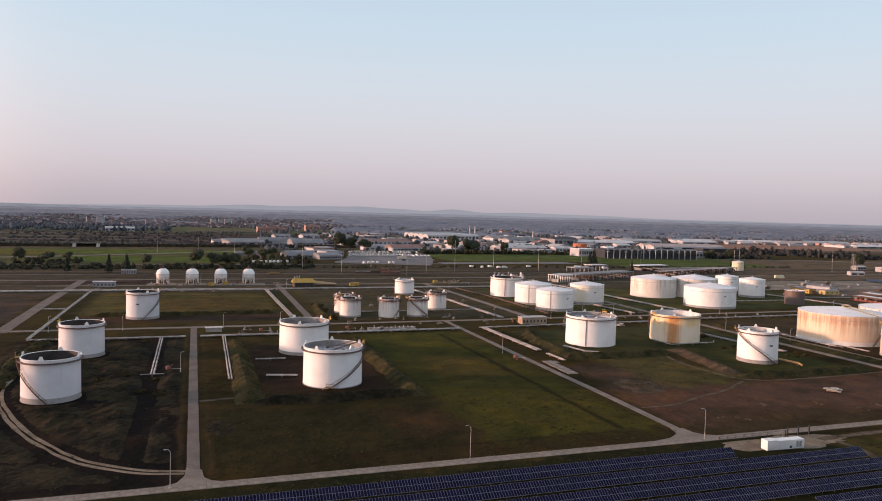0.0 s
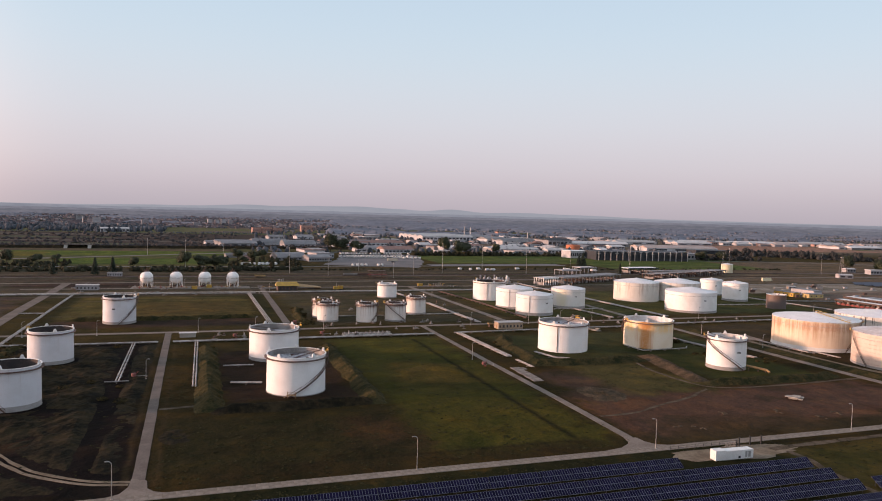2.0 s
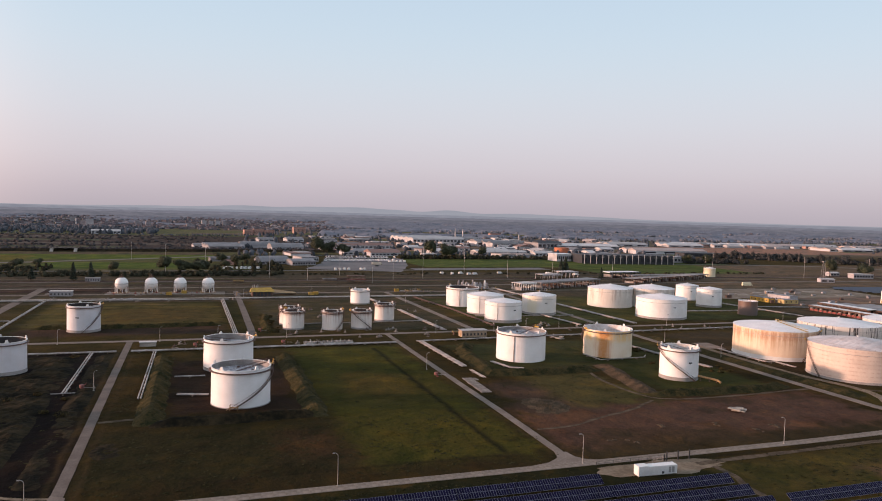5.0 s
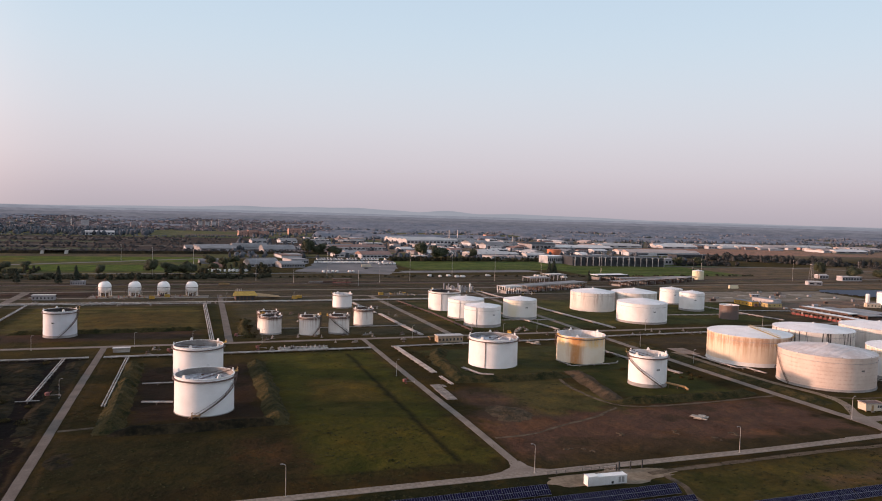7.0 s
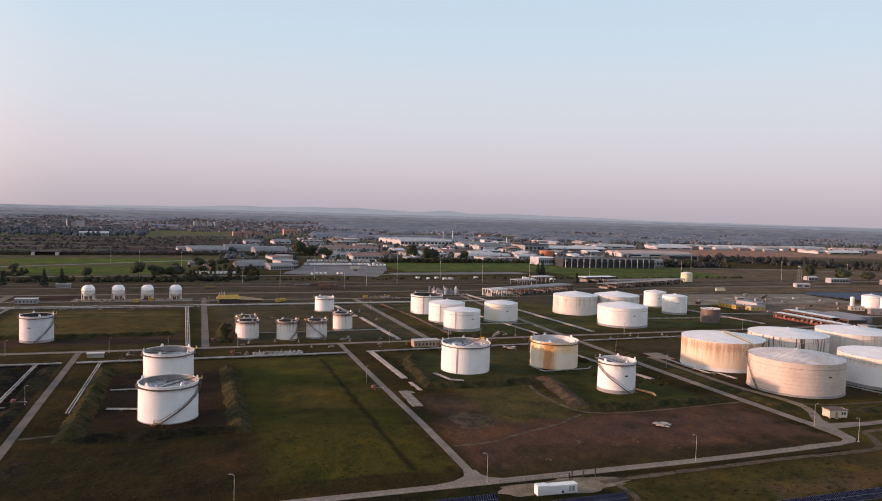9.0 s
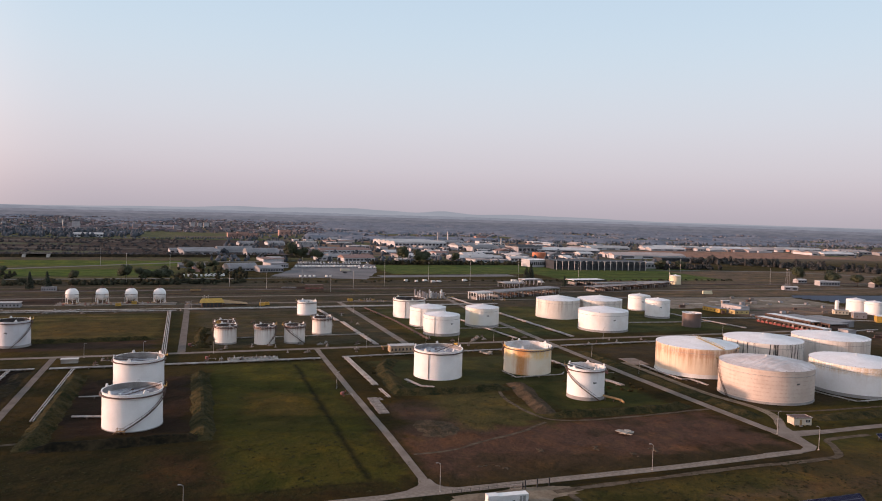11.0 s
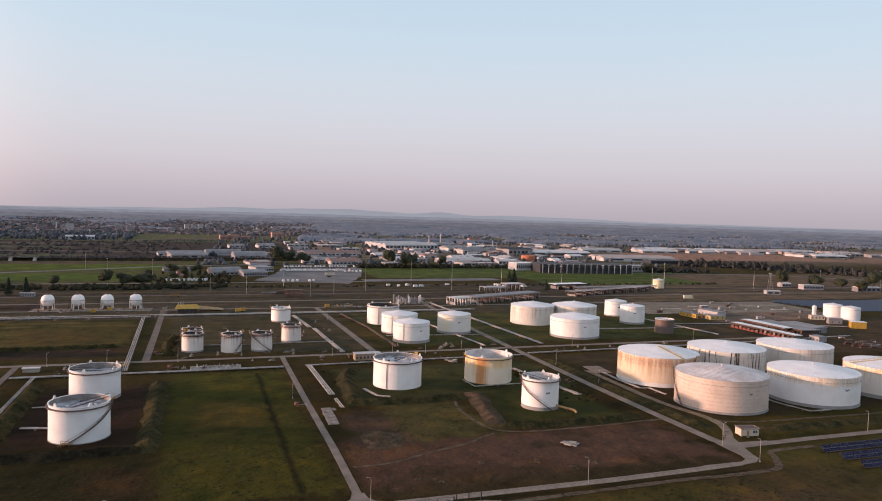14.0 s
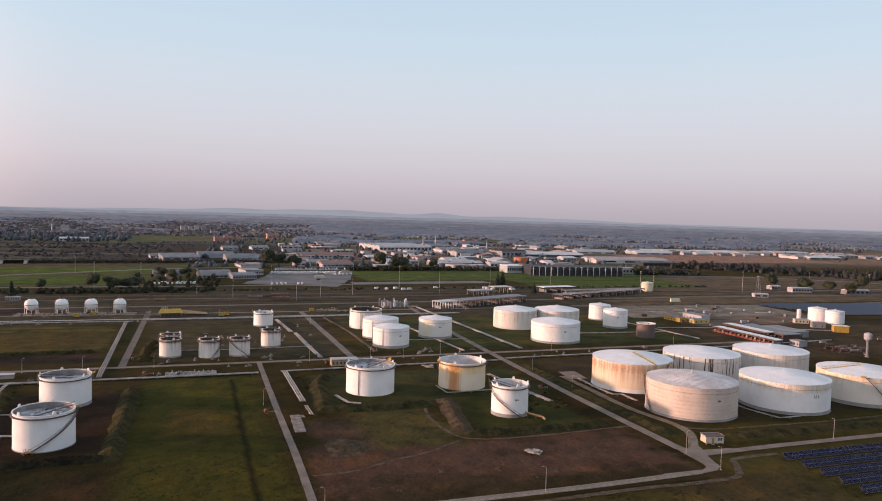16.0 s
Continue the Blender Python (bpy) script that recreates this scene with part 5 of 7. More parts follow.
# ---- yard things near the front road ----
def container():
    t = thing("shipping_container", "long white metal container on a gravel yard", "container", (140.4, 140.2, 0), rz=-2)
    t.scale = (0.92, 0.9, 0.86)
    part("body", Shape().box(-2.9, 6.1, -1.25, 1.25, 0.15, 2.75), M_WHITE, t)
    part("raised_end", Shape().box(-6.1, -2.9, -1.25, 1.25, 0.15, 3.0), M_WHITE, t, "taller cream-lit end section")
    rib = Shape()
    for i in range(28):
        x = -5.9 + i * 0.43
        rib.box(x, x + 0.16, -1.29, -1.25, 0.3, 2.6)
    part("side_rib", rib, M_WHITE, t)
    part("door", Shape().box(1.2, 1.9, -1.31, -1.29, 0.4, 1.1), M_DARK, t, "small dark hatch")
    part("vent_panel", Shape().box(4.4, 5.2, -1.31, -1.29, 0.6, 2.3), M_GALV, t, "grey louvred panel")
    part("vent_panel", Shape().box(3.4, 4.1, -1.31, -1.29, 0.6, 2.3), M_GALV, t, "grey louvred panel")
    for x in (-5.8, -2, 2, 5.8):
        part("plinth", Shape().box(x - 0.25, x + 0.25, -1.2, 1.2, 0, 0.15), M_CONCRETE, t)


container()
gate = thing("steel_gate", "row of tall dark gate posts beside the road", "gate", (152.6, 147.6, 0))
for gx in (-4.2, -3.4, 0.2, 3.9):
    part("post", Shape().box(gx - 0.13, gx + 0.13, -0.13, 0.13, 0, 2.5 if gx > -4 else 1.9), M_DARK, gate)
gl = Shape()
for i in range(24):
    gl.tube((-8 + i * 0.17, 0, 0.1), (-8 + i * 0.17, 0, 1.5), 0.02, 4)
gl.tube((-8, 0, 1.5), (-4.2, 0, 1.5), 0.04, 4)
part("leaf", gl, M_GALV, gate, "grey barred gate leaf")


fence = thing("rail_fence", "low dark rail fence beside the slab road", "fence", (128.5, 149.1, 0))
for i in range(9):
    part("post", Shape().box(i * 2.6 - 0.05, i * 2.6 + 0.05, -0.05, 0.05, 0, 1.15), M_DARK, fence)
for zz in (0.6, 1.1):
    part("rail", Shape().tube((0, 0, zz), (20.8, 0, zz), 0.035, 4), M_DARK, fence)


def hut(x, y, w, d, h, rz, name="hut", label="small cream hut with a brown flat roof beside the gravel spur", wall=M_CREAM, roof=M_STEEL_RUST, shutters=3):
    t = thing(name, label, "building", (x, y, 0), rz=rz)
    part("wall", Shape().box(-w / 2, w / 2, -d / 2, d / 2, 0, h), wall, t)
    part("roof", Shape().box(-w / 2 - 0.3, w / 2 + 0.3, -d / 2 - 0.3, d / 2 + 0.3, h, h + 0.22), roof, t, "flat overhanging roof slab")
    for i in range(shutters):
        cx = -w / 2 + w * (i + 0.5) / shutters
        part("window", Shape().box(cx - 0.45, cx + 0.45, -d / 2 - 0.04, -d / 2 + 0.02, 0.9, 2.1), M_DARK if i else M_STEEL_RUST, t)
    part("door", Shape().box(-w / 2 - 0.04, -w / 2 + 0.02, -0.5, 0.5, 0, 2.1), M_OCHRE, t, "ochre door")
    return t


def roadside_hut(x, y, rz):
    t = thing("hut", "small cream hut with a brown flat roof on low ochre feet", "building", (x, y, 0), rz=rz)
    part("wall", Shape().box(-4.4, 4.4, -2.6, 2.6, 0.45, 3.3), M_CREAM, t)
    part("roof", Shape().box(-4.7, 4.7, -2.9, 2.9, 3.3, 3.5), M_HUT_ROOF, t, "flat brown roof slab with a shallow rim")
    part("roof_rim", Shape().box(-4.7, 4.7, -2.9, -2.78, 3.5, 3.62).box(-4.7, 4.7, 2.78, 2.9, 3.5, 3.62).box(-4.7, -4.58, -2.78, 2.78, 3.5, 3.62).box(4.58, 4.7, -2.78, 2.78, 3.5, 3.62), M_PALE_ROOF, t)
    for px in (-4.0, -1.3, 1.3, 4.0):
        for py in (-2.3, 2.3):
            part("foot", Shape().box(px - 0.2, px + 0.2, py - 0.2, py + 0.2, 0, 0.45), M_OCHRE, t)
    for px, m in ((1.9, M_DARK), (3.1, M_DARK)):
        frame_part = part("window", Shape().box(px - 0.42, px + 0.42, -2.64, -2.58, 1.5, 2.7), m, t)
        part("window_frame", Shape().box(px - 0.5, px + 0.5, -2.67, -2.6, 2.7, 2.8).box(px - 0.5, px + 0.5, -2.67, -2.6, 1.4, 1.5), M_WHITE, frame_part)
    part("door", Shape().box(-1.6, -0.5, -2.65, -2.58, 0.5, 2.7), M_OCHRE, t, "ochre door")
    part("step", Shape().box(-1.7, -0.4, -3.2, -2.6, 0, 0.3), M_CONCRETE, t)
    return t


M_HUT_ROOF = rough_mat("brown_roof_felt", (0.16, 0.105, 0.095), (0.10, 0.07, 0.065), 0.5, 0.9)
roadside_hut(275.8, 178.2, -11).scale = (0.8, 0.8, 0.9)
hut(168.5, 339.5, 14, 5.5, 3.4, 0, "pump_shelter", "long tan pump shelter with a pale roof", M_TAN, M_PALE_ROOF, 7)
hut(9.0, 341, 7, 2.5, 1.9, 0, "valve_shed", "low pale shed beside the road junction", M_CONCRETE, M_PALE_ROOF, 0)
hut(-57.8, 541.0, 14, 5, 3.4, -4, "brick_shed", "long pale shed with dark openings", M_WALL, M_PALE_ROOF, 6)
hut(-50, 640, 11, 4, 3.2, -4, "site_cabin", "white site cabin with dark windows by the sidings", M_WALL, M_PALE_ROOF, 6)


def slab_heap(x, y, pieces, label, seed, size=(2.6, 1.2), tight=1.0):
    t = thing("slab_heap", label, "concrete slabs", (x, y, 0))
    rng = random.Random(seed)
    for i in range(pieces):
        a, b = size[0] * rng.uniform(0.6, 1.3), size[1] * rng.uniform(0.6, 1.2)
        z = 0.02 + 0.26 * (i % 4)
        part("slab", Shape().box(-a, a, -b, b, z, z + 0.24), M_CONCRETE, t, at=(rng.uniform(-4, 4) * tight, rng.uniform(-2, 2) * tight, 0), rz=rng.uniform(-22, 22) - 50)
    return t


slab_heap(204.8, 184.5, 9, "heap of broken pale concrete slabs on bare soil", 3, (1.7, 0.9), 0.42)
for x, y, a, b, rz in ((130.7, 246.6, 2.0, 3.3, -2), (130.4, 239.4, 2.1, 3.5, 1), (130.1, 231.2, 2.1, 4.3, -1), (133.6, 247.5, 0.7, 1.6, 8)):
    t = thing("concrete_pad", "flat cracked concrete slab beside the road", "concrete pad", (x, y, 0), rz=rz, group="roadside pads")
    part("slab", Shape().add([(-a, -b, -0.05), (a, -b, -0.05), (a, b, -0.05), (-a, b, -0.05), (-a, -b, 0.18), (a * 0.9, -b, 0.14), (a, b * 0.95, 0.2), (-a * 0.95, b, 0.16)], [(4, 5, 6, 7), (0, 1, 5, 4), (1, 2, 6, 5), (2, 3, 7, 6), (3, 0, 4, 7)]), M_OLD_PAD, t)
t = thing("concrete_pad", "broad flat concrete pad beside the rusty tank", "concrete pad", (279.2, 291, 0), rz=-6)
part("slab", Shape().box(-3.6, 5.5, -8, 8, -0.05, 0.15), M_ROAD, t)
slab_heap(210, 325, 10, "stack of pale concrete blocks by the cross road", 7, (1.6, 0.6))
rng = random.Random(31)
for x, y in ((144.7, 167.7), (149.8, 164.5), (186.6, 172.8), (195.4, 164.2), (204.2, 167.3), (168, 176)):
    t = thing("rubble_patch", "scattered pale rubble on brown soil", "rubble", (x, y, 0), rz=rng.uniform(0, 180), group="rubble patches")
    for k in range(rng.randint(3, 6)):
        a = rng.uniform(0.3, 1.1)
        part("stone", Shape().add([(-a, -0.3, 0), (a, -0.25, 0), (a * 0.8, 0.3, 0), (-a * 0.9, 0.35, 0), (-a * 0.7, -0.2, 0.2), (a * 0.7, -0.15, 0.16), (a * 0.5, 0.2, 0.2), (-a * 0.6, 0.2, 0.16)],
             [(4, 5, 6, 7), (0, 1, 5, 4), (1, 2, 6, 5), (2, 3, 7, 6), (3, 0, 4, 7)]), M_RUT, t, at=(rng.uniform(-1.6, 1.6), rng.uniform(-1, 1), 0), rz=rng.uniform(0, 180))

# pump bed by the cross road
pumps = thing("pump_bed", "long concrete bed with grey pumps and pipes", "pumps", (91, 333.5, 0))
part("bed", Shape().box(-12, 12, -2.2, 2.2, -0.1, 0.25), M_CONCRETE, pumps)
rng = random.Random(8)
for i in range(11):
    x = -11 + i * 2.1
    part("pump", Shape().tube((x, -1.2, 0.8), (x, 0.6, 0.8), 0.42, 10).box(x - 0.5, x + 0.5, -1.3, 0.7, 0.25, 0.5).tube((x + 0.1, 0.9, 0.2), (x + 0.1, 0.9, rng.uniform(1.1, 2.0)), 0.2, 8), M_PIPE if i % 3 else M_PIPE_DARK, pumps)
part("header_pipe", Shape().tube((-12, 1.5, 0.7), (12, 1.5, 0.7), 0.22, 8), M_PIPE, pumps)


def hydrant(x, y):
    t = thing("fire_monitor", "small faded red fire monitor with a foam drum", "hydrant", (x, y, 0), group="fire monitors")
    part("stand", Shape().tube((0, 0, 0), (0, 0, 1.2), 0.14, 8).turned([(0.5, 0), (0.5, 0.1), (0.1, 0.12)], 10), M_RED, t)
    part("hose_drum", Shape().turned([(0.02, 0.5), (0.62, 0.55), (0.8, 0.8), (0.82, 1.5), (0.7, 1.75), (0.02, 1.85)], 14, at=(-0.6, 0)), M_DULL_RED, t, "faded red foam drum")
    part("feed_pipe", Shape().tube((0, 0, 0.7), (3.6, 0, 0.7), 0.08, 6).tube((3.6, 0, 0), (3.6, 0, 0.7), 0.08, 6), M_PIPE, t, "thin pale feed pipe")
    part("nozzle", Shape().tube((0, 0, 1.3), (0.9, 0, 2.3), 0.12, 8, 0.07), M_RED, t)


for hx, hy in ((-7.4, 262), (120.4, 255), (250, 268), (70, 336), (62, 372), (190, 330), (30, 336)):
    hydrant(hx, hy)

# inclined ochre pipe slides at tank feet
for x, y, rz, lab in ((225, 223, -38, "ochre covered pipe sloping from the tank foot"), (187, 331, -12, "ochre pipe bend by the road"), (163, 346, 20, "rusty pipe bend beside the road")):
    t = thing("pipe_bridge", lab, "pipe bridge", (x, y, 0), rz=rz)
    part("duct", Shape().tube((-4.5, 0, 2.0), (3.0, 0, 0.9), 0.45, 8).tube((3.0, 0, 0.9), (4.2, -1.4, 0.3), 0.42, 8), M_OCHRE, t)
    for px in (-3.5, 0, 2.6):
        part("support", Shape().box(px - 0.15, px + 0.15, -0.5, 0.5, 0, 1.75 - (px + 4.5) * 0.147), M_STEEL_RUST, t)
# foot landing of the front stair
t = thing("stair_foot", "ochre steel steps and landing at the tank foot", "steps", (41.2, 223.4, 0), rz=-12)
part("landing", Shape().box(-1.5, 1.2, -0.7, 0.7, 0.9, 1.0), M_OCHRE, t)
part("frame", Shape().tube((-1.4, -0.6, 0), (-1.4, -0.6, 2), 0.07, 4).tube((1.1, -0.6, 0), (1.1, -0.6, 2), 0.07, 4).tube((-1.4, -0.6, 2), (1.1, -0.6, 2), 0.06, 4).tube((-1.4, 0.6, 0), (-1.4, 0.6, 2), 0.07, 4).tube((-2.6, 0, 0), (-1.4, 0, 1), 0.1, 4), M_OCHRE, t)

# ---- works behind the tanks ----
t = thing("compressor_house", "dark compressor house under a yellow pitched roof", "building", (76, 529, 0), rz=3)
part("wall", Shape().box(-7, 7, -4, 4, 0, 3.6), M_STEEL_RUST, t)
part("roof", Shape().add([(-9, -5.2, 3.4), (9, -5.2, 3.4), (8, 4.5, 3.6), (-8, 4.5, 3.6), (-7, 0.6, 6.0), (7, 0.6, 6.0)], [(0, 1, 5, 4), (2, 3, 4, 5), (0, 4, 3), (1, 2, 5)]), M_YELLOW, t)
for i in range(5):
    part("doorway", Shape().box(-6.2 + i * 2.6, -4.4 + i * 2.6, -4.06, -3.98, 0, 3.0), M_DARK, t)
for i in range(4):
    part("stack", Shape().tube((-6 + i * 1.2, 2, 5), (-6 + i * 1.2, 2, 7.6 + 0.4 * (i % 2)), 0.25, 8), M_GALV, t)
t = thing("pipe_shelter", "low yellow roofed pipe shelter", "shelter", (93, 536, 0), rz=3)
part("roof", Shape().add([(-9, -4, 2.2), (9, -4, 1.2), (9, 4, 1.4), (-9, 4, 3.8), (-9, -4, 2.0), (9, -4, 1.0), (9, 4, 1.2), (-9, 4, 3.6)], [(0, 1, 2, 3), (7, 6, 5, 4), (0, 4, 5, 1), (1, 5, 6, 2), (2, 6, 7, 3), (3, 7, 4, 0)]), M_OCHRE, t)
for px, py in ((-8, -3.5), (8, -3.5), (-8, 3.5), (8, 3.5)):
    part("post", Shape().box(px - 0.2, px + 0.2, py - 0.2, py + 0.2, 0, 2.2 if px < 0 else 1.1), M_STEEL_RUST, t)
for x, y in ((112, 527), (183, 544), (12, 536), (22, 545), (116, 530)):
    t = thing("valve_box", "small yellow valve box by the pipe track", "valve box", (x, y, 0), group="yellow valve boxes")
    part("box", Shape().box(-1.8, 1.8, -1.0, 1.0, 0.5, 2.6), M_YELLOW, t)
    for px in (-1.6, 1.3):
        part("stand", Shape().box(px, px + 0.3, -0.8, 0.8, 0, 0.5), M_STEEL_RUST, t)
for x, y, n2 in ((196, 548, 9), (205, 541, 6), (-60, 548, 7), (66, 536, 8), (268, 556, 8), (310, 540, 6)):
    t = thing("manifold", "cluster of grey and ochre valves and pipes", "pipe manifold", (x, y, 0), group="pipe manifolds")
    rng = random.Random(int(x) + 500)
    for i in range(n2):
        px, py, h = rng.uniform(-8, 8), rng.uniform(-3, 3), rng.uniform(0.8, 2.6)
        part("riser", Shape().tube((px, py, 0), (px, py, h), 0.22, 6).tube((px, py, h), (px + rng.uniform(-3, 3), py, h), 0.2, 6), (M_PIPE, M_YELLOW, M_OCHRE, M_PIPE_DARK)[i % 4], t)
    part("header_pipe", Shape().tube((-9, 0, 0.6), (9, 0, 0.6), 0.25, 6), M_PIPE, t)
rng = random.Random(19)
for i in range(84):
    x0, x1, y0, y1 = ((66, 165, 360, 372), (66, 165, 404, 500), (180, 260, 360, 374), (18, 120, 330, 350), (262, 420, 335, 352), (-60, 60, 500, 545), (128, 250, 328, 350))[i % 7]
    t = thing("valve_stand", "small weathered pipe valve on a low stand", "valve", (rng.uniform(x0, x1), rng.uniform(y0, y1), 0), rz=rng.uniform(0, 90), group="weathered valves")
    w, h = rng.uniform(1.0, 4.5), rng.uniform(0.5, 1.1)
    part("fitting", Shape().tube((-w / 2, 0, h), (w / 2, 0, h), 0.22, 6).tube((0, 0, 0), (0, 0, h + 0.9), 0.16, 6).box(-w / 2, -w / 2 + 0.3, -0.3, 0.3, 0, h), (M_PIPE, M_PIPE_DARK, M_STEEL_RUST)[i % 3], t)
    part("pad", Shape().box(-w / 2 - 0.4, w / 2 + 0.4, -0.7, 0.7, -0.05, 0.1), M_ROAD, t)
# trench covers before the spheres
for i in range(6):
    t = thing("trench_cover", "pale slanting concrete trench cover", "trench cover", (-28 + i * 2.6, 513 + 0.4 * i, 0), rz=62, group="trench covers")
    part("cover", Shape().box(-8, 8, -0.5, 0.5, 0, 0.45), M_PIPE if i % 2 else M_OLD_PAD, t)
t = thing("sphere_apron", "pale concrete apron with low kerb under the gas spheres", "apron", (9, 551, 0), rz=-3, kind="structure")
part("slab", Shape().box(-40, 42, -7, 7, -0.1, 0.25), M_ROAD, t)
part("kerb", Shape().box(-40, 42, -7.3, -7, -0.1, 0.4), M_CONCRETE, t)

# rusty steel rack and wagons on the sidings
t = thing("steel_rack", "rusty red steel loading rack on the sidings", "steel frame", (166, 619, 0), rz=2)
for i in range(8):
    for y in (-2.5, 2.5):
        part("column", Shape().box(-7.7 + i * 2.2, -7.35 + i * 2.2, y - 0.17, y + 0.17, 0, 6.2), M_STEEL_RUST, t)
part("top_deck", Shape().box(-8, 8, -3, 3, 5.9, 6.3), M_STEEL_RUST, t)
part("mid_deck", Shape().box(-8, 8, -3, 3, 3.0, 3.2), M_RED, t)


def wagon(x, y, length, label, mat, load=None):
    t = thing("flat_wagon", label, "railway wagon", (x, y, 0), rz=1, group="railway wagons")
    part("deck", Shape().box(-length / 2, length / 2, -1.3, 1.3, 1.0, 1.35), mat, t)
    part("side_board", Shape().box(-length / 2, length / 2, -1.35, -1.3, 1.35, 2.3), mat, t)
    for px in (-length * 0.38, -length * 0.25, length * 0.25, length * 0.38):
        part("wheel_set", Shape().tube((px, -0.8, 0.46), (px, 0.8, 0.46), 0.46, 10), M_STEEL_RUST, t)


wagon(146, 640, 13, "grey open wagon standing on the sidings", M_PIPE_DARK)
wagon(65, 626, 9, "olive open wagon standing on the sidings", M_OCHRE)
wagon(159, 640.2, 12, "dark open wagon standing on the sidings", M_STEEL_RUST)
for y in (637.6, 639.0, 642, 643.4, 604, 605.5):
    t = thing("rail", "long dark rusty steel rail on ballast", "rail", (0, y, 0), rz=0.9, group="siding rails", kind="structure")
    part("rail_head", Shape().box(-300, 900, -0.05, 0.05, 0.05, 0.3), M_STEEL_RUST, t)

# white upright vessels
rng = random.Random(4)
for i in range(22):
    t = thing("process_vessel", "slim white upright process vessel", "vessel", (247 + (i % 8) * 3.1 + rng.uniform(-0.8, 0.8), 560 + (i // 8) * 6 + rng.uniform(-1.5, 1.5), 0), group="white process vessels")
    h, r = rng.uniform(2.6, 6.4), rng.uniform(0.45, 0.9)
    part("drum", Shape().turned([(r, 0.3), (r, h), (r * 0.66, h + 0.4), (0.02, h + 0.5)], 12), M_WALL if i % 3 else M_WHITE, t)
    part("foot", Shape().turned([(1.1, 0), (1.1, 0.3), (0.4, 0.3)], 12), M_CONCRETE, t)
    part("branch_pipe", Shape().tube((0, 0, h * 0.7), (rng.uniform(-3, 3), -1.5, h * 0.7), 0.16, 6).tube((0, -0.4, h + 0.2), (0, -0.4, 0.3), 0.14, 6), M_PIPE, t)


def canopy(x, y, w, d, h, rz, label, bays, roof=M_PALE_ROOF, post=M_WHITE, under=True, name="loading_canopy"):
    t = thing(name, label, "canopy", (x, y, 0), rz=rz)
    part("roof", Shape().box(-w / 2, w / 2, -d / 2, d / 2, h - 0.5, h), roof, t)
    part("fascia", Shape().box(-w / 2 - 0.1, w / 2 + 0.1, -d / 2 - 0.15, -d / 2, h - 0.9, h + 0.15), post, t)
    for i in range(bays + 1):
        px = -w / 2 + 0.6 + (w - 1.2) * i / bays
        for py in (-d / 2 + 0.5, d / 2 - 0.5):
            part("column", Shape().box(px - 0.25, px + 0.25, py - 0.25, py + 0.25, 0, h - 0.5), post, t)
    if under:
        rng2 = random.Random(int(x))
        for i in range(bays):
            px = -w / 2 + w * (i + 0.5) / bays
            part("loading_island", Shape().box(px - 0.8, px + 0.8, -d / 2 + 1, d / 2 - 1, 0, rng2.uniform(1.5, 3.2)), M_STEEL_RUST if i % 2 else M_PIPE_DARK, t)
    return t


canopy(300, 553, 19, 12, 6.2, 20, "white framed loading bay", 6, M_PALE_ROOF, M_WHITE)
canopy(352, 574, 84, 16, 6.0, 22, "long grey-roofed lorry loading station", 16, M_GREY_ROOF, M_PIPE_DARK)
canopy(369, 640, 24, 14, 5.4, 8, "flat white filling-station canopy", 4, M_PALE_ROOF, M_WALL, False, "filling_canopy")
canopy(402, 664, 22, 14, 6.2, 8, "flat white filling-station canopy", 4, M_PALE_ROOF, M_WALL, False, "filling_canopy")
canopy(468, 662, 42, 16, 5.8, 6, "long flat white filling-station canopy", 6, M_WHITE, M_SLATE, True, "filling_canopy")
for i in range(9):
    canopy(440 + i * 13, 600 + i * 4.5, 11, 14, 4.8, 20, "grey arched lorry shelter", 2, M_GREY_ROOF, M_STEEL_RUST, True, "lorry_shelter")
for i in range(9):
    canopy(470 + i * 12, 640 + i * 1.5, 11, 9, 4.2, 6, "grey lorry shelter by the filling station", 2, M_GREY_ROOF, M_PIPE_DARK, True, "lorry_shelter")

# loading sheds on the right
SHX, SHY, SHR = 466.0, 371.5, -89
canopy(SHX - 1.5, SHY, 60, 8, 3.9, SHR, "long white-roofed shed with dark red loading bays", 15, M_WHITE, M_STEEL_RUST, True, "loading_shed")
canopy(SHX + 12.5, SHY + 14, 42, 9, 5.0, SHR, "long white-edged canopy behind the loading bays", 12, M_WHITE, M_STEEL_RUST, False, "loading_shed")
canopy(SHX + 25, SHY + 8, 48, 18, 4.4, SHR, "long grey-roofed shed with dark steelwork", 14, M_GREY_ROOF, M_STEEL_RUST, True, "loading_shed")
hut(SHX + 13, SHY - 33, 8, 7, 3.6, SHR, "control_hut", "pale control hut beside the loading sheds", M_WALL, M_GREY_ROOF, 3)
hut(SHX + 42, SHY + 8, 30, 14, 4.2, SHR, "low_store", "low grey-roofed store beside the loading sheds", M_WALL, M_GREY_ROOF, 5)
hut(466.5, 454, 19, 7, 3.2, -86, "yellow_shed", "long yellow shed in the works yard", M_YELLOW, M_GREY_ROOF, 5)
hut(478, 439, 13, 8, 3.0, -6, "yellow_shed", "small dull yellow shed in the works yard", M_YELLOW_WORN, M_GREY_ROOF, 3)
hut(489, 456, 22, 9, 4.4, -86, "yellow_store", "long grey-roofed cream store in the works yard", M_WALL, M_GREY_ROOF, 6)
hut(515, 498, 7, 3.5, 2.4, -10, "white_cabin", "small pale cabin in the works yard", M_WALL, M_PALE_ROOF, 2)
hut(562, 380, 10.5, 6, 4.9, -30, "yellow_tank_house", "bright yellow box building with a white top", M_YELLOW, M_WHITE, 0)
hut(568, 424, 11, 5, 3.3, -25, "cream_cabin", "cream cabin with dark windows", M_CREAM, M_PALE_ROOF, 4)
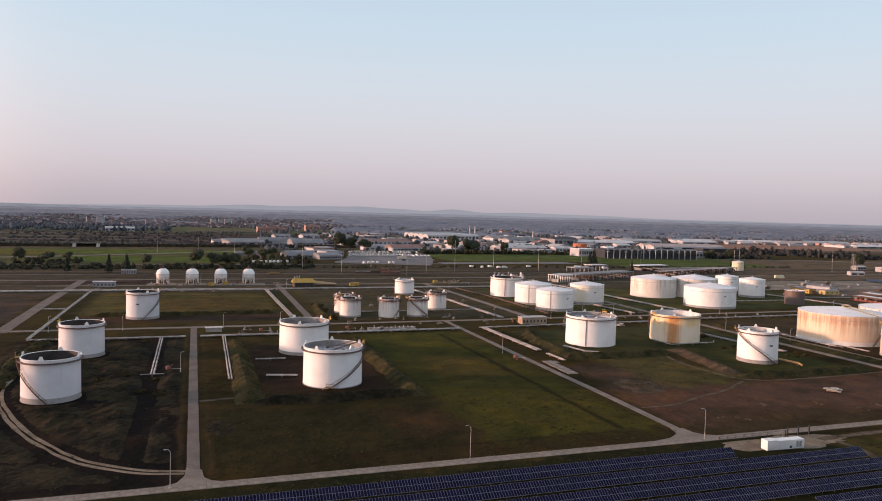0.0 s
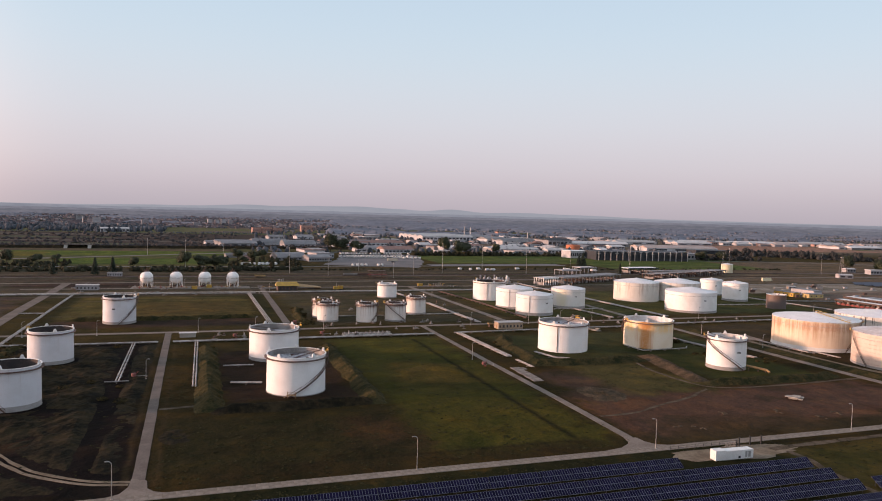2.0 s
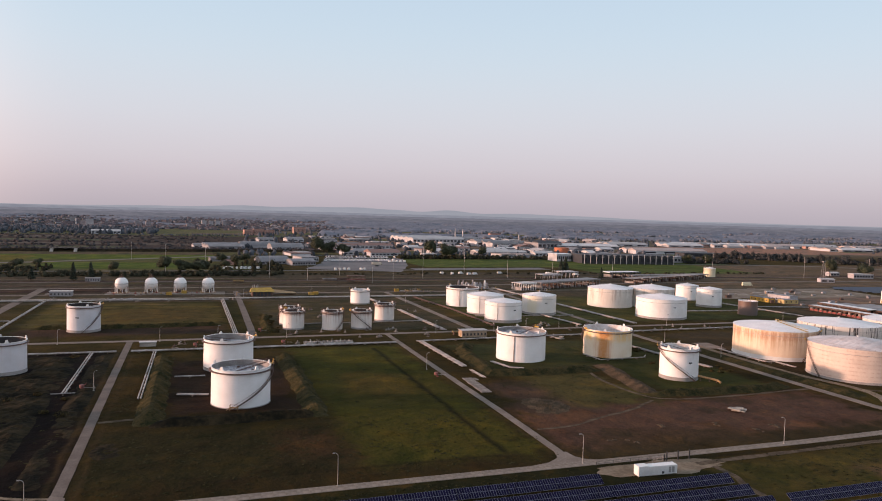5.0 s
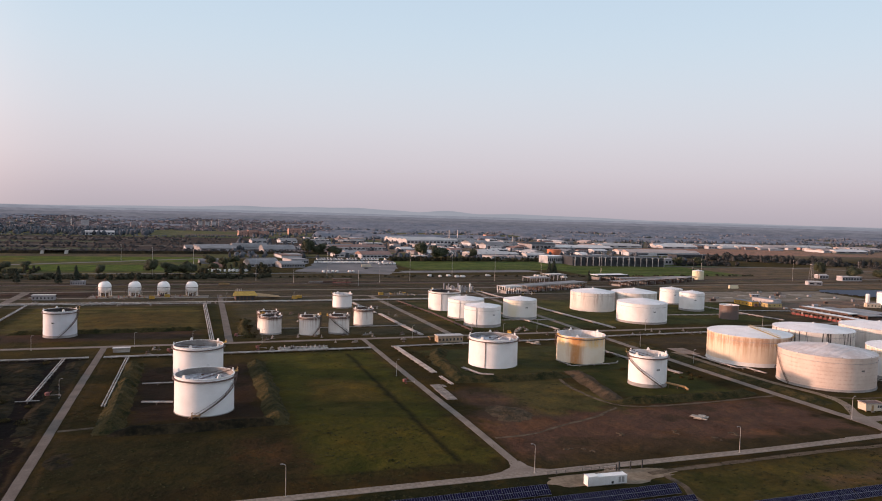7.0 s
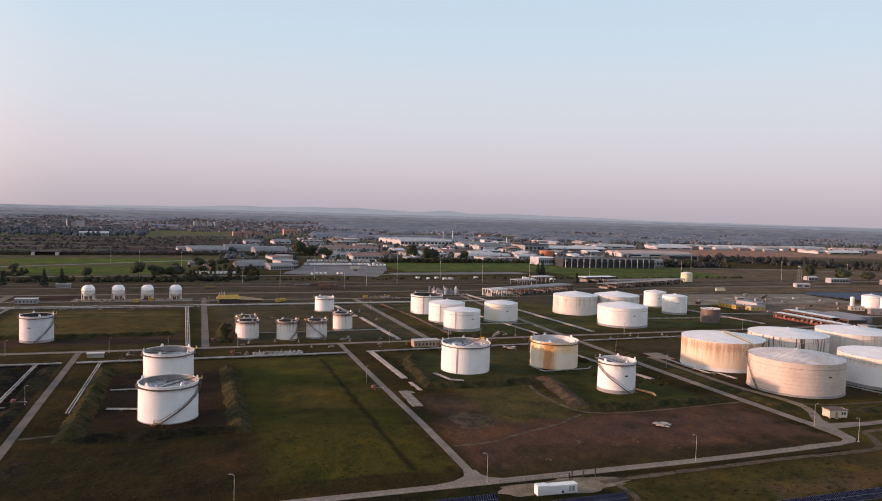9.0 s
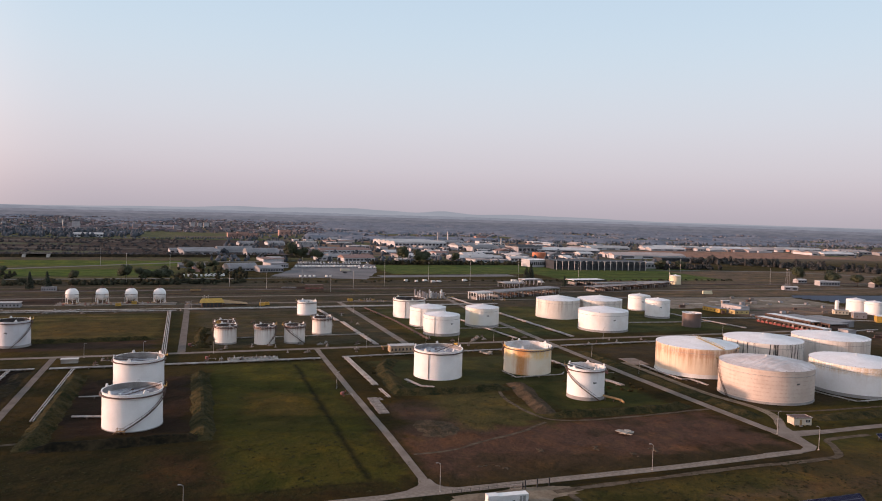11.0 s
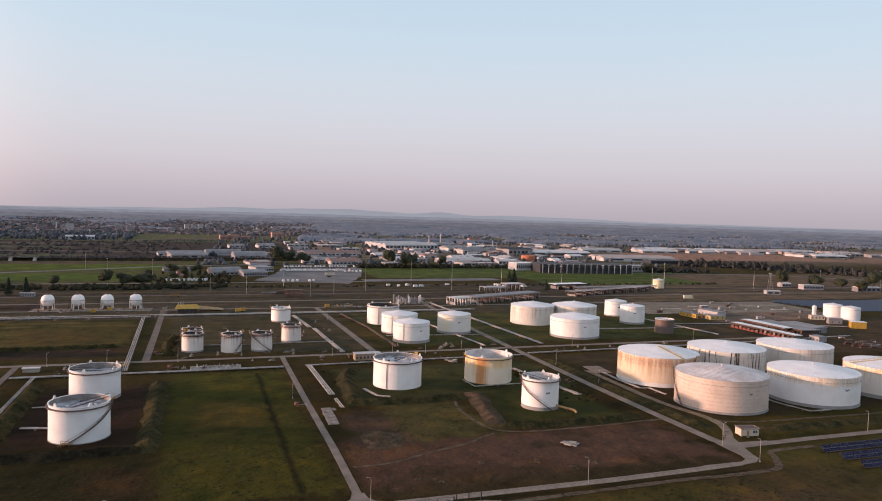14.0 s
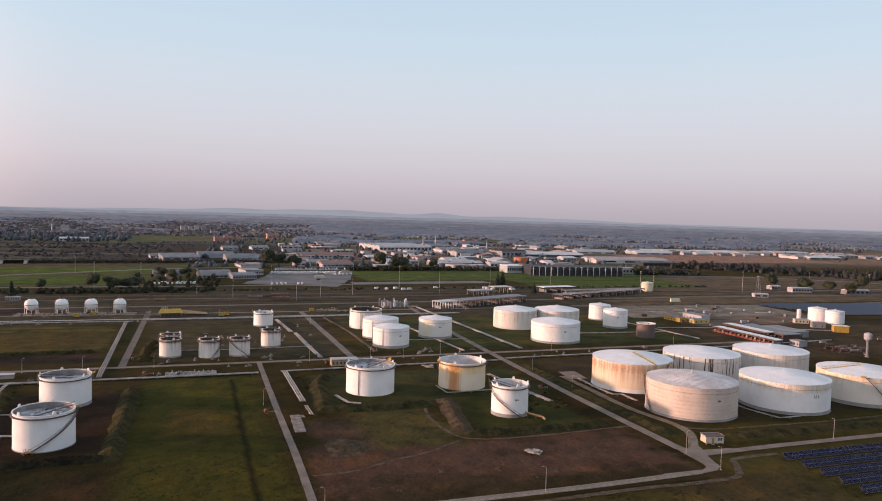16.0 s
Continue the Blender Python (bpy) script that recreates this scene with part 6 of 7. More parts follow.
hut(563, 402, 10, 5, 4.6, -25, "pump_cabin", "pale pump cabin beside white tanks", M_WALL, M_PALE_ROOF, 2)
t = thing("slim_silo", "slim white upright silo", "silo", (585, 443, 0))
part("drum", Shape().turned([(1.7, 0), (1.7, 8), (1.1, 8.7), (0.02, 9)], 16), M_WHITE, t)
t = thing("water_tower", "white water tower on a slim stem", "water tower", (492, 297, 0))
part("stem", Shape().turned([(1.3, 0), (0.8, 2), (0.7, 9.5), (1.0, 10.4)], 16), M_WALL, t)
part("bowl", Shape().turned([(1.0, 10.4), (2.3, 11.4), (2.4, 14.0), (2.0, 15.0), (0.7, 15.5), (0.02, 15.7)], 20), M_WHITE_WALL, t)
for i in range(9):
    t = thing("process_skid", "small red and grey process skid", "process unit", (490 + (i % 3) * 9, 312 + (i // 3) * 6, 0), rz=-20, group="process skids")
    part("frame", Shape().box(-3, 3, -1.2, 1.2, 0, 0.4).tube((-2.8, -1, 0.4), (-2.8, -1, 2.2 + (i % 3) * 0.6), 0.12, 5).tube((2.8, 1, 0.4), (2.8, 1, 2.2 + (i % 3) * 0.6), 0.12, 5).tube((-2.8, -1, 2.1), (2.8, 1, 2.1), 0.1, 5), M_STEEL_RUST, t)
    part("drum", Shape().tube((-2.4, 0, 1.3), (2.4, 0, 1.3), 0.75, 10), (M_STEEL_RUST, M_PIPE_DARK, M_STEEL_RUST)[i % 3], t)

for x, y, ln in ((SHX - 4.6, SHY, 58),):
    t = thing("red_dado_wall", "low dark red wall under a shed roof", "wall", (x, y, 0), rz=SHR, group="red dado walls")
    part("wall", Shape().box(-ln / 2, ln / 2, -0.2, 0.2, 0, 1.4), M_RED, t)
rng = random.Random(62)
for i in range(22):
    t = thing("process_skid", "low rusty process frame with small vessels", "process unit", (486 + rng.uniform(0, 76), 300 + rng.uniform(0, 46), 0), rz=-15 + rng.uniform(-8, 8), group="rusty process frames")
    w, h = rng.uniform(2, 6), rng.uniform(1.2, 3.4)
    frame_s = Shape()
    for px in (-w / 2, 0, w / 2):
        for py in (-1, 1):
            frame_s.tube((px, py, 0), (px, py, h), 0.12, 4)
    frame_s.box(-w / 2, w / 2, -1.1, 1.1, h - 0.2, h)
    part("frame", frame_s, M_STEEL_RUST, t)
    part("vessel", Shape().tube((-w / 2, 0, 0.8), (w / 2, 0, 0.8), 0.5, 8), (M_RED, M_WHITE, M_PIPE, M_STEEL_RUST)[i % 4], t)
for i in range(20):
    x, y = rng.uniform(430, 600), rng.uniform(425, 530)
    t = thing("yard_crate", "small weathered box standing in the works yard", "box", (x, y, 0), rz=rng.uniform(-20, 10), group="works yard boxes")
    a = rng.uniform(0.8, 2.6)
    part("body", Shape().box(-a, a, -1, 1, 0.1, rng.uniform(1, 2.6)), (M_WALL, M_STEEL_RUST, M_OLD_PAD, M_PIPE_DARK)[i % 4], t)
    part("skid", Shape().box(-a, a, -0.8, -0.6, 0, 0.1).box(-a, a, 0.6, 0.8, 0, 0.1), M_STEEL_RUST, t)
rng = random.Random(61)
for i in range(26):
    x, y = rng.uniform(425, 600), rng.uniform(470, 540)
    t = thing("yard_slab", "flat pale concrete pad in the works yard", "concrete pad", (x, y, 0), rz=-12 + rng.uniform(-6, 6), group="works yard pads")
    a, b = rng.uniform(2, 9), rng.uniform(0.8, 2.5)
    part("pad", Shape().box(-a, a, -b, b, 0, 0.25), (M_CONCRETE, M_ROAD, M_ASPHALT)[i % 3], t)
for i in range(12):
    pipe_run([(425 + i * 9, 420 - i * 2), (470 + i * 9, 412 - i * 3)], 1, 0.3, "pale pipe lying in the works yard", mat=(M_PIPE, M_PIPE_DARK)[i % 2], every=15)
for i in range(22):
    x = -32 + i * 3.5
    t = thing("apron_fitting", "small brown valve stand on the sphere apron", "valve stand", (x, 546 + rng.uniform(-2, 9), 0.25), group="sphere apron fittings")
    part("stand", Shape().tube((0, 0, 0), (0, 0, rng.uniform(0.8, 2.4)), 0.2, 6).box(-0.7, 0.7, -0.4, 0.4, 0, 0.6), (M_STEEL_RUST, M_PIPE, M_RED, M_OCHRE)[i % 4], t)

# lattice tower
t = thing("lattice_tower", "grey lattice tower beside a white shed", "lattice tower", (684, 598, 0))
for sx in (-1, 1):
    for sy in (-1, 1):
        part("leg", Shape().tube((sx * 2.2, sy * 2.2, 0), (sx * 0.7, sy * 0.7, 22), 0.14, 5), M_PIPE_DARK, t)
lat = Shape()
for i in range(9):
    r0, r1 = 2.2 - 0.144 * i, 2.2 - 0.144 * (i + 1)
    z0, z1 = i * 2.44, (i + 1) * 2.44
    for a, b in (((-1, -1), (1, -1)), ((1, -1), (1, 1)), ((1, 1), (-1, 1)), ((-1, 1), (-1, -1))):
        lat.tube((a[0] * r0, a[1] * r0, z0), (b[0] * r1, b[1] * r1, z1), 0.07, 4)
part("bracing", lat, M_PIPE_DARK, t)
part("head", Shape().box(-1.6, 1.6, -1.2, 1.2, 21.6, 22.6), M_PIPE_DARK, t)

# far solar field behind the white tanks
for i in range(9):
    t = thing("solar_row", "long dark blue row of far solar panels", "solar panels", (690 + i * 2.6, 517 - i * 8.2, 0), rz=-6, group="far solar rows")
    part("panel_face", Shape().add([(-72, -2, 0.7), (72, -2, 0.7), (72, 2, 2.6), (-72, 2, 2.6), (-72, -2, 0.62), (72, -2, 0.62), (72, 2, 2.52), (-72, 2, 2.52)], [(0, 1, 2, 3), (7, 6, 5, 4), (0, 4, 5, 1), (2, 6, 7, 3), (1, 5, 6, 2), (3, 7, 4, 0)]), M_FAR_SOLAR, t)
    for px in range(-66, 70, 24):
        part("stand", Shape().box(px - 0.1, px + 0.1, -0.1, 0.1, 0, 1.55), M_GALV, t)


# ---- far buildings ----
M_TOWN_WALL = rough_mat("dull_town_wall", (0.185, 0.162, 0.175), (0.13, 0.117, 0.128), 0.02, 0.9, islands=0.25)
M_TOWN_PALE = rough_mat("pale_town_wall", (0.33, 0.30, 0.315), (0.22, 0.20, 0.21), 0.02, 0.9, islands=0.3)
M_TOWN_ROOF = rough_mat("brown_town_roof", (0.132, 0.102, 0.108), (0.095, 0.078, 0.084), 0.02, 0.9, islands=0.25)
def shed(name, label, x, y, w, h, d, rz, wall, roof, kind="gable", bays=0, category="building", group="", gap=0.32):
    """A factory shed or block: walls, roof, a row of openings."""
    t = thing(name, label, category, (x, y, 0), rz=rz, group=group)
    part("wall", Shape().box(-w / 2, w / 2, 0, d, 0, h), wall, t)
    r = Shape()
    if kind == "flat":
        r.box(-w / 2 - 0.3, w / 2 + 0.3, -0.3, d + 0.3, h, h + 0.5)
    elif kind == "arch":
        k = 8
        prof = [(-0.5 + (d + 1) * i / k, h + 0.2 * d * math.sin(math.pi * i / k)) for i in range(k + 1)]
        for (y0, z0), (y1, z1) in zip(prof, prof[1:]):
            r.add([(-w / 2 - 0.4, y0, z0), (w / 2 + 0.4, y0, z0), (w / 2 + 0.4, y1, z1), (-w / 2 - 0.4, y1, z1)], [(0, 1, 2, 3)])
        r.add([(-w / 2 - 0.4, y0, z0) for y0, z0 in prof], [tuple(range(len(prof)))])
        r.add([(w / 2 + 0.4, y0, z0) for y0, z0 in prof], [tuple(range(len(prof) - 1, -1, -1))])
    else:
        k = max(1, int(d / 22))
        for i in range(k):
            y0, y1 = -0.4 + (d + 0.8) * i / k, -0.4 + (d + 0.8) * (i + 1) / k
            ym, rise = (y0 + y1) / 2, (y1 - y0) * 0.12
            r.add([(-w / 2 - 0.4, y0, h), (w / 2 + 0.4, y0, h), (w / 2 + 0.4, ym, h + rise), (-w / 2 - 0.4, ym, h + rise), (w / 2 + 0.4, y1, h), (-w / 2 - 0.4, y1, h)],
                  [(0, 1, 2, 3), (3, 2, 4, 5), (0, 3, 5), (1, 4, 2)])
    part("roof", r, roof, t)
    for i in range(bays):
        cx = -w / 2 + w * (i + 0.5) / bays
        part("window", Shape().box(cx - w / bays * gap, cx + w / bays * gap, -0.12, 0.02, h * 0.3, h * 0.72), M_GLASS, t)
    return t


AX = 8  # the far estate lies turned a little
SHEDS_A = [(159, 1387, 29, 8.5), (216, 1404, 33, 8.7), (41, 1153, 25, 7.7), (242, 1005, 22, 8.0), (276, 1052, 35, 4.2), (628, 1527, 56, 11.5), (579, 1308, 45, 15.6), (603, 1269, 61, 14.2), (660, 1281, 42, 13.3)]
for x, y, w, h in SHEDS_A:
    shed("factory_shed", "pale factory shed on the far estate", x, y, w, h * 0.55, w * 0.9, AX, M_WHITE_WALL, M_GREY_ROOF, "gable", 3)
SHEDS_B = [(767, 1238, 135, 10.0), (942, 1364, 96, 8.7), (846, 1081, 145, 11.1), (1154, 1436, 81, 6.7), (1207, 1421, 83, 6.7), (1319, 1391, 139, 8.1), (1404, 1381, 100, 8.2), (1540, 1407, 108, 7.1), (1413, 1237, 51, 8.9), (1451, 1220, 88, 7.6), (1085, 1350, 90, 8.0), (1620, 1330, 90, 8)]
for x, y, w, h in SHEDS_B:
    shed("warehouse", "long white warehouse on the far estate", x, y, w, h * 0.55, 60, -4, (M_WHITE_WALL, M_WHITE_WALL, M_WALL)[int(x) % 3], (M_PALE_ROOF, M_FADED, M_PALE_ROOF)[int(y) % 3], "gable", 3)
shed("grey_warehouse", "wide grey warehouse with a low roof", 75, 1095, 52, 6, 70, AX, M_WALL, M_GREY_ROOF, "gable", 4)
shed("great_warehouse", "very large white factory with a chimney", 514, 1412, 120, 9, 120, AX, M_WHITE_WALL, M_PALE_ROOF, "gable", 14)
shed("arched_shed", "grey arch-roofed shed on the far estate", 127, 1171, 55, 3.5, 30, AX, M_WALL, M_GREY_ROOF, "arch")
shed("arched_shed", "grey arch-roofed shed on the far estate", 162, 1079, 48, 6, 30, AX, M_WALL, M_GREY_ROOF, "arch")
shed("farm_barn", "low grey farm barn among trees", 62, 872, 30, 3.6, 14, AX, M_WALL, M_GREY_ROOF)
shed("farm_house", "salmon farm house with a low roof", 68, 817, 10, 4.5, 10, AX, M_PINK, M_TERRACOTTA)
shed("arched_workshop", "grey arch-roofed workshop beside the lorry park", 118, 830, 34, 3.4, 26, 14, M_WALL, M_GREY_ROOF, "arch", 7)
shed("lorry_workshop", "white workshop with dark doors beside the lorry park", 148, 814, 28, 4.6, 22, 14, M_WALL, M_GREY_ROOF, "gable", 9)
shed("lorry_workshop", "tall pale workshop beside the lorry park", 163, 868, 22, 5.6, 30, 14, M_WALL, M_GREY_ROOF, "flat", 7)
shed("estate_shed", "long salmon-roofed shed on the estate", 307, 1171, 90, 5.5, 50, AX, M_WHITE_WALL, M_TERRACOTTA, "gable", 12)
shed("estate_shed", "pale shed with a red roof on the estate", 289, 984, 46, 5, 34, AX, M_WHITE_WALL, M_TERRACOTTA, "gable", 8)
shed("estate_shed", "long low shed with pale roof lights", 486, 1007, 78, 5.5, 44, AX, M_WALL, M_PALE_ROOF, "gable", 10)
shed("grey_hall", "grey hall with a sloping roof", 685, 1243, 56, 11, 50, AX, M_WALL, M_SLATE, "gable", 6)
shed("dark_office", "dark long office block with pale steel columns", 599, 846, 136, 11.5, 40, -8, M_SLATE, M_SLATE, "flat", 16)
for i in range(16):
    t = thing("steel_column", "tall pale steel column before the dark block", "column", (599 + (-66 + i * 8.8) * math.cos(radians(-8)), 843 + (-66 + i * 8.8) * math.sin(radians(-8)), 0), group="pale steel columns")
    part("shaft", Shape().box(-0.35, 0.35, -0.3, 0.3, 0, 12.6), M_PALE_ROOF, t)
    part("bracket", Shape().box(-2.6, 2.6, -0.2, 0.2, 11.6 if i % 3 else 9.2, 12.0 if i % 3 else 9.6), M_PALE_ROOF, t)
shed("white_showroom", "white showroom with dark bays between white columns", 527, 894, 28, 10, 24, 4, M_WHITE_WALL, M_WHITE, "flat", 9)
shed("white_wing", "long white wing beside the showroom", 556, 896, 32, 8.6, 26, -8, M_WHITE_WALL, M_WHITE, "flat", 8)
shed("grey_wing", "grey wing of the dark block", 700, 872, 32, 8, 30, -8, M_WALL, M_GREY_ROOF, "flat", 6)
shed("dark_store", "dark low store behind shrubs", 865, 1018, 75, 5.5, 30, -6, M_SLATE, M_SLATE, "flat", 8)
t = thing("orange_drum_hall", "orange drum-shaped hall on the estate", "building", (624, 1085, 0))
part("wall", Shape().turned([(12, 0), (12, 9.5), (11, 10)], 32), M_ORANGE, t)
part("roof", Shape().turned([(11.4, 10), (0.05, 10.6)], 32), M_ORANGE, t)
for x, y, w, h in ((170, 1685, 22, 14.7), (194, 1690, 22, 12), (147, 1680, 20, 13), (286, 1855, 31, 15.3), (804, 1790, 32, 10), (-238, 2140, 20, 20), (-256, 2160, 16, 15), (-120, 2200, 18, 15), (-95, 2215, 14, 14), (60, 2420, 14, 17), (82, 2425, 12, 16), (102, 2430, 14, 17), (124, 2435, 12, 15), (-330, 2500, 18, 19), (20, 2180, 22, 11), (150, 2100, 24, 10)):
    shed("apartment_block", "salmon apartment block among houses" if y < 1900 else "pale apartment block in the far town", x, y, w, h, 14, AX, M_PINK if y < 1900 else M_TOWN_PALE if h < 16 else M_WALL, M_TERRACOTTA if y < 1900 else M_GREY_ROOF, "flat", 9 if y < 1900 else 0, group="far apartment blocks", gap=0.16)
for x, y, h in ((675, 1700, 24), (560, 1440, 30), (700, 1420, 20), (-280, 2200, 22)):
    t = thing("chimney", "tall pale factory chimney", "chimney", (x, y, 0), group="far chimneys")
    part("stack", Shape().turned([(1.8, 0), (1.2, h), (0.05, h)], 12), M_PALE_ROOF, t)
shed("low_depot", "long low white depot among trees", -146, 1647, 56, 7, 20, AX, M_WHITE_WALL, M_PALE_ROOF, "gable", 8)
t = thing("road_bridge", "grey concrete bridge in the bank of the raised road", "bridge", (-133, 1046, 0), rz=3)
part("deck", Shape().box(-17, 17, -5, 5, 4.2, 5.2), M_OLD_PAD, t)
part("parapet", Shape().box(-17, 17, -5.2, -5, 4.6, 6.0), M_OLD_PAD, t)
for px in (-16, 12):
    part("abutment", Shape().add([(px, -12, 0), (px + 4, -12, 0), (px + 4, 5, 0), (px, 5, 0), (px, -5, 4.2), (px + 4, -5, 4.2), (px + 4, 5, 4.2), (px, 5, 4.2)], [(3, 2, 1, 0), (4, 5, 6, 7), (0, 1, 5, 4), (1, 2, 6, 5), (2, 3, 7, 6), (3, 0, 4, 7)]), M_CONCRETE, t)
shed("roadside_house", "white house by the far road", 769, 660, 13, 4.0, 9, -4, M_WALL, M_PALE_ROOF, "gable", 3)
shed("roadside_house", "pale two-storey house with a white roof", 778, 628, 26, 5.0, 10, -10, M_WALL, M_PALE_ROOF, "flat", 7)
shed("roadside_house", "grey house behind dark trees", 833, 600, 30, 5, 10, -10, M_WALL, M_PALE_ROOF, "gable", 5)
shed("white_shed", "white shed beside the lattice tower", 680, 588, 15, 3.6, 8, -20, M_WALL, M_PALE_ROOF, "gable", 2)
rng = random.Random(77)
for i in range(98):
    y = rng.uniform(960, 1650)
    x = y * rng.uniform(0.17, 0.66) + rng.uniform(-20, 20)
    if 285 < x < 760 and y < 945 or abs(x - 514) < 80 and 1380 < y < 1560:
        continue
    w = rng.uniform(12, 44)
    shed("estate_unit", ("pale", "grey", "white")[i % 3] + " industrial unit on the far estate", x, y, w, rng.uniform(3.2, 5.6), rng.uniform(12, 34), AX + rng.choice((0, 0, 90)), (M_WALL, M_WALL, M_WHITE_WALL)[i % 3], (M_PALE_ROOF, M_GREY_ROOF, M_FADED, M_PALE_ROOF, M_TERRACOTTA)[rng.randint(0, 4)], rng.choice(("gable", "flat", "flat")), 4 if i % 2 else 0, group="estate units")

for i in range(44):
    u = rng.random()
    x, y = 960 + 760 * u, 1440 - 190 * u + rng.uniform(-40, 60)
    shed("estate_unit", ("pale", "grey", "white")[i % 3] + " industrial unit on the far estate", x, y, rng.uniform(14, 46), rng.uniform(3.2, 6), rng.uniform(12, 30), -6, (M_WALL, M_WHITE_WALL, M_PINK)[i % 3], (M_PALE_ROOF, M_FADED, M_GREY_ROOF)[rng.randint(0, 2)], rng.choice(("gable", "flat")), 3 if i % 2 else 0, group="estate units")

# far town: houses with tiled roofs
templates = []
for k in range(6):
    w, d, h = 9 + k, 8 + (k % 3), 5.5 + 1.2 * (k % 3)
    templates.append(shed("town_house", "small tiled house in the far town", -120 - 25 * k, 2040, w, h, d, 10 * k, M_TOWN_WALL if k % 2 else M_TOWN_PALE, M_TOWN_ROOF if k != 4 else M_GREY_ROOF, "gable", 0, group="far town houses"))
for i in range(66):
    y = 2000 + 1400 * rng.random() ** 1.3
    x = y * rng.uniform(-0.3, 0.19) - 30 if i < 58 else y * rng.uniform(0.2, 1.15)
    copy_thing(templates[i % 6], pose(x, y, 0, 0, 0, rng.uniform(-30, 30)) @ Matrix.Scale(rng.uniform(0.7, 0.95), 4))

houses = Shape()
for i in range(2040):
    if i < 1950:
        y = 2020 + 1750 * rng.random() ** 1.1
        x = y * rng.uniform(-0.36, 0.2)
    else:
        y = 1650 + 1900 * rng.random()
        x = y * rng.uniform(0.2, 1.2)
    w, d, h, a = rng.uniform(6, 12), rng.uniform(6, 9), rng.uniform(3, 6.5), rng.uniform(-0.5, 0.5)
    c, s = math.cos(a), math.sin(a)

    def spot(u, v, z):
        return (x + u * c - v * s, y + u * s + v * c, z)

    wall = 0 if i % 4 else 2
    corner = [(-w / 2, -d / 2), (w / 2, -d / 2), (w / 2, d / 2), (-w / 2, d / 2)]
    houses.add([spot(u, v, 0) for u, v in corner] + [spot(u, v, h) for u, v in corner], [(0, 1, 5, 4), (1, 2, 6, 5), (2, 3, 7, 6), (3, 0, 4, 7)], wall)
    houses.add([spot(u * 1.06, v * 1.1, h) for u, v in corner] + [spot(-w / 2, 0, h + d * 0.26), spot(w / 2, 0, h + d * 0.26)], [(0, 1, 5, 4), (2, 3, 4, 5), (0, 4, 3), (1, 2, 5)], 1 if i % 5 else 3)
tagged(part("far_houses", houses, (M_TOWN_WALL, M_TOWN_ROOF, M_TOWN_PALE, M_GREY_ROOF)), "dense far town of small pale tiled houses", "houses", kind="stuff")


# ---- vehicles ----
def van(x, y, rz, label, mat, length=5.5, h=2.4):
    t = thing("van", label, "van", (x, y, 0), rz=rz, group="parked vans")
    l2 = length / 2
    side = [(-l2, 0.45), (l2, 0.45), (l2, 1.15), (l2 - 0.9, 1.35), (l2 - 1.6, h), (-l2, h)]
    s = Shape()
    n2 = len(side)
    s.add([(px, -0.95, pz) for px, pz in side] + [(px, 0.95, pz) for px, pz in side], [tuple(range(n2)), tuple(range(2 * n2 - 1, n2 - 1, -1))] + [(i, i + n2, (i + 1) % n2 + n2, (i + 1) % n2) for i in range(n2)])
    part("body", s, mat, t)
    part("windscreen", Shape().add([(l2 - 0.93, -0.85, 1.42), (l2 - 0.93, 0.85, 1.42), (l2 - 1.5, 0.85, h - 0.15), (l2 - 1.5, -0.85, h - 0.15), (l2 - 0.88, -0.85, 1.42), (l2 - 0.88, 0.85, 1.42), (l2 - 1.45, 0.85, h - 0.12), (l2 - 1.45, -0.85, h - 0.12)], [(4, 5, 6, 7), (0, 4, 7, 3), (1, 2, 6, 5)]), M_GLASS, t)
    for px in (-l2 + 1.0, l2 - 1.0):
        for py in (-0.95, 0.95):
            part("wheel", Shape().tube((px, py - 0.12, 0.36), (px, py + 0.12, 0.36), 0.36, 10), M_TYRE, t)
    return t


proto = van(172, 751, 92, "white delivery van parked in a row", M_WHITE)
for row, (y, x0, n3, gap) in enumerate(((751, 177, 7, 4.6), (880, 184, 24, 3.8), (888, 186, 24, 3.8), (943, 196, 26, 3.8), (762, 54, 11, 4.2), (766, 60, 10, 4.2), (866, 262, 5, 5.0))):
    for i in range(n3):
        if rng.random() > 0.12:
            copy_thing(proto, pose(x0 + i * gap + rng.uniform(-0.4, 0.4), y + i * 0.06 + rng.uniform(-0.7, 0.7), 0.07, 0, 0, 92 + rng.uniform(-3, 3) + (180 if row % 2 else 0)))
dark_van = van(230, 800, 5, "dark car standing in the lorry park", M_SLATE, 4.4, 1.6)
for i in range(22):
    copy_thing(dark_van, pose(192 + i * 4.2 + rng.uniform(-0.5, 0.5), 925 + rng.uniform(-1, 1), 0.07, 0, 0, 92 + rng.uniform(-3, 3)))
for i in range(14):
    copy_thing(dark_van, pose(rng.uniform(440, 560), rng.uniform(628, 650), 0, 0, 0, rng.uniform(-20, 40)))
for i in range(14):
    copy_thing(proto, pose(rng.uniform(270, 430), 690 + rng.uniform(-12, 22), 0, 0, 0, rng.uniform(-10, 60)))
bus = van(236, 824, 4, "long cream coach in the lorry park", M_CREAM, 13, 3.2)
van(549, 563, -6, "yellow and white lorry on the grass", M_YELLOWISH, 11, 3.6)


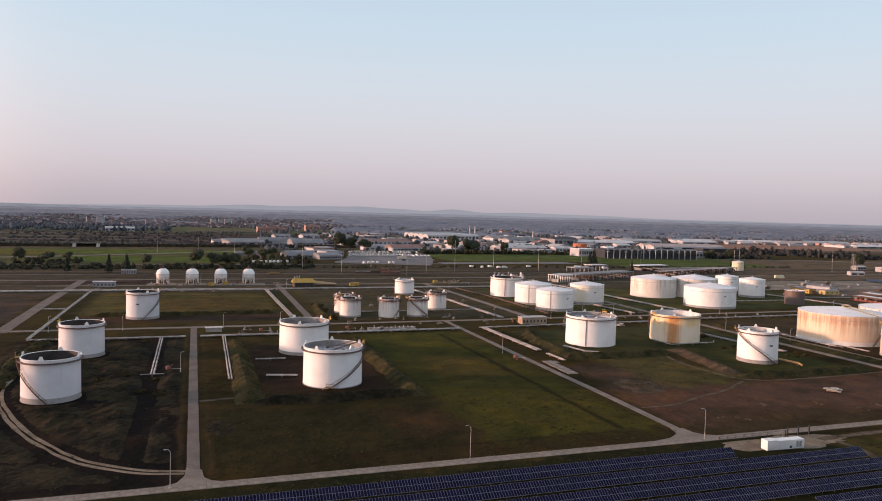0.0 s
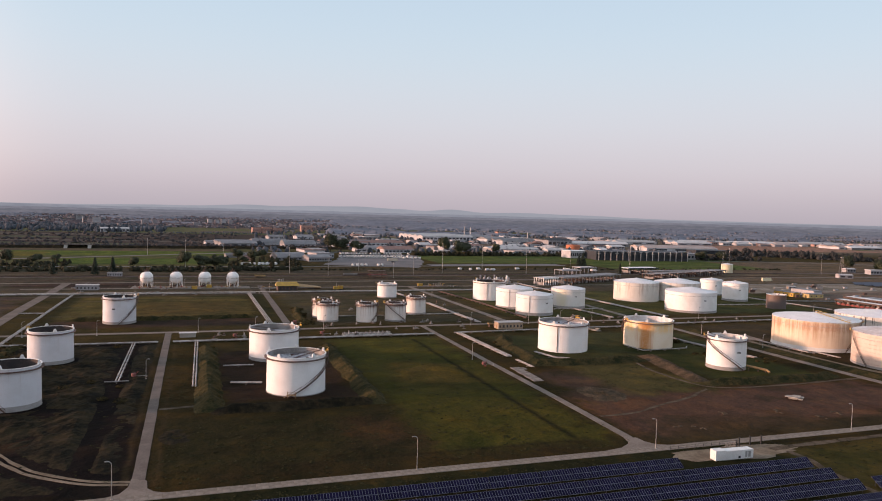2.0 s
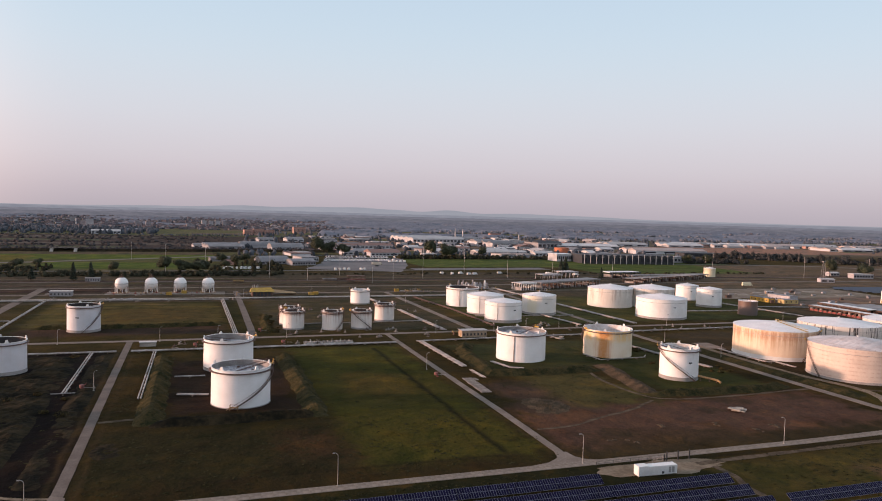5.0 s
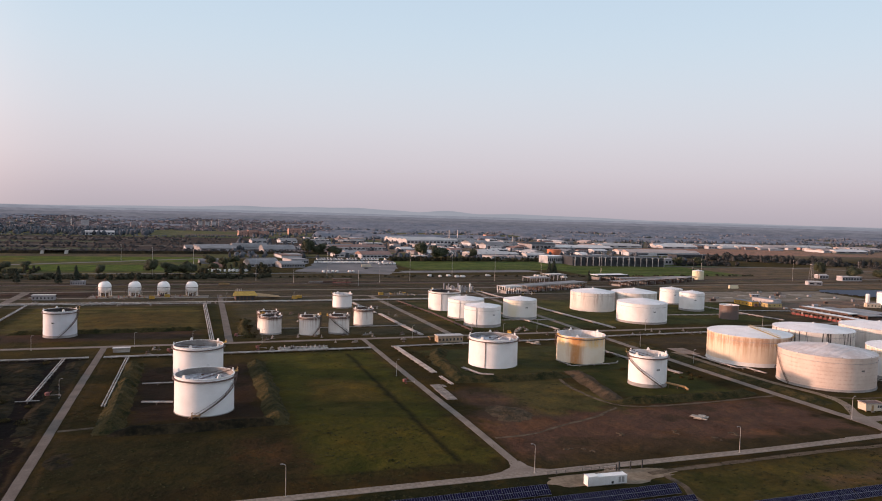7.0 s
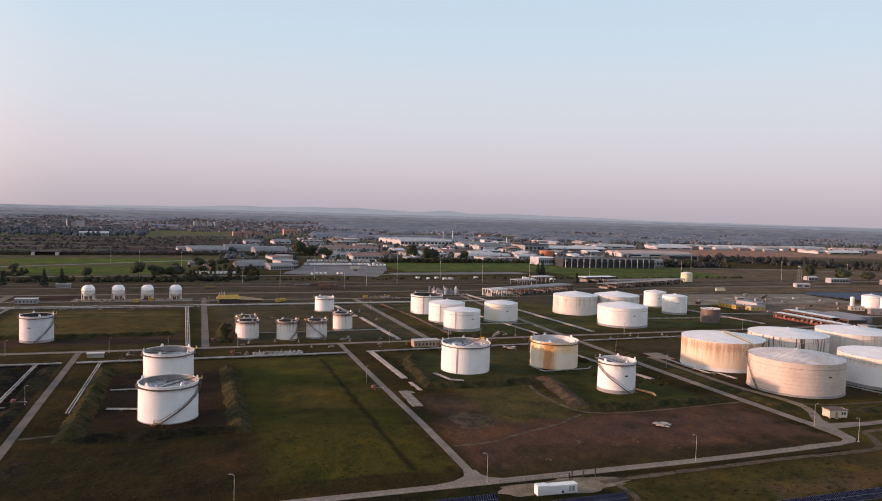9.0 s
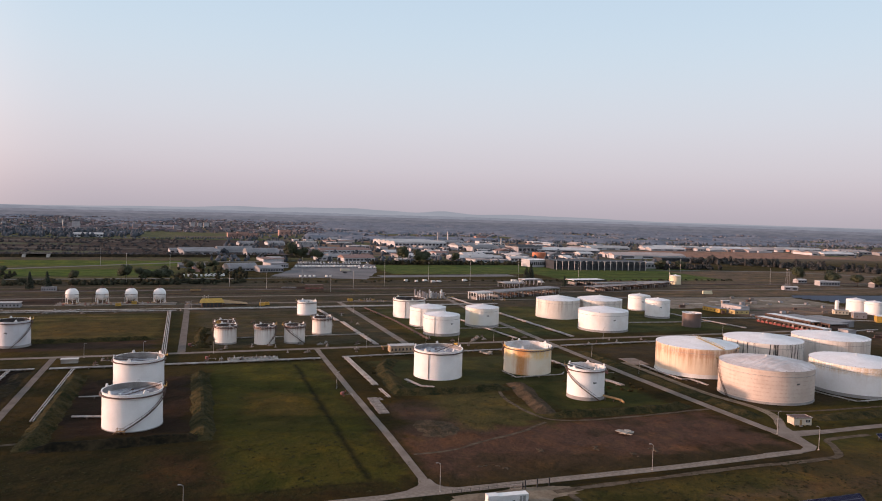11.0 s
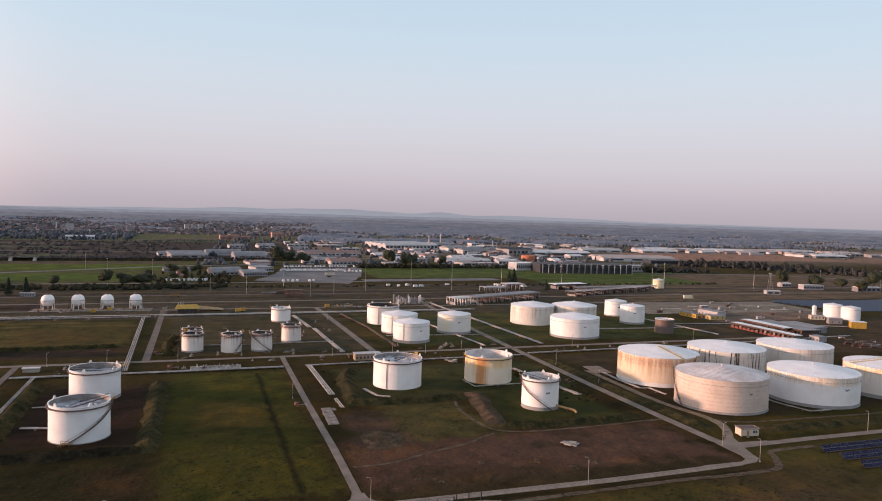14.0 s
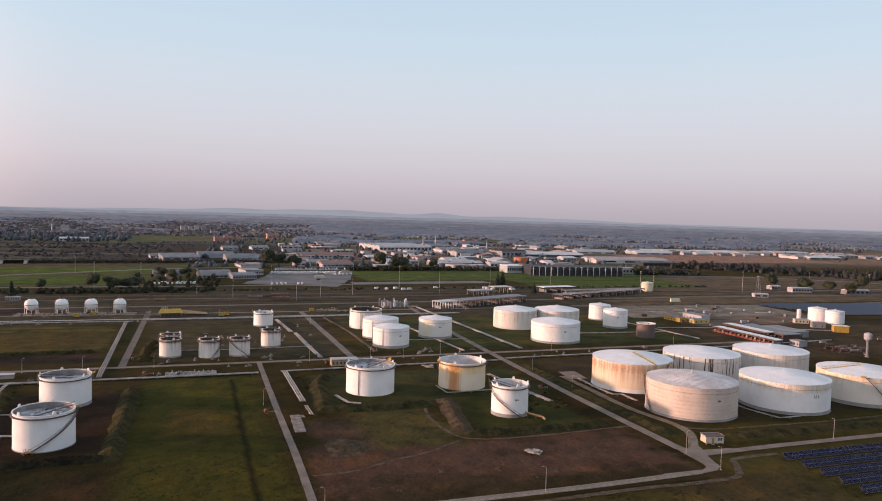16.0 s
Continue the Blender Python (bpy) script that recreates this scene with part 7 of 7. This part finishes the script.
# ---- trees and scrub ----
def leaves(s, rng2, c, rx, rz, count, size, flat=0.9):
    """Leaf clumps as small bent cards spread through an uneven crown."""
    for _ in range(count):
        u = Vector((rng2.gauss(0, 1), rng2.gauss(0, 1), rng2.gauss(0, 1))).normalized()
        k = rng2.uniform(0.35, 1.0) ** 0.5 * (1 + 0.3 * noise.noise(u * 1.7 + Vector(c) * 0.13))
        p = Vector(c) + Vector((u.x * rx * k, u.y * rx * k, u.z * rz * k * flat))
        face = (u + Vector((rng2.gauss(0, 1), rng2.gauss(0, 1), rng2.gauss(0.3, 1))) * 0.45).normalized()
        a = face.orthogonal().normalized()
        b = face.cross(a)
        turn = rng2.uniform(0, 6.28)
        a, b = (a * math.cos(turn) + b * math.sin(turn)) * size * rng2.uniform(0.6, 1.3), (b * math.cos(turn) - a * math.sin(turn)) * size * rng2.uniform(0.5, 1.1)
        s.add([p - a - b * 0.6, p + a * 0.2 - b, p + a + b * 0.5, p - a * 0.3 + b], [(0, 1, 2), (0, 2, 3)])


def lump(s, rng2, x, y, z, r, h, n=7):
    """One uneven leafy mass: a ragged dome of small faces."""
    k = len(s.v)
    rows = ((0.0, 0.72), (0.28, 1.0), (0.6, 0.86), (0.86, 0.5))
    a0 = rng2.uniform(0, 6.28)
    for u, w in rows:
        for i in range(n):
            a = a0 + 6.283 * (i + rng2.uniform(-0.25, 0.25)) / n
            q = r * w * rng2.uniform(0.72, 1.22)
            s.v.append((x + q * math.cos(a), y + q * math.sin(a), z + h * (u + (rng2.uniform(-0.08, 0.08) if u else 0))))
    s.v.append((x + rng2.uniform(-0.2, 0.2) * r, y, z + h))
    for j in range(3):
        for i in range(n):
            s.f.append((k + j * n + i, k + j * n + (i + 1) % n, k + (j + 1) * n + (i + 1) % n, k + (j + 1) * n + i))
            s.m.append(0)
    for i in range(n):
        s.f.append((k + 3 * n + i, k + 3 * n + (i + 1) % n, k + 4 * n))
        s.m.append(0)


def tree(x, y, h, spread_r, seed, label="round dark broadleaf tree", mat=M_LEAF, slim=1.0):
    t = thing("tree", label, "tree", (x, y, 0), group="trees")
    rng2 = random.Random(seed)
    trunk = Shape().tube((0, 0, 0), (0.1, 0.05, h * 0.45), 0.28, 7, 0.17).tube((0.1, 0.05, h * 0.45), (0.0, 0.2, h * 0.75), 0.17, 6, 0.06)
    part("trunk", trunk, M_BARK, t)
    for i in range(5):
        a = i * 1.26 + rng2.uniform(-0.3, 0.3)
        z = h * (0.3 + 0.07 * i)
        part("limb", Shape().tube((0.05, 0, z), (math.cos(a) * spread_r * 0.6, math.sin(a) * spread_r * 0.6, z + h * 0.22), 0.11, 5, 0.03), M_BARK, t)
    s = Shape()
    for i in range(6):
        a = i * 1.05 + rng2.uniform(-0.4, 0.4)
        d = spread_r * rng2.uniform(0.2, 0.6)
        z = h * rng2.uniform(0.42, 0.78)
        leaves(s, rng2, (math.cos(a) * d, math.sin(a) * d, z), spread_r * 0.6, h * 0.24, 380, 0.42)
        lump(s, rng2, math.cos(a) * d, math.sin(a) * d, z - h * 0.17, spread_r * 0.46, h * 0.36)
    part("crown", s, mat, t)
    return t


def conifer(x, y, h, seed):
    t = thing("conifer", "dark pointed conifer behind the works", "tree", (x, y, 0), group="conifers")
    rng2 = random.Random(seed)
    part("trunk", Shape().tube((0, 0, 0), (0, 0, h * 0.95), 0.25, 6, 0.04), M_BARK, t)
    s = Shape()
    for i in range(12):
        z = h * (0.1 + 0.87 * i / 12)
        leaves(s, rng2, (0, 0, z), h * 0.27 * (1 - i / 12.5), h * 0.06, 80, 0.5, 0.8)
    part("crown", s, M_CONIFER, t)
    return t


t1, t2, t3 = tree(3, 700, 19, 6.5, 1, "tall dark broadleaf tree behind spheres"), tree(20, 704, 15, 8.5, 2, "broad dark broadleaf tree behind spheres"), tree(33, 704, 14, 8.0, 3, "wide low broadleaf tree")
c1 = conifer(-66, 650, 16, 4)
for x, y, h in ((-52, 644, 1.05), (-98, 655, 0.8), (410, 690, 1.15), (417, 693, 1.3), (430, 640, 0.8), (600, 690, 0.7)):
    copy_thing(c1, pose(x, y, 0, 0, 0, x) @ Matrix.Scale(h, 4))
SPOTS = [(-40, 700, 0.7), (38, 722, 0.9), (-130, 760, 0.8), (-150, 742, 0.9), (-118, 790, 0.6), (60, 770, 0.7), (70, 790, 0.8), (58, 838, 0.9), (84, 842, 0.9), (190, 985, 1.5), (205, 990, 1.4), (225, 980, 1.3), (335, 925, 1.5), (362, 930, 1.5), (372, 940, 1.4), (415, 930, 1.0), (700, 850, 1.0), (725, 840, 1.1), (755, 655, 1.2), (792, 640, 1.2), (812, 620, 1.1), (845, 605, 1.3), (822, 600, 1.0)]
for i, (x, y, k) in enumerate(SPOTS):
    copy_thing((t1, t2, t3)[i % 3], pose(x, y, 0, 0, 0, i * 50) @ Matrix.Scale(k, 4))


def stuff(name, label, category, shape, mat):
    return tagged(part(name, shape, mat), label, category, kind="stuff")


def wood(name, label, spots, mat, count, size, seed):
    """Trees of two or three leafy masses each, with loose leaf clumps about them."""
    s, rng2 = Shape(), random.Random(seed)
    for x, y, r, h in spots:
        for q in range(rng2.choice((2, 3))):
            d = 0.45 * r if q else 0.0
            a = rng2.uniform(0, 6.28)
            k = 1.0 if q == 0 else rng2.uniform(0.55, 0.85)
            lump(s, rng2, x + d * math.cos(a), y + d * math.sin(a), 0, r * 0.62 * k, h * 0.92 * k)
        if count:
            leaves(s, rng2, (x, y, h * 0.52), r * 0.78, h * 0.5, count, size, 1.0)
    ob = stuff(name, label, "trees", s, mat)
    ob.data.polygons.foreach_set("use_smooth", [True] * len(s.f))
    return ob


# Distance haze is mixed into the far wood, grove and estate tree colours.
M_FAR_LEAF = rough_mat("far_hazed_woods", (0.204, 0.212, 0.250), (0.122, 0.134, 0.160), 0.016, 0.97, 0, 0.0, 4)
M_GROVE = rough_mat("hazed_grove_leaves", (0.148, 0.156, 0.182), (0.106, 0.116, 0.136), 0.01, 0.97, 0, 0.0, 9, islands=0.15)
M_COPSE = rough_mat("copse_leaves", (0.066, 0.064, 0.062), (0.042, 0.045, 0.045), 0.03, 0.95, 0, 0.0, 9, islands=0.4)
M_MID = rough_mat("hazed_grey_trees", (0.092, 0.100, 0.114), (0.060, 0.068, 0.080), 0.02, 0.95, 0, 0.0, 9, islands=0.35)
M_BARE = rough_mat("bare_brown_woods", (0.074, 0.066, 0.066), (0.046, 0.045, 0.046), 0.02, 0.95, 0, 0.0, 9, islands=0.2)
M_HEDGE = rough_mat("hedge_leaves", (0.052, 0.050, 0.032), (0.030, 0.031, 0.022), 0.1, 0.95, 0, 0.0, 9, islands=0.4)
rng = random.Random(90)
near_rows = []
for i in range(250):
    near_rows.append((rng.uniform(-330, 110), rng.uniform(684, 712), rng.uniform(2.5, 5), rng.uniform(2.5, 5)))
for i in range(60):
    near_rows.append((rng.uniform(30, 120), rng.uniform(735, 850), rng.uniform(2, 4), rng.uniform(3, 7)))
for i in range(130):
    near_rows.append((rng.uniform(110, 700), 700 + rng.uniform(-6, 8), rng.uniform(1.2, 2.5), rng.uniform(0.8, 1.8)))
for i in range(190):
    near_rows.append((rng.uniform(290, 560), 935 + rng.uniform(-6, 16), rng.uniform(3, 5), rng.uniform(3, 6.5)))
for i in range(40):
    near_rows.append((rng.uniform(-170, -100), rng.uniform(735, 790), rng.uniform(2, 4), rng.uniform(2, 6)))
wood("hedgerow", "dark ragged hedgerows behind the sidings", near_rows, M_HEDGE, 40, 0.5, 5)
right_wood = []
edge = [(850, 985), (945, 905), (985, 842), (1040, 742), (1100, 640), (1170, 520)]
for _ in range(460):
    k = rng.randint(0, 4)
    u, away = rng.random(), rng.uniform(0, 110)
    right_wood.append((edge[k][0] + (edge[k + 1][0] - edge[k][0]) * u + away * 0.8, edge[k][1] + (edge[k + 1][1] - edge[k][1]) * u + away * 0.45, rng.uniform(3, 8), 2.5 + 11.5 * rng.random() ** 2.2))
for _ in range(60):
    right_wood.append((rng.uniform(705, 815), rng.uniform(850, 885), rng.uniform(3, 6), rng.uniform(4, 8)))
wood("copse", "dark copse beyond the brown waste land", right_wood, M_COPSE, 150, 0.75, 6)
# the dark wooded bank of the raised road, low bare scrub behind it, then the wood before the town
left_wood = [(x, 1062 + 0.05 * x + rng.uniform(-5, 9), rng.uniform(3, 5), rng.uniform(4.5, 7)) for x in [rng.uniform(-520, 210) for _ in range(330)]]
for line in range(9):
    y0, tilt = 1120 + 55 * line + rng.uniform(-15, 15), rng.uniform(-0.04, 0.10)
    for _ in range(75):
        x = y0 * rng.uniform(-0.38, 0.06)
        left_wood.append((x, y0 + tilt * x + rng.gauss(0, 6), rng.uniform(2.5, 6), rng.uniform(1.5, 4.5)))
wood("bare_wood", "grey-brown bare scrub between fields", left_wood, M_BARE, 0, 0.8, 7)
dark_wood = []
for _ in range(560):
    y = rng.uniform(1640, 1990)
    dark_wood.append((y * rng.uniform(-0.36, -0.03), y, rng.uniform(4, 8), rng.uniform(7, 12)))
for k in range(26):
    dark_wood.append((26 + k * 5.2 + rng.uniform(-0.5, 0.5), 1660 + k * 0.6, 1.8, 4.5))
for _ in range(120):
    x = rng.uniform(-420, 190)
    dark_wood.append((x, 1630 + rng.uniform(-8, 8), rng.uniform(2, 4), rng.uniform(2, 4)))
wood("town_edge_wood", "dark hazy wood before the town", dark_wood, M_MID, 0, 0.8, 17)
mid_wood = []
for _ in range(1500):
    y = rng.uniform(960, 1900)
    x = y * rng.uniform(0.08, 1.25)
    if not (800 < x < 1420 and 900 < y < 1380) and not (280 < x < 770 and y < 930):
        mid_wood.append((x, y, rng.uniform(3, 7), rng.uniform(4, 9)))
for _ in range(1500):
    y = rng.uniform(2000, 3700)
    mid_wood.append((y * rng.uniform(-0.36, 0.24), y, rng.uniform(6, 14), rng.uniform(4, 7)))
far_groves = []
for _ in range(2600):
    y = rng.uniform(1650, 3700)
    k = min(1.0, (y - 1500) / 1100)
    far_groves.append((y * rng.uniform(0.18, 1.34), y, rng.uniform(5, 9) + 14 * k * rng.random(), rng.uniform(5, 9)))
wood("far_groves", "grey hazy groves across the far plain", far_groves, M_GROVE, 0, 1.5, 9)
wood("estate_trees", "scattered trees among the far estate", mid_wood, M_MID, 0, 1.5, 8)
canopy_s = Shape()
ROWS, COLS = 150, 460
for a in range(ROWS):
    y = 1660 + 2400 * (a / (ROWS - 1)) ** 1.25
    for b in range(COLS):
        x = y * (-0.36 + 1.72 * b / (COLS - 1))
        grove = noise.noise(Vector((x * 0.0032, y * 0.0048, 2.2))) + 0.5 * noise.noise(Vector((x * 0.011, y * 0.014, 6.2))) + (y - 2000) / 2600 - (0.6 if x < 0.18 * y else 0.0)
        top = 7 + 1.6 * noise.noise(Vector((x * 0.06, y * 0.05, 1.0))) + 1.0 * noise.noise(Vector((x * 0.013, y * 0.009, 3.0)))
        canopy_s.v.append((x + 6 * noise.noise(Vector((x, y, 1))), y, top * min(1.0, max(-0.1, grove * 4 + 0.4)) * min(1.0, (a - 1) / 8)))
for a in range(ROWS - 1):
    for b in range(COLS - 1):
        k = a * COLS + b
        canopy_s.f.append((k, k + 1, k + COLS + 1, k + COLS))
        canopy_s.m.append(0)
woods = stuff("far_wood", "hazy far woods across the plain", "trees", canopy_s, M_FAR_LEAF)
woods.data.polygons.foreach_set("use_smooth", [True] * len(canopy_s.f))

# turf and shoots growing on the bunds
bank_s, rng = Shape(), random.Random(14)
for x0, x1, y0, y1, count in ((13.5, 20, 214, 310, 190), (22, 64, 211.5, 214.5, 30), (63.5, 69.5, 218, 306, 120), (141, 151, 256, 316, 20), (146, 190, 250.5, 255, 20), (192, 250, 206, 210, 24), (-50, 44, 394, 400, 60), (64, 70, 366, 428, 60)):
    for _ in range(count):
        x, y = rng.uniform(x0, x1), rng.uniform(y0, y1)
        r = rng.uniform(0.3, 0.9)
        leaves(bank_s, rng, (x, y, 1.0 + rng.uniform(-0.5, 0.4)), r, r * 0.25, 12, 0.15)

# rough grass, weeds and scrub in the near blocks
KEEP_OFF = [(-1.5, 2.6, 150, 356), (-400, 600, 148.5, 154.6), (124.6, 128.8, 150, 356), (-400, 600, 352.5, 357.6), (256.8, 261.5, 168, 356), (126, 158, 138, 148), (261, 420, 167, 172)]
DISCS = [(-39, 233, 8.8), (-39, 297, 8.6), (43.5, 234.2, 11), (42.2, 288.5, 10.5), (169.5, 282.5, 12), (215, 283, 12), (217.6, 233, 8.8), (299.5, 266.5, 20), (298.2, 219.3, 20), (347.5, 217.3, 20), (275.4, 178, 6)]


def clear(x, y):
    return not any(a < x < b and c < y < d for a, b, c, d in KEEP_OFF) and all((x - a) ** 2 + (y - b) ** 2 > c * c for a, b, c in DISCS)


def tufts(name, label, boxes, mat, seed, low, high, wide):
    s, rng2 = Shape(), random.Random(seed)
    for x0, x1, y0, y1, count in boxes:
        for _ in range(count):
            x, y = rng2.uniform(x0, x1), rng2.uniform(y0, y1)
            if noise.noise(Vector((x * 0.07, y * 0.07, seed))) < rng2.uniform(-0.5, 0.25) or not clear(x, y):
                continue
            h, w = rng2.uniform(low, high), wide * rng2.uniform(0.6, 1.5)
            for q in range(4):
                a = rng2.uniform(0, 6.28)
                c, d = math.cos(a) * w, math.sin(a) * w
                px, py = x + rng2.uniform(-w, w), y + rng2.uniform(-w, w)
                s.add([(px - c * 0.6, py - d * 0.6, 0.02 + h * rng2.uniform(0, 0.6)), (px + d * 0.5, py - c * 0.5, 0.02), (px + c * 0.6, py + d * 0.6, 0.02 + h * rng2.uniform(0, 0.6)), (px - d * 0.3, py + c * 0.4, h)], [(0, 1, 3), (1, 2, 3)])
    return stuff(name, label, "grass", s, mat)


tufts("rough_grass", "uneven dry grass over the near blocks", [(3, 124, 155, 212, 900), (68, 124, 212, 325, 250), (129, 190, 206, 252, 300), (-66, -2, 156, 330, 600), (3, 17, 215, 326, 500), (160, 300, 108, 146, 1200), (262, 420, 172, 200, 700), (68, 258, 326, 352, 600), (-66, 46, 360, 506, 800), (-40, 120, 143, 148, 500)], M_WEED, 11, 0.05, 0.2, 0.45)
scrub_s, rng = Shape(), random.Random(12)
for x0, x1, y0, y1, count, big in ((-60, -7, 206, 320, 14, 2.0), (66, 72, 366, 430, 40, 1.3), (-64, -52, 240, 330, 30, 1.8), (222, 252, 234, 262, 26, 1.2), (140, 150, 256, 316, 6, 0.9), (231, 236, 283, 297, 9, 1.8)):
    for _ in range(count):
        x, y = rng.uniform(x0, x1), rng.uniform(y0, y1)
        if clear(x, y):
            r = big * rng.uniform(0.6, 1.4)
            leaves(scrub_s, rng, (x, y, r * 0.3), r, r * 0.4, 130, 0.22)
LOOP_LINE = curved(LOOP)
# rough swells of bramble and old earth in the scrub block
for name, x0, x1, y0, y1, top, label in (("rough_ground", -66, -3.0, 157, 323, 1.4, "rough overgrown ground with low swells of bramble"), ("rough_ground", 134, 152, 194, 216, 0.8, "low heap of old earth and weeds on bare soil"), ("rough_ground", 2.5, 13, 184, 199, 0.7, "low dark clump of brambles in dry grass")):
    s = Shape()
    nx, ny = int((x1 - x0) / 0.9), int((y1 - y0) / 0.9)
    for b in range(ny + 1):
        for a in range(nx + 1):
            x, y = x0 + (x1 - x0) * a / nx, y0 + (y1 - y0) * b / ny
            edge_k = min(1.0, min(a, nx - a, b, ny - b) / 5)
            if nx < 40:
                edge_k = max(0.0, 1.0 - (2 * a / nx - 1) ** 2 - (2 * b / ny - 1) ** 2 + 0.3 * noise.noise(Vector((x * 0.3, y * 0.3, 5.0))))
            far_k = 1.0
            for cx, cy, cr in DISCS[:2]:
                far_k = min(far_k, max(0.0, (math.hypot(x - cx, y - cy) - cr) / 4))
            for cx, cy in LOOP_LINE if x < 0 else ():
                far_k = min(far_k, max(0.0, (math.hypot(x - cx, y - cy) - 3.2) / 4))
            if x < 0:
                far_k *= min(1.0, 0.3 + max(0.0, y - 175) / 60)
            far_k = min(far_k, max(0.0, (abs(x + 12.7) - 2.2) / 4)) if x < 0 else far_k
            lump = 0.5 + 0.9 * noise.noise(Vector((x * 0.09, y * 0.06, 4.0))) + 0.45 * noise.noise(Vector((x * 0.35, y * 0.3, 2.0))) + 0.22 * noise.noise(Vector((x * 1.1, y * 1.0, 9.0)))
            s.v.append((x, y, top * max(0.0, lump) * edge_k * far_k - 0.07))
    for b in range(ny):
        for a in range(nx):
            k = b * (nx + 1) + a
            s.f.append((k, k + 1, k + nx + 2, k + nx + 1))
            s.m.append(0)
    tagged(part(name, s, M_EARTH if x0 > 100 else M_SCRUBLAND), label, "rough ground", kind="structure")
stuff("bank_growth", "rough golden-green growth on the earth bunds", "grass", bank_s, M_DRY)
stuff("scrub", "low dark brambles and shrubs on the banks", "shrubs", scrub_s, M_SCRUB)


# ---- solar field: tables of small framed panels ----
PANEL_W, PANEL_L, TILT_DEG = 0.6, 1.5, 33.0
pm = Shape()
pm.box(-PANEL_W / 2, PANEL_W / 2, 0, PANEL_L, -0.04, 0.0, 1)
pm.box(-PANEL_W / 2 + 0.035, PANEL_W / 2 - 0.035, 0.035, PANEL_L - 0.035, 0.0, 0.006, 0)
panel_mesh = pm.mesh("panel", M_SOLAR, M_FRAME)
frame_mesh = Shape()
ct, st_ = math.cos(radians(TILT_DEG)), math.sin(radians(TILT_DEG))
for zz, yy in ((0.62, -1.2), (2.12, 1.1)):
    frame_mesh.tube((-6.2, yy, zz), (6.2, yy, zz), 0.06, 4)
frame_mesh = frame_mesh.mesh("rail_frame", M_PIPE_DARK)
post_mesh = Shape().tube((0, -0.9, -0.1), (0, -0.9, 0.85), 0.07, 6).tube((0, 0.9, -0.1), (0, 0.9, 2.0), 0.07, 6).mesh("post", M_SLATE)


def solar_table(x, y, cols):
    t = thing("solar_table", "tilted table of dark blue framed solar panels on grass", "solar panels", (x, y, 0), group="solar tables")
    part("rail_frame", frame_mesh, (), t)
    for px in (-5.2, -1.8, 1.8, 5.2):
        part("post", post_mesh, (), t, at=(px, 0, 0))
    for c in range(cols):
        for r in range(2):
            ob = part("panel", panel_mesh, (), t)
            v = -1.52 + r * (PANEL_L + 0.03)
            ob.location = (-6.2 + (c + 0.5) * 0.62, v * ct, 1.5 + v * st_)
            ob.rotation_euler = (radians(TILT_DEG), 0, 0)


for y, x_end, n4 in ((137.2, 122.9, 10), (129.6, 155.0, 11), (122.1, 154.6, 8), (114.8, 154.8, 6), (107.2, 155.0, 3)):
    for i in range(n4):
        solar_table(x_end - 6.3 - i * 12.5, y, 20)
for y, n4 in ((114.9, 6), (107.2, 2)):
    for i in range(n4):
        solar_table(158.7 + 6.3 + i * 12.5, y, 20)
for y in (155.2, 147.0, 139.3, 131.8, 124.4):
    for i in range(5):
        solar_table(287.6 + 6.3 + i * 12.5, y, 20)


# ---- front road: cast concrete slabs ----
front = thing("road_front", "pale concrete slab road along the solar field", "road", (0, 151.2, 0), kind="structure")
def front_y(x):
    return 0.25 + 2.0 * max(0.0, (x - 195) / 55) ** 1.5


bed = Shape()
for i in range(48):
    x0, x1 = -95 + i * 7.2, -95 + (i + 1) * 7.2
    bed.add([(x0, front_y(x0) - 1.75, 0.03), (x1, front_y(x1) - 1.75, 0.03), (x1, front_y(x1) + 1.75, 0.03), (x0, front_y(x0) + 1.75, 0.03), (x0, front_y(x0) - 1.75, -0.3), (x1, front_y(x1) - 1.75, -0.3), (x1, front_y(x1) + 1.75, -0.3), (x0, front_y(x0) + 1.75, -0.3)], [(0, 1, 2, 3), (0, 4, 5, 1), (2, 6, 7, 3)])
part("bed", bed, M_TRACK, front)
slab_mesh = Shape()
slab_mesh.add([(-1.33, -1.7, -0.1), (1.33, -1.7, -0.1), (1.33, 1.7, -0.1), (-1.33, 1.7, -0.1), (-1.33, -1.7, 0.06), (1.33, -1.7, 0.06), (1.33, 1.7, 0.06), (-1.33, 1.7, 0.06), (-1.29, -1.66, 0.08), (1.29, -1.66, 0.08), (1.29, 1.66, 0.08), (-1.29, 1.66, 0.08)],
              [(8, 9, 10, 11), (4, 5, 9, 8), (5, 6, 10, 9), (6, 7, 11, 10), (7, 4, 8, 11), (0, 1, 5, 4), (1, 2, 6, 5), (2, 3, 7, 6), (3, 0, 4, 7)])
M_SLAB = rough_mat("cast_concrete_slab", (0.245, 0.205, 0.172), (0.15, 0.124, 0.10), 0.5, 0.9, 0, 0.3, 6, by_object=0.07)
slab_mesh = slab_mesh.mesh("slab", M_SLAB)
for i in range(126):
    x = -93 + i * 2.7
    ob = part("slab", slab_mesh, (), front, at=(x, front_y(x), 0.01 * ((i * 7) % 3)), rz=math.degrees(math.atan(front_y(x + 0.5) - front_y(x - 0.5))))
